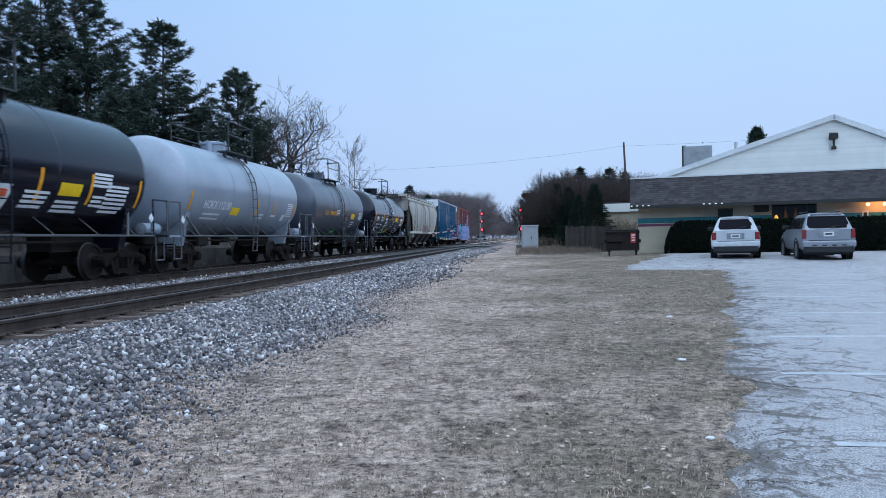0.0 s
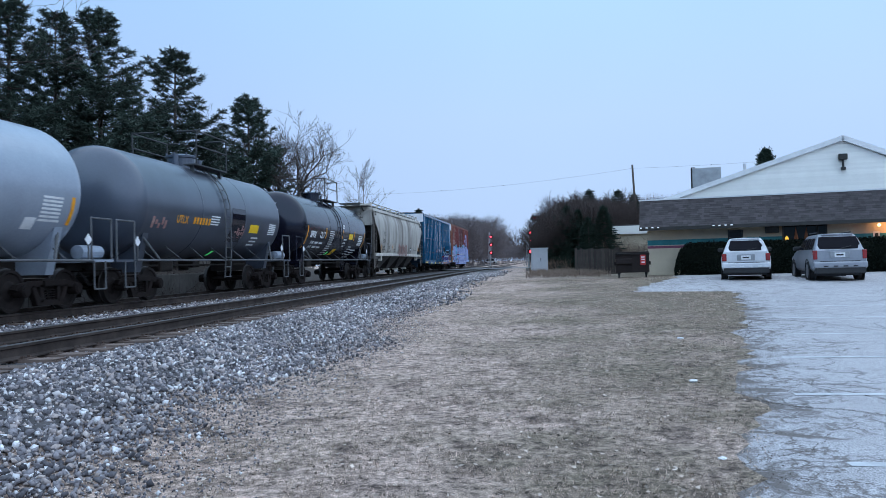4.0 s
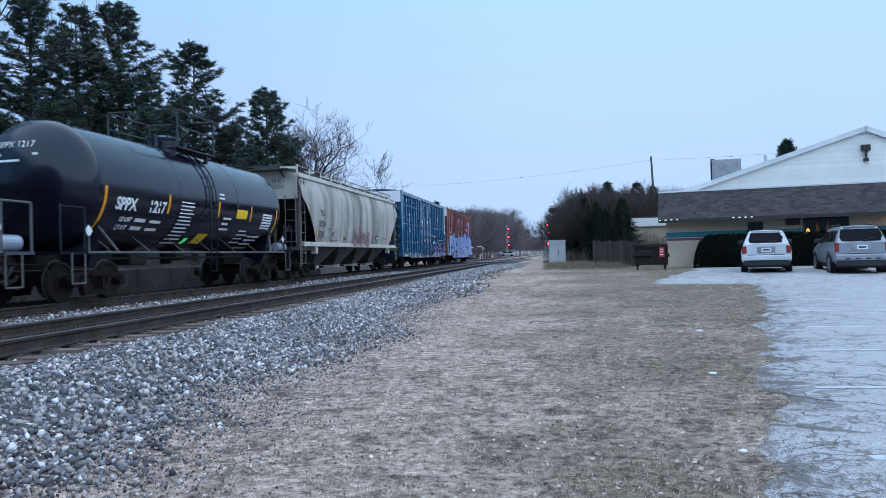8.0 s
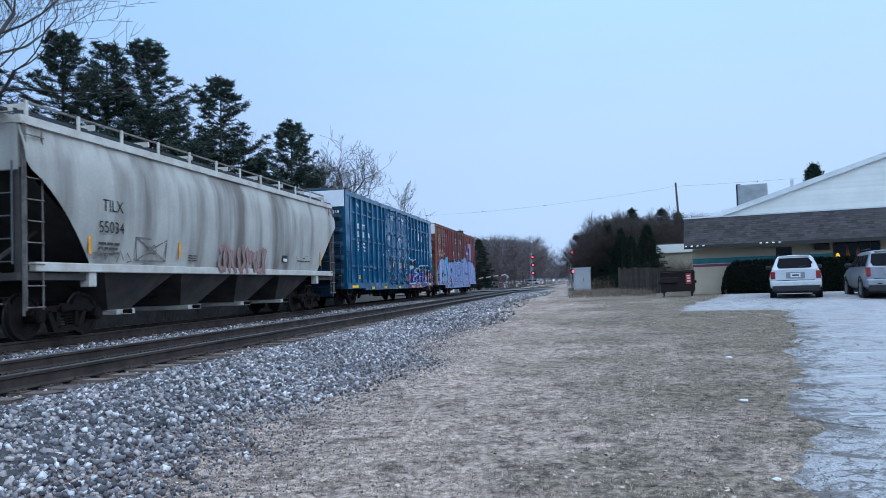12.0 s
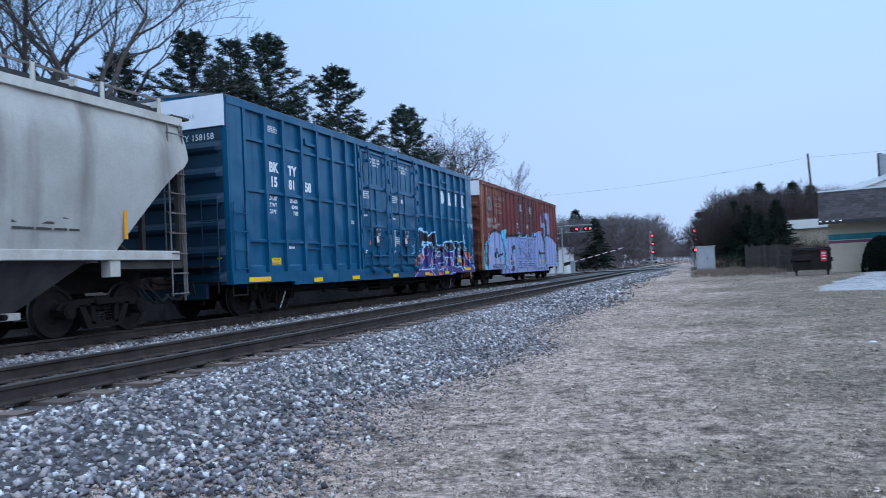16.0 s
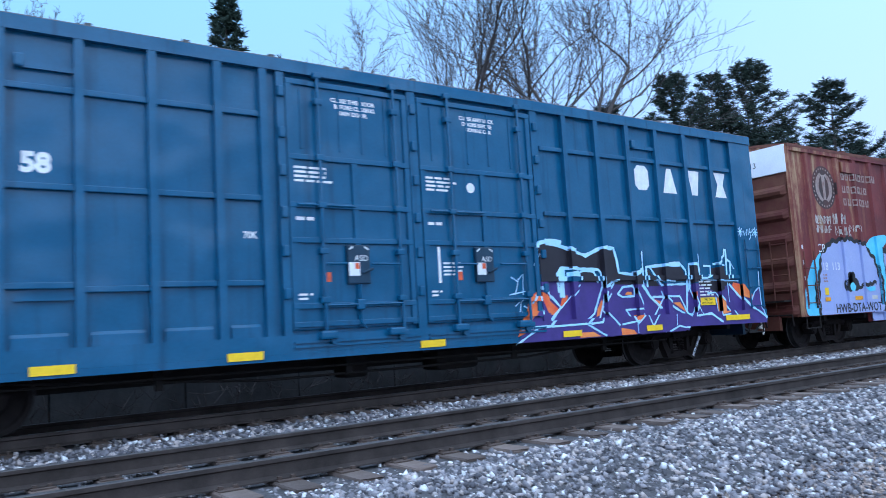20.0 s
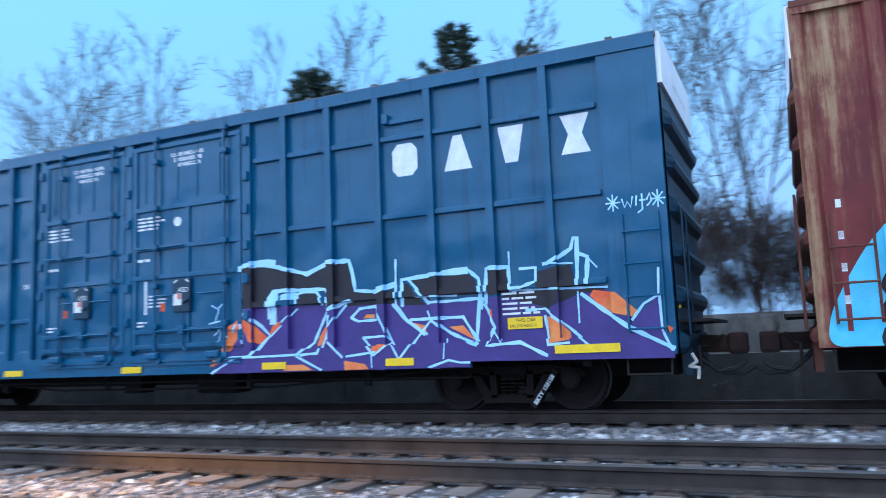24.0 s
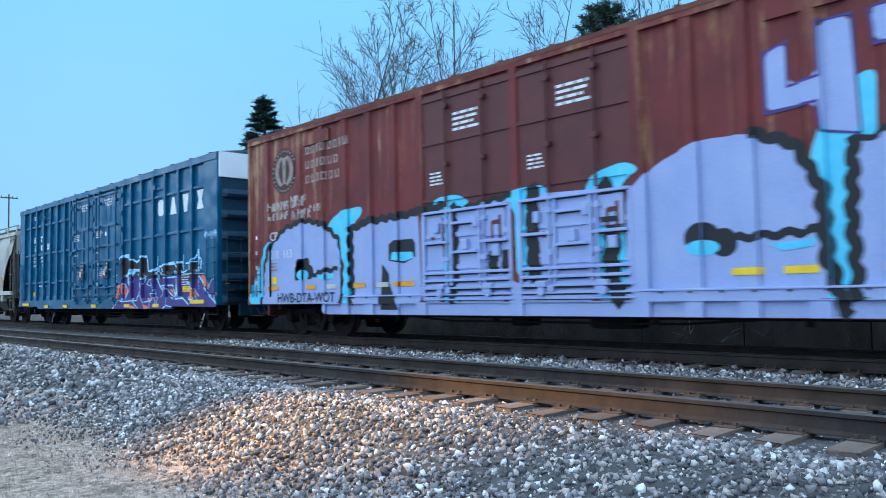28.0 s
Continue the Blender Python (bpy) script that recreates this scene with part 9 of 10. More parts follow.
# mansard of overlapping shingle courses
bm = bmesh.new()
prism(bm, [(-0.95, 2.28), (-0.15, 3.60), (0.4, 3.60), (0.4, 2.40), (-0.95, 2.20)], 0, FRONT)
bmesh.ops.rotate(bm, verts=bm.verts, matrix=Matrix(((0, 1, 0), (1, 0, 0), (0, 0, 1))))
part("mansard", bm, M_SHINGLE, bld, "brown shingled mansard roof")
verts, faces = [], []
rsh = random.Random(3)
N_C = 13
for c in range(N_C):
    t0, t1 = c / N_C, (c + 1.15) / N_C
    x = -0.02 - rsh.uniform(0, 0.3)
    while x < FRONT:
        w = rsh.choice((0.18, 0.26, 0.33))
        x1 = min(x + w, FRONT + 0.02)
        if x1 > 0.02:
            k = len(verts)
            y0, z0, y1, z1 = -0.95 + 0.80 * t0, 2.28 + 1.32 * t0, -0.95 + 0.80 * t1, 2.28 + 1.32 * t1
            j = rsh.uniform(0.0, 0.012)
            a, b = max(x, -0.02) + 0.006, x1
            verts += [(a, y0 - 0.022 - j, z0 + 0.012 - j), (b, y0 - 0.022 - j, z0 + 0.012 - j), (b, y1 - 0.008, z1), (a, y1 - 0.008, z1), (a, y0 - 0.005, z0), (b, y0 - 0.005, z0)]
            faces += [(k, k + 1, k + 2, k + 3), (k + 4, k + 5, k + 1, k)]
        x = x1
o = part("shingles", mesh_of("shingles", verts, faces, M_SHINGLE), None, bld, "courses of brown-grey shingles")
o["kind"] = "stuff"
part("fascia", bx(-0.02, FRONT, -1.0, -0.93, 2.14, 2.30), M_DARKFIX, bld)
part("soffit", bx(0.0, FRONT, -0.95, 0.0, 2.20, 2.22), M_CREAM, bld)
part("cap_flashing", bx(-0.03, FRONT, -0.20, 0.05, 3.60, 3.66), M_TRIM, bld, "white metal cap")
# gable with lap siding
G0, GP, G1, GZ0, GZP = 1.55, 8.95, 13.9, 3.62, 5.95
n_b = 22
for i in range(n_b):
    z0 = GZ0 + (GZP - 0.15 - GZ0) * i / n_b
    z1 = GZ0 + (GZP - 0.15 - GZ0) * (i + 1) / n_b
    t = (z0 - GZ0) / (GZP - GZ0)
    a, b = G0 + (GP - G0) * t + 0.15, G1 - (G1 - GP) * t - 0.15
    if b - a < 0.2:
        continue
    bm = bmesh.new()
    prism(bm, [(0.31, z0), (0.245, z0 - 0.012), (0.285, z1), (0.31, z1)], a, b)
    bmesh.ops.rotate(bm, verts=bm.verts, matrix=Matrix(((0, 1, 0), (1, 0, 0), (0, 0, 1))))
    bmesh.ops.recalc_face_normals(bm, faces=bm.faces)
    part("siding_board", bm, M_SIDING, bld)
bm = bmesh.new()
vs = [bm.verts.new(p) for p in ((G0, 0.34, GZ0), (G1, 0.34, GZ0), (GP, 0.34, GZP))]
bm.faces.new(vs)
ex = bmesh.ops.extrude_face_region(bm, geom=bm.faces[:])
bmesh.ops.translate(bm, verts=[v for v in ex["geom"] if isinstance(v, bmesh.types.BMVert)], vec=(0, 0.15, 0))
bmesh.ops.recalc_face_normals(bm, faces=bm.faces)
part("gable_wall", bm, M_SIDING, bld, "cream sided gable")
for s, (xa, xb) in ((-1, (G0 - 0.5, GP)), (1, (G1 + 0.5, GP))):
    za = GZ0 - 0.08
    ang = math.atan2(GZP + 0.08 - za, xb - xa)
    L = math.hypot(GZP + 0.08 - za, xb - xa)
    c = ((xa + xb) / 2, 6.75, (za + GZP + 0.08) / 2 + 0.06)
    part("roof_slope", box(bmesh.new(), c, (L + 0.1, 12.6, 0.08), Matrix.Rotation(-ang, 4, "Y")), M_SHINGLE, bld)
    part("barge_board", box(bmesh.new(), (c[0], 0.22, c[2] - 0.03), (L + 0.1, 0.26, 0.22), Matrix.Rotation(-ang, 4, "Y")), M_TRIM, bld, "white rake trim")
part("flat_roof", bx(0.3, FRONT, 0.3, 12.2, 3.45, 3.55), M_SHINGLE, bld)
# openings and fixtures of the front
for x0, x1, z0, z1 in ((4.0, 4.55, 1.0, 2.0), (6.35, 7.7, 0.6, 2.16), (7.8, 8.1, 0.6, 2.16)):
    w = part("window", bx(x0, x1, -0.03, 0.02, z0, z1), M_GLASS, bld, "dark window")
    fr = bmesh.new()
    for a, b, c, d in ((x0 - 0.06, x1 + 0.06, z1, z1 + 0.06), (x0 - 0.06, x1 + 0.06, z0 - 0.06, z0), (x0 - 0.06, x0, z0, z1), (x1, x1 + 0.06, z0, z1)):
        bx(a, b, -0.06, 0.02, c, d, fr)
    part("window_frame", fr, M_DARKFIX, w)
bm = bmesh.new()
for x, s in ((6.9, -1), (7.25, 1)):
    vs = [bm.verts.new(p) for p in ((x - 0.22, -0.045, 0.8), (x + 0.22, -0.045, 0.8), (x + 0.05 * s, -0.045, 2.1))]
    bm.faces.new(vs)
part("curtain", bm, mat("rust_curtain", (0.30, 0.12, 0.06), 0.8, scale=3), bld, "drawn rust-coloured curtains")
bm = lathe(bmesh.new(), [(1.22, 0.17), (1.42, 0.14), (1.66, 0.05), (1.70, 0.0)], "z", 18, (6.45, -0.2, 0))
part("lamp_shade", bm, M_WARM, bld, "glowing yellow lamp shade")
bm = bx(5.55, 6.15, -0.22, 0.0, 1.86, 2.16, None, 0.03)
part("wall_light", bm, M_DARKFIX, bld, "unlit dark wall light")
for x in (10.2, 10.85, 12.4):
    bm = bmesh.new()
    bmesh.ops.create_icosphere(bm, subdivisions=2, radius=0.065, matrix=Matrix.Translation((x, -0.25, 2.05)))
    part("bulb", bm, M_BULB, bld, "bare warm bulb")
part("notice", bx(10.0, 10.26, -0.03, -0.01, 1.45, 1.78), M_TRIM, bld, "small white notice")
part("notice", bx(10.06, 10.20, -0.035, -0.031, 1.52, 1.70), M_DARKFIX, bld)
for group_x in ((0.02, 4), (3.25, 4)):
    for k in range(group_x[1]):
        x = group_x[0] + k * 0.26
        part("eave_bulb", bx(x, x + 0.09, -1.03, -1.0, 2.25, 2.29), M_PEG, bld, "small white eave marker")
part("eave_bulb", bx(11.4, 11.6, -1.03, -1.0, 2.36, 2.44), M_PEG, bld)
bm = bx(8.74, 9.10, 0.0, 0.24, 5.06, 5.33, None, 0.03)
rod(bm, (8.92, 0.10, 4.62), (8.92, 0.10, 5.08), 0.05)
box(bm, (8.92, 0.10, 4.66), (0.19, 0.2, 0.14), None, 0.02)
part("floodlight", bm, M_DARKFIX, bld, "dark floodlight on the gable")
porch = new("porch_light", bpy.data.lights.new("porch_light", "POINT"))
porch.data.energy, porch.data.color, porch.data.shadow_soft_size = 12, (1.0, 0.42, 0.15), 0.15
porch.location = (15.1, 35.7, 2.6)

hv = thing("rooftop_unit", (9.1, 44.0, 4.9), "grey metal rooftop air handler on a stand", "air conditioner", rz=-10)
part("housing", bx(-0.75, 0.75, -0.6, 0.6, 0.35, 1.45, None, 0.03), M_HVAC, hv)
part("intake_hood", bx(-0.82, -0.60, -0.55, 0.55, 0.2, 1.5, None, 0.02), M_DARKFIX, hv)
part("base_frame", bx(-0.80, 0.80, -0.64, 0.64, 0.14, 0.36, None, 0.01), M_DARKFIX, hv, "dark steel base frame")
bm = bmesh.new()
for x in (-0.65, 0.65):
    for y in (-0.5, 0.5):
        rod(bm, (x, y, -0.75), (x, y, 0.4), 0.04)
part("stand", bm, M_DARKFIX, hv)
part("exhaust", bx(0.65, 0.85, -0.3, 0.3, 0.3, 0.7, None, 0.02), M_HVAC, hv)
bm = rod(bmesh.new(), (10.3, 40.6, 5.2), (10.3, 40.6, 6.15), 0.08, 12)
tagged(part("vent_pipe", bm, M_TRIM, None), "white vent pipe on the roof", "vent pipe")

# clipped hedge in front of the wall
def hedge(x0, x1):
    n = int((x1 - x0) * 1800)
    px = rs.uniform(x0, x1, n)
    face = rs.randint(0, 3, n)
    py = np.where(face == 0, -2.05 + rs.normal(0, 0.05, n), rs.uniform(-2.0, -0.6, n))
    top = 1.42 * np.sqrt(1 - (1 - np.clip(np.minimum(px - x0, x1 - px) / 0.75, 0.02, 1)) ** 2)
    pz = np.where(face == 1, top + rs.normal(0, 0.05, n), rs.uniform(0.03, 1.0, n) * top)
    d = rs.normal(size=(n, 3))
    d /= np.linalg.norm(d, axis=1)[:, None]
    s = np.cross(d, rs.normal(size=(n, 3))) * 0.025
    c = np.stack([px, py, pz], 1)
    v = np.stack([c - s - d * 0.03, c + s - d * 0.03, c + d * 0.07], 1).reshape(-1, 3)
    t = thing("hedge", (4.72, 38.0, 0.62), "dark clipped evergreen hedge along the wall", "hedge", rz=-10.5)
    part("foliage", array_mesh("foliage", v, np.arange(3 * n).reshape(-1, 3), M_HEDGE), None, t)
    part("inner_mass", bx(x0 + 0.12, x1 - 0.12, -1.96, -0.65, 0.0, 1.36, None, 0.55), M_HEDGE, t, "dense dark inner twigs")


hedge(1.55, 17.0)

# ---- dumpster ----
M_BIN = mat("dark_brown_dumpster_paint", (0.016, 0.012, 0.012), 0.6, col2=(0.026, 0.019, 0.018), scale=2, bump=0.1, spec=0.2)
M_LID = mat("black_plastic_lid", (0.014, 0.014, 0.015), 0.6, scale=4, spec=0.2)
dm = thing("dumpster", (3.88, 34.6, gz(3.88, 34.6)), "dark brown steel dumpster on casters with black lids", "dumpster", rz=-6)
bm = bmesh.new()
prism(bm, [(-0.50, 0.22), (0.50, 0.22), (0.55, 1.0), (-0.55, 1.12)], -0.70, 0.70)
bmesh.ops.rotate(bm, verts=bm.verts, matrix=Matrix(((0, 1, 0), (1, 0, 0), (0, 0, 1))))
bmesh.ops.recalc_face_normals(bm, faces=bm.faces)
part("bin", bm, M_BIN, dm)
for x in (-0.69, 0.0, 0.69):
    part("rib", bx(x - 0.02, x + 0.02, -0.57, -0.50, 0.25, 1.0), M_BIN, dm)
bm = bmesh.new()
prism(bm, [(-0.66, 0.62), (-0.52, 0.56), (-0.52, 0.86), (-0.66, 0.80)], -0.68, -0.02)
bmesh.ops.rotate(bm, verts=bm.verts, matrix=Matrix(((0, 1, 0), (1, 0, 0), (0, 0, 1))))
bmesh.ops.recalc_face_normals(bm, faces=bm.faces)
part("fork_pocket", bm, M_BIN, dm, "welded fork pocket")
part("rim", bx(-0.73, 0.73, -0.60, -0.50, 0.98, 1.06, None, 0.01), M_BIN, dm)
for s in (-1, 1):
    bm = bx(0.02 * s, 0.70 * s, -0.62, 0.58, 1.08, 1.13, None, 0.02)
    bmesh.ops.rotate(bm, cent=(0, 0.5, 1.1), verts=bm.verts, matrix=Matrix.Rotation(0.06, 3, "X"))
    part("lid", bm, M_LID, dm, "black plastic lid")
    part("lift_pocket", bx(s * 0.70, s * 0.78, -0.35, 0.35, 0.55, 0.70), M_BIN, dm)
    for y in (-0.42, 0.42):
        bm = rod(bmesh.new(), (s * 0.58 - 0.03, y, 0.085), (s * 0.58 + 0.03, y, 0.085), 0.085, 14)
        box(bm, (s * 0.58, y, 0.18), (0.10, 0.10, 0.10))
        part("caster", bm, M_LID, dm)
part("notice", bx(0.34, 0.56, -0.625, -0.612, 0.55, 0.98), mat("red_notice", (0.50, 0.035, 0.035), 0.5, scale=8, bump=0.02), dm, "red notice with white print")
for z in (0.86, 0.76, 0.64):
    part("notice_print", bx(0.38, 0.52, -0.632, -0.627, z, z + 0.05), M_WHITE, dm)

# ---- parked cars ----
M_SUVW = mat("white_car_paint", (0.62, 0.64, 0.68), 0.28, scale=1, bump=0, spec=0.6)
M_SUVS = mat("silver_car_paint", (0.33, 0.345, 0.385), 0.3, metal=0.45, scale=1, bump=0, spec=0.6)
M_TINT = mat("tinted_car_glass", (0.008, 0.008, 0.012), 0.2, scale=2, bump=0, spec=0.07)
M_TYRE = mat("black_tyre_rubber", (0.018, 0.018, 0.019), 0.85, scale=8, bump=0.2)
M_RIM = mat("alloy_rim", (0.35, 0.36, 0.38), 0.35, metal=0.9, scale=4)
M_TAIL = mat("red_tail_lens", (0.24, 0.010, 0.012), 0.25, scale=5, bump=0, spec=0.7)
M_PLASTIC = mat("dark_grey_bumper_plastic", (0.022, 0.023, 0.026), 0.6, scale=5)


def suv(name, at, rz, paint_, label, W, L, H, plate_z, tail, belt_at, glass_w):
    """An estate car that shows its rear: origin under the rear bumper, nose along +y."""
    t = thing(name, at, label, "car", "parked cars", rz=rz)
    w = W / 2
    belt = H * belt_at
    hip = H * 0.46
    # cross-sections from tail to nose: (y, top height, width)
    rows = ((0.02, belt, 0.93), (0.06, belt + 0.03, 0.97), (0.20, belt + 0.45 * (H - belt), 0.99), (0.34, H * 0.955, 1.0), (0.50, H * 0.988, 1.0), (0.9, H, 1.0), (L * 0.5, H * 0.995, 1.0), (L * 0.58, H * 0.955, 1.0), (L * 0.66, belt + 0.55 * (H - belt), 1.0),
            (L * 0.745, belt + 0.02, 1.0), (L * 0.80, belt - 0.03, 0.99), (L - 0.30, belt - 0.10, 0.95), (L - 0.06, belt - 0.27, 0.88), (L, 0.55, 0.82))
    bm = bmesh.new()
    rings = []
    for y, top, k in rows:
        f = max(0.0, min(1.0, (top - belt) / (H - belt)))
        zb, h1, h2 = 0.34, min(hip, top - 0.12), min(belt, top - 0.03)
        half = [(0.86, zb), (0.97, zb + 0.09), (1.0, h1), (0.975, (h1 + h2) / 2), (0.90, h2), (0.90 - 0.20 * f, h2 + (top - h2) * 0.80), (0.90 - 0.27 * f, h2 + (top - h2) * 0.95), (0.48, top), (0.0, top + 0.012)]
        pts = [(a * w * k, z) for a, z in half]
        ring = [bm.verts.new((x, y, z)) for x, z in pts] + [bm.verts.new((-x, y, z)) for x, z in pts[-2::-1]]
        rings.append(ring)
    m = len(rings[0])
    for a, b in zip(rings, rings[1:]):
        for i in range(m):
            bm.faces.new((a[i], b[i], b[(i + 1) % m], a[(i + 1) % m]))
    bm.faces.new(rings[0])
    bm.faces.new(rings[-1])
    bmesh.ops.recalc_face_normals(bm, faces=bm.faces)
    part("body", bm, paint_, t, "", True).data.set_sharp_from_angle(angle=radians(38))
    # rear window, a shallow curve across the tailgate
    bm = bmesh.new()
    z0, z1 = belt + 0.045, belt + 0.80 * (H - belt)
    yr = lambda z: 0.06 + (z - belt - 0.03) / (H * 0.955 - belt - 0.03) * 0.28 - 0.022
    low, high = [], []
    for k in range(7):
        f = k / 3 - 1
        low.append(bm.verts.new((f * w * glass_w[0], yr(z0) + 0.03 * f * f, z0)))
        high.append(bm.verts.new((f * w * glass_w[1], yr(z1) + 0.03 * f * f, z1)))
    for k in range(6):
        bm.faces.new((low[k], low[k + 1], high[k + 1], high[k]))
    part("rear_window", bm, M_TINT, t, "dark rear glass", True)
    for s in (-1, 1):
        for a, b, c, d in ((0.40, L * 0.24, 0.60, L * 0.24), (L * 0.26, L * 0.41, L * 0.26, L * 0.41), (L * 0.43, L * 0.70, L * 0.43, L * 0.585)):
            bm = bmesh.new()
            z2 = belt + 0.74 * (H - belt)
            vs = [bm.verts.new((s * (w * x + 0.008), y, z)) for y, z, x in ((a, z0, 0.892), (b, z0, 0.892), (d, z2, 0.722), (c, z2, 0.722))]
            bm.faces.new(vs)
            part("side_window", bm, M_TINT, t)
        x = s * (w * 0.955 - tail[0] / 2)
        part("tail_light", bx(x - tail[0] / 2, x + tail[0] / 2, -0.015, 0.20, tail[1], tail[2], None, 0.025), M_TAIL, t, "red tail light")
        bm = bx(s * (w - 0.10), s * (w + 0.13), L * 0.60, L * 0.645, belt + 0.02, belt + 0.17, None, 0.05)
        part("side_mirror", bm, M_PLASTIC, t)
        part("roof_rail", rod(bmesh.new(), (s * w * 0.60, 0.8, H + 0.045), (s * w * 0.60, L * 0.5, H + 0.045), 0.02), M_PLASTIC, t)
        for y in (0.92, L - 0.92):
            bm = lathe(bmesh.new(), [(-0.11, 0.2), (-0.11, 0.31), (-0.07, 0.355), (0.07, 0.355), (0.11, 0.31), (0.11, 0.2)], "x", 28, (s * (w - 0.11), y, 0.355))
            wh = part("wheel", bm, M_TYRE, t, "black tyre")
            bm = lathe(bmesh.new(), [(-0.02, 0.0), (0.03, 0.09), (0.02, 0.22), (0.05, 0.235)] if s > 0 else [(0.02, 0.0), (-0.03, 0.09), (-0.02, 0.22), (-0.05, 0.235)], "x", 20, (s * (w - 0.04), y, 0.355))
            part("rim", bm, M_RIM, wh)
            bm = lathe(bmesh.new(), [(w * s - 0.02 * s, 0.40), (w * s + 0.008 * s, 0.43), (w * s + 0.008 * s, 0.37), (w * s - 0.02 * s, 0.36)], "x", 24, (0, y, 0.355))
            part("wheel_arch", bm, M_PLASTIC, t)
    part("bumper", bx(-w * 0.97, w * 0.97, -0.10, 0.16, 0.46, H * 0.415, None, 0.05), paint_, t)
    part("lower_bumper", bx(-w * 0.90, w * 0.90, -0.08, 0.25, 0.27, 0.48, None, 0.03), M_PLASTIC, t)
    part("underbody", bx(-w * 0.8, w * 0.8, 0.2, L - 0.3, 0.20, 0.36), M_PLASTIC, t)
    part("plate_recess", bx(-0.30, 0.30, -0.004, 0.03, plate_z - 0.03, plate_z + 0.19, None, 0.01), M_RIM, t)
    part("number_plate", bx(-0.16, 0.16, -0.018, -0.006, plate_z, plate_z + 0.15), M_TRIM, t, "blank number plate")
    part("plate_bar", bx(-0.11, 0.11, -0.023, -0.020, plate_z + 0.05, plate_z + 0.10), M_PLASTIC, t)
    part("tailgate_seam", bx(-w * 0.72, w * 0.72, -0.002, 0.03, H * 0.415, H * 0.428), M_PLASTIC, t)
    for x in (-0.45, -0.15, 0.15, 0.45):
        part("bumper_insert", bx(x - 0.07, x + 0.07, -0.108, -0.09, 0.50, 0.54), M_TRIM if paint_ is M_SUVW else M_PLASTIC, t)
    part("wiper", rod(bmesh.new(), (0.05, 0.03, belt + 0.06), (0.36, 0.06, belt + 0.13), 0.012), M_PLASTIC, t)
    part("spoiler", bx(-w * 0.56, w * 0.56, 0.30, 0.62, H * 0.965, H * 0.99, None, 0.012), paint_, t)
    return t


suv("car", (7.22, 28.7, gz(7.22, 28.7)), -13, M_SUVW, "white compact sport utility car seen from behind", 1.70, 4.4, 1.55, 0.76, (0.16, 0.71, 0.98), 0.67, (0.725, 0.60))
suv("car", (9.80, 27.0, gz(9.8, 27)), -8, M_SUVS, "silver sport utility car with roof rails", 1.70, 4.5, 1.62, 0.82, (0.13, 0.75, 1.06), 0.65, (0.80, 0.68))

# ---- fence and brush beside the lot ----
M_BOARD = mat("grey_weathered_board", (0.042, 0.034, 0.030), 0.9, col2=(0.065, 0.055, 0.05), scale=3, bump=0.3, per_object=0.25)
fence = thing("board_fence", (1.7, 42.5, gz(1.7, 42.5)), "weathered grey board fence", "fence", rz=-8)
for k in range(17):
    r = random.Random(k)
    h = 1.40 + r.uniform(-0.07, 0.07)
    part("board", bx(k * 0.145, k * 0.145 + 0.13, 0, 0.02, 0, h), M_BOARD, fence)
for z in (0.35, 1.1):
    part("fence_rail", bx(0, 2.45, 0.022, 0.07, z, z + 0.09), M_BOARD, fence)


def weeds(name, n, x0, x1, y0, y1, hmax, material, label):
    x, y = rs.uniform(x0, x1, n), rs.uniform(y0, y1, n)
    z = np.array([gz(a, b) for a, b in zip(x, y)])
    segs = []
    for a, b, c in zip(x, y, z):
        h = rs.uniform(0.25, 1.0) * hmax
        p = np.array([a, b, c - 0.03])
        q = p + np.array([rs.normal(0, 0.25) * h, rs.normal(0, 0.25) * h, h * 0.6])
        segs.append((p, q, 0.010, 0.008))
        for _ in range(3):
            segs.append((q, q + np.array([rs.normal(0, 0.28) * h, rs.normal(0, 0.28) * h, rs.uniform(0.1, 0.5) * h]), 0.008, 0.004))
    v, f = tubes(segs, 3)
    o = part(name, array_mesh(name, v, f, material), None)
    return tagged(o, label, "brush", kind="stuff")


M_WEED = mat("dry_brown_weeds", (0.17, 0.125, 0.10), 0.9, col2=(0.22, 0.17, 0.13), scale=2, bump=0)
weeds("dry_brush", 900, -0.9, 3.2, 36.5, 47, 0.42, M_WEED, "low tangle of dry brown weeds")
weeds("dry_brush", 700, -0.2, 6.0, 48, 60, 1.1, M_WEED, "tangle of dry brown brush")
weeds("dry_brush", 2600, -19, -14.6, -40, 40, 0.9, M_TWIG, "dry weeds along the wall")

# small outbuilding half hidden by the brush
ax, ay = 4.75, 52.0
out_b = thing("outbuilding", (ax, ay, gz(ax, ay)), "small pale outbuilding behind the brush", "shed", rz=-8)
part("wall", bx(0, 3.0, 0, 2.5, 0, 2.94), M_CREAM, out_b)
part("fascia", bx(-0.15, 3.1, -0.2, 0.0, 2.40, 2.95), M_SIDING, out_b, "pale fascia")
part("roof", bx(-0.15, 3.1, -0.2, 2.7, 2.95, 3.03), M_SHINGLE, out_b)
weeds("dry_brush", 500, 3.6, 6.6, 49.5, 51.8, 2.2, M_WEED, "tangle of dry brown brush")

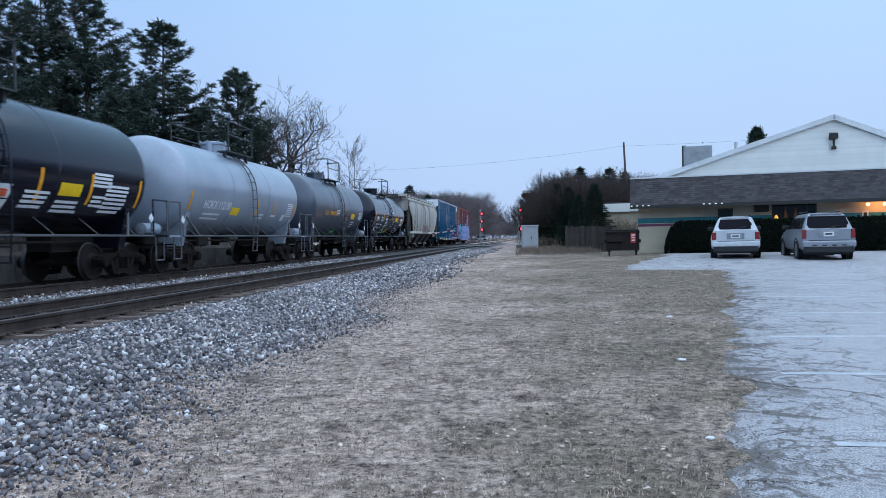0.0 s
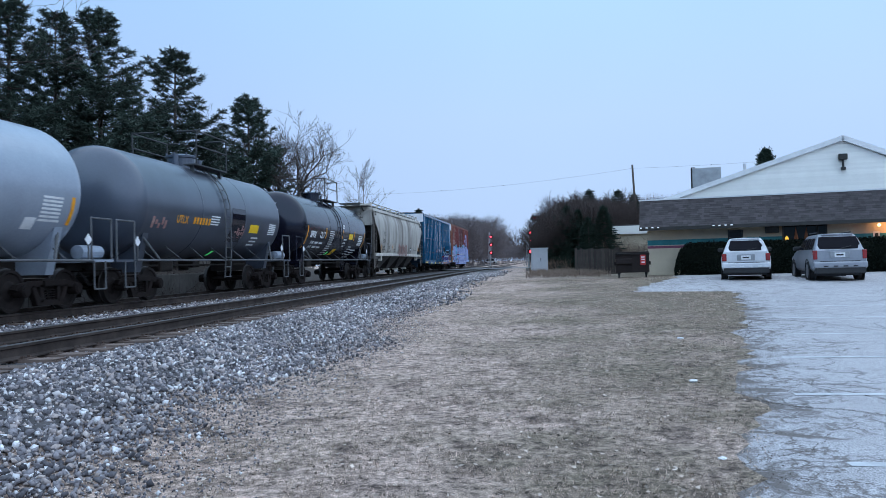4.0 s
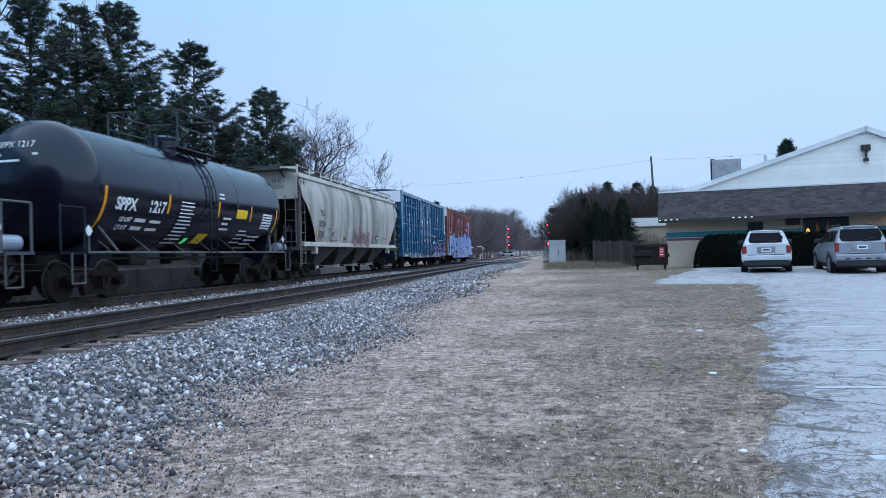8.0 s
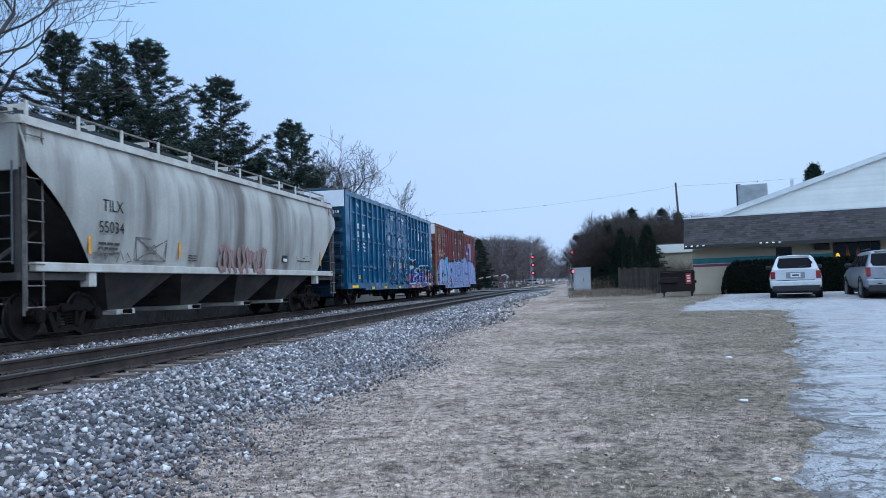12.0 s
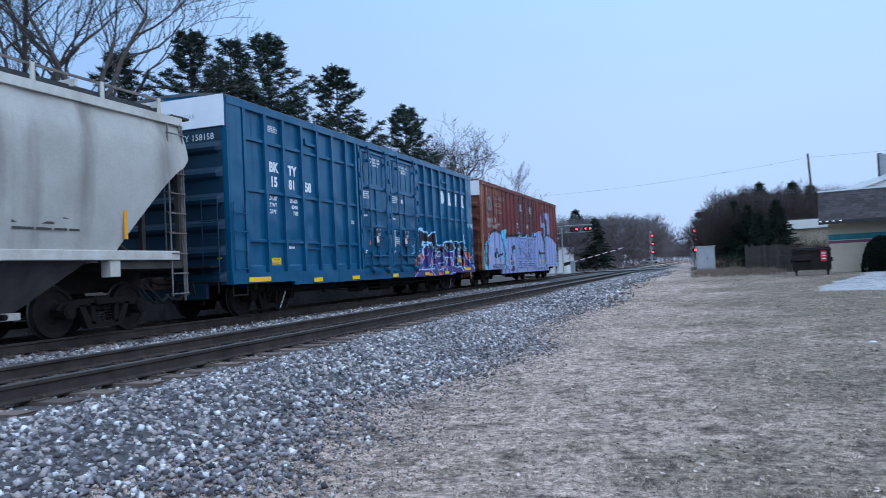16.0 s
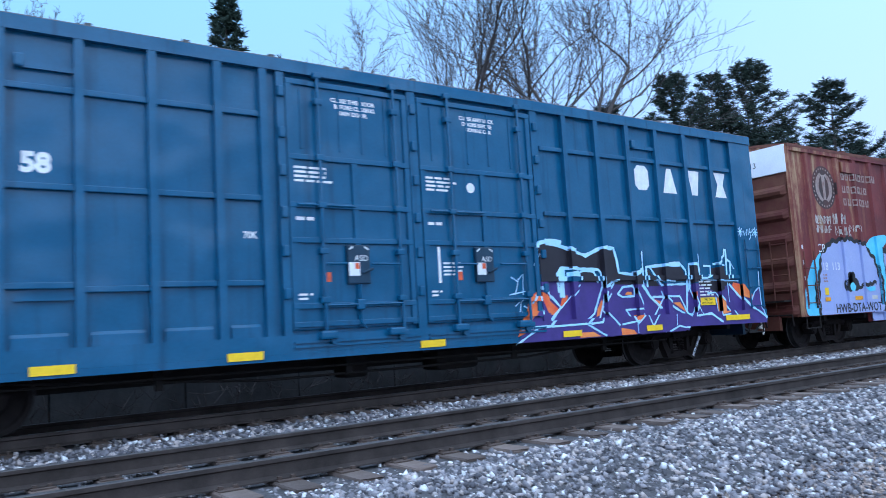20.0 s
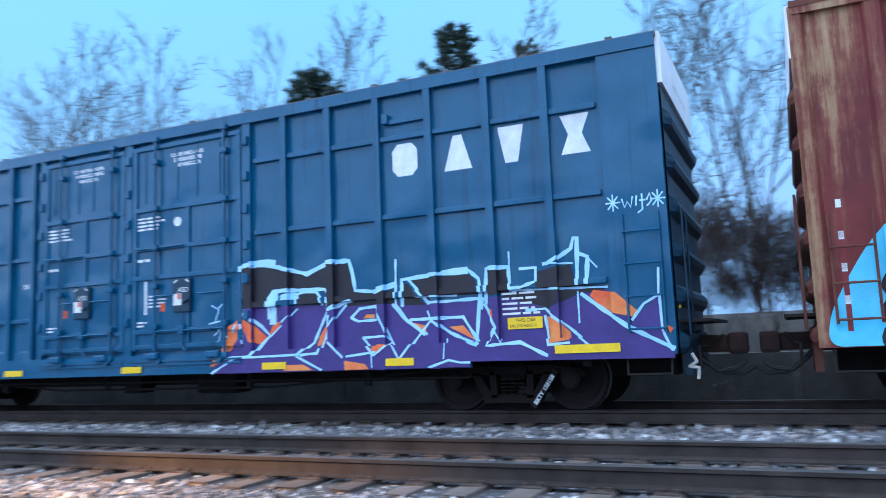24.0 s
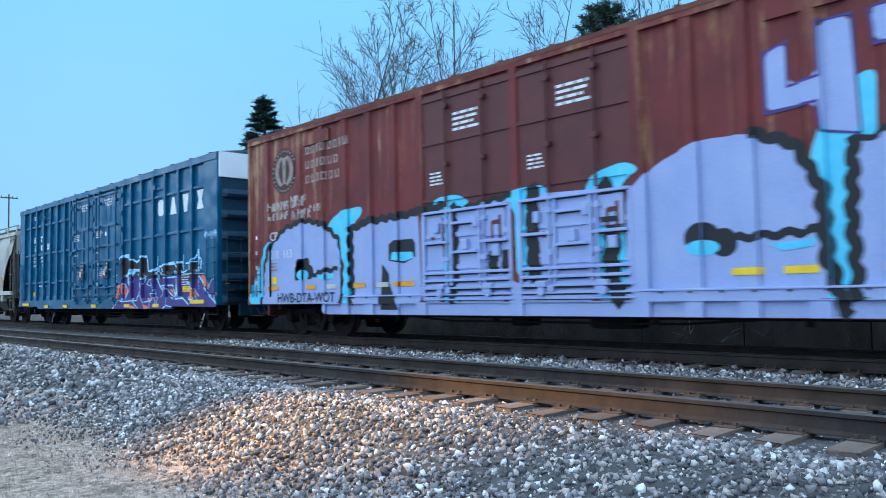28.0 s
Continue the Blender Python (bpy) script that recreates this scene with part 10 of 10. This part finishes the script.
# ---- low concrete wall behind the far track ----
M_OLDWALL = mat("blackened_old_concrete", (0.100, 0.094, 0.090), 0.9, col2=(0.052, 0.049, 0.047), scale=1.1, bump=0.35, bscale=20,
               streak=(0.05, 0.046, 0.043), streak_at=0.52, stretch=(2, 2, 0.5))
wall = thing("retaining_wall", (-15.6, 0, 0), "low stained concrete wall of long blocks", "wall", kind="structure")
y = -46.0
r = random.Random(2)
while y < 46:
    L = 2.4
    o = part("wall_block", bx(-0.2, 0.2, y + 0.012, y + L - 0.012, 0.0, 1.32 + r.uniform(-0.015, 0.015), None, 0.015), M_OLDWALL, wall)
    y += L

# ---- signals, cabinet, poles ----
M_MAST = mat("aluminium_mast", (0.38, 0.40, 0.42), 0.5, metal=0.6, scale=5)
M_CAB = mat("grey_equipment_cabinet", (0.40, 0.42, 0.45), 0.55, metal=0.2, col2=(0.33, 0.35, 0.37), scale=1.5, bump=0.05)
M_RED = glow("red_signal_lens", (1.0, 0.05, 0.07), 5)
M_SIGB = mat("black_signal_hood", (0.015, 0.015, 0.016), 0.6, scale=6)


def signal(at, heads, label, side=1):
    t = thing("rail_signal", at, label, "railway signal", "line signals")
    top = max(heads) + 0.5
    part("mast", rod(bmesh.new(), (0, 0, 0), (0, 0, top), 0.07, 12), M_MAST, t)
    part("base", bx(-0.25, 0.25, -0.25, 0.25, 0, 0.25, None, 0.03), M_CONC, t)
    for z in heads:
        bm = bmesh.new()
        lathe(bm, [(-0.22, 0.0), (-0.22, 0.22), (-0.14, 0.22), (-0.14, 0.0)], "y", 20, (0.16 * side, 0, z))
        box(bm, (0.16 * side, -0.05, z), (0.30, 0.2, 0.34), None, 0.04)
        hd = part("signal_head", bm, M_SIGB, t, "black signal head with round backing")
        bm = lathe(bmesh.new(), [(-0.25, 0.0), (-0.245, 0.09), (-0.20, 0.10)], "y", 16, (0.16 * side, 0, z))
        part("lens", bm, M_RED, hd, "lit red lens")
        bm = lathe(bmesh.new(), [(-0.40, 0.155), (-0.22, 0.155)], "y", 16, (0.16 * side, 0, z), False)
        bmesh.ops.delete(bm, geom=[f for f in bm.faces if f.calc_center_median().z < z - 0.05], context="FACES")
        part("hood", bm, M_SIGB, hd)
    ladder("mast_ladder", t, 0, 0.18, 0.4, top - 0.2, 0.34, 0.4, "x", M_MAST)
    return t


signal((-5.9, 85, gz(-2, 85)), (1.75, 2.65, 3.5), "three-headed red rail signal on an aluminium mast")
signal((-1.15, 60, gz(-1, 60)), (1.5, 2.3, 2.95), "three-headed red rail signal on an aluminium mast")
signal((0.55, 64, gz(0, 64)), (1.65,), "single red signal on a short mast")

cab = thing("equipment_cabinet", (-0.27, 48.4, gz(0, 48)), "tall grey metal trackside equipment cabinet", "cabinet", rz=3)
part("housing", bx(-0.5, 0.5, -0.45, 0.45, 0.12, 1.52, None, 0.02), M_CAB, cab)
part("door", bx(-0.44, -0.01, -0.475, -0.45, 0.2, 1.44), M_CAB, cab)
part("door", bx(0.01, 0.44, -0.475, -0.45, 0.2, 1.44), M_CAB, cab)
part("roof_cap", bx(-0.55, 0.55, -0.5, 0.5, 1.52, 1.60, None, 0.02), M_CAB, cab)
part("plinth", bx(-0.5, 0.5, -0.45, 0.45, 0, 0.12), M_CONC, cab)
bm = bx(0.05, 0.09, -0.50, -0.475, 0.75, 0.95)
part("door_handle", bm, M_DARKFIX, cab)


def flasher_mast(at, reach, label, rz=0, lit=True):
    """Crossing signal with a lattice arm over the road."""
    t = thing("crossing_signal", at, label, "crossing signal", "crossing signals", rz=rz)
    part("mast", rod(bmesh.new(), (0, 0, 0), (0, 0, 5.0), 0.10, 12), M_MAST, t)
    part("mast", rod(bmesh.new(), (0.75 * (1 if reach > 0 else -1), 0, 0), (0.75 * (1 if reach > 0 else -1), 0, 4.6), 0.07, 12), M_MAST, t)
    bm = bmesh.new()
    for z in (4.05, 4.75):
        for y in (-0.2, 0.2):
            rod(bm, (0, y, z), (reach, y, z), 0.035)
    k = int(abs(reach) / 0.55)
    for i in range(k):
        a, b = reach * i / k, reach * (i + 1) / k
        rod(bm, (a, -0.2, 4.05), (b, -0.2, 4.75), 0.02)
        rod(bm, (b, -0.2, 4.05), (b, -0.2, 4.75), 0.02)
    part("arm", bm, M_MAST, t, "lattice arm")
    for f in (0.5, 0.62, 0.85, 0.97):
        bm = lathe(bmesh.new(), [(-0.16, 0.0), (-0.155, 0.26), (-0.12, 0.26), (-0.12, 0.0)], "y", 18, (reach * f, -0.22, 4.35))
        d = part("backboard", bm, M_SIGB, t)
        bm = lathe(bmesh.new(), [(-0.20, 0.0), (-0.195, 0.08), (-0.16, 0.09)], "y", 14, (reach * f, -0.22, 4.35))
        part("lens", bm, M_RED if lit and f > 0.6 else M_TAIL, d, "round red flasher lens")
    bm = bmesh.new()
    for s in (-1, 1):
        box(bm, (0, -0.14, 3.2), (1.2, 0.02, 0.2), Matrix.Rotation(s * 0.785, 4, "Y"))
    part("crossbuck", bm, M_MAST, t, "weathered crossbuck boards")
    return t


flasher_mast((-14.4, 75, 0.6), 3.7, "crossing signal with a lattice arm and red flashers")
flasher_mast((0.5, 66, gz(0.5, 66)), -1.5, "crossing signal with unlit red flashers", 20, False)
gate = thing("crossing_gate", (-12.75, 75.2, 0.62), "crossing gate with a striped arm", "crossing gate")
part("pedestal", bx(-0.2, 0.2, -0.2, 0.2, 0, 1.3, None, 0.03), M_MAST, gate)
gate_arm = part("gate_arm", bx(-0.2, 5.0, -0.02, 0.02, -0.04, 0.04), M_TRIM, gate, "white gate arm with red stripes")
gate_arm.location = (0, 0, 1.15)
for k in range(6):
    part("stripe", bx(0.5 + k * 0.75, 0.78 + k * 0.75, -0.023, 0.023, -0.043, 0.043), M_TAIL, gate_arm, "red stripe")
part("counterweight", bx(-0.9, -0.2, -0.09, 0.09, -0.16, 0.16, None, 0.03), M_SIGB, gate_arm)
GATE = [(0, -6), (14.5, -6), (15.5, -8), (16.0, -13), (17.0, -33), (18.0, -52), (19.0, -68), (20.5, -82), (22, -85), (28, -85)]

# crossing road and what stands beyond it
M_ROAD = mat("grey_road_asphalt", (0.11, 0.11, 0.115), 0.85, col2=(0.15, 0.15, 0.155), scale=1, bump=0.2)
road = part("crossing_road", grid_mesh("crossing_road", steps((-90, 90, 6),), steps((78.5, 86, 2.5),), lambda x, y: 0.712 if -15 < x < -3 else max(gz(x, y) + 0.03, 0.55), M_ROAD), None)
tagged(road, "grey asphalt road over the tracks", "road", kind="structure")
shed = thing("shed", (-17.6, 92, 0.55), "low white shed beyond the crossing", "shed")
part("wall", bx(-2.3, 1.3, 0, 5, 0, 3.0), M_TRIM, shed)
part("roof", bx(-2.4, 1.4, -0.2, 5.2, 3.0, 3.15), M_HVAC, shed)
can = thing("canopy", (2.2, 170, 0.6), "distant flat white canopy on posts", "canopy")
part("roof", bx(-6, 5.5, 0, 6, 3.2, 3.8), M_TRIM, can)
for x in (-5.5, -2.5, 0.5, 3.5, 5.2):
    part("post", rod(bmesh.new(), (x, 0.3, 0), (x, 0.3, 3.2), 0.15), M_TRIM, can)
for x, y, m_, lab in ((-16.4, 236, M_SUVW, "distant white car beyond the crossing"), (0.5, 150, M_SUVW, "distant white car beyond the crossing"), (2.6, 152, M_SUVS, "distant grey car beyond the crossing")):
    c = thing("car", (x, y, 0.7), lab, "car", "distant cars")
    bm = bx(-2.1, 2.1, -0.8, 0.8, 0.3, 0.85, None, 0.12)
    part("body", bm, m_, c)
    part("cabin", bx(-1.1, 1.3, -0.7, 0.7, 0.8, 1.4, None, 0.15), M_GLASS, c)
    for sx in (-1.3, 1.3):
        for sy in (-0.75, 0.75):
            part("wheel", rod(bmesh.new(), (sx, sy - 0.1, 0.32), (sx, sy + 0.1, 0.32), 0.32, 16), M_TYRE, c)
sgn = thing("road_sign", (-17.0, 166, 0.5), "pale diamond-shaped road sign on a post", "sign")
part("post", rod(bmesh.new(), (0, 0, 0), (0, 0, 2.6), 0.05), M_MAST, sgn)
part("board", box(bmesh.new(), (0, -0.07, 2.2), (0.75, 0.03, 0.75), Matrix.Rotation(math.pi / 4, 4, "Y")), M_TRIM, sgn)

M_POLE = mat("weathered_pole_timber", (0.09, 0.075, 0.065), 0.9, col2=(0.12, 0.10, 0.09), scale=3, bump=0.3)


def pole(at, h, label, rx=0, ry=0, arms=1):
    t = thing("utility_pole", at, label, "utility pole", "utility poles")
    t.matrix_basis = pose(*at, rx, ry, 0)
    part("shaft", rod(bmesh.new(), (0, 0, -0.3), (0, 0, h), 0.12, 12, 0.07), M_POLE, t)
    for k in range(arms):
        part("crossarm", bx(-0.9, 0.9, 0.08, 0.18, h - 0.5 - k * 0.7, h - 0.38 - k * 0.7), M_POLE, t)
        for x in (-0.8, -0.35, 0.35, 0.8):
            part("insulator", rod(bmesh.new(), (x, 0.13, h - 0.38 - k * 0.7), (x, 0.13, h - 0.2 - k * 0.7), 0.05), M_MAST, t)
    return t


pole((7.25, 60, gz(7, 60)), 7.95, "leaning timber utility pole", 0, -2.2, 0)
pole((*place(165.9, 100)[:2], 0.0), 14.0, "distant timber utility pole with crossarms", 0, 0, 1)


def wire(a, b, sag, label):
    a, b = Vector(a), Vector(b)
    pts = [a.lerp(b, i / 24) - Vector((0, 0, sag * 4 * (i / 24) * (1 - i / 24))) for i in range(25)]
    bm = bmesh.new()
    for p, q in zip(pts, pts[1:]):
        rod(bm, p, q, 0.0055, 5)
    for i in (5, 9, 14, 19):
        box(bm, pts[i], (0.07, 0.07, 0.07))
    tagged(part("overhead_wire", bm, M_SIGB, None), label, "cable", "overhead wires")


wire((6.95, 60, 8.35), (-20, 72, 8.3), 0.5, "thin black overhead wire")
wire((6.95, 60, 8.35), (34, 55, 9.2), 0.4, "thin black overhead wire")


# ---- what moves ----
def train_at(t):
    """How far along the track the train's reference end stands at t seconds."""
    u = (t - 20) / 8
    return 15.755 - 34.456 * u - 0.883 * u ** 2 - 0.152 * u ** 3


def motions():
    marks = [i * 0.5 for i in range(57)]
    for car, uc in cars:
        walk(car, [(t, pose(TRACK_X, train_at(t) + uc, RAIL_Z)) for t in marks])
    fine = [i * 4 / 30 for i in range(211)]
    for w in spinners:
        base = w.location.copy()
        rows = []
        for t in fine:
            turn = math.degrees((train_at(0) - train_at(t)) / 0.457)
            rows.append((t, Matrix.Translation(base) @ Matrix.Rotation(math.radians(turn), 4, "X")))
        walk(w, rows)
    walk(gate_arm, [(t, pose(0, 0, 1.15, 0, a, 0)) for t, a in GATE])


motions()
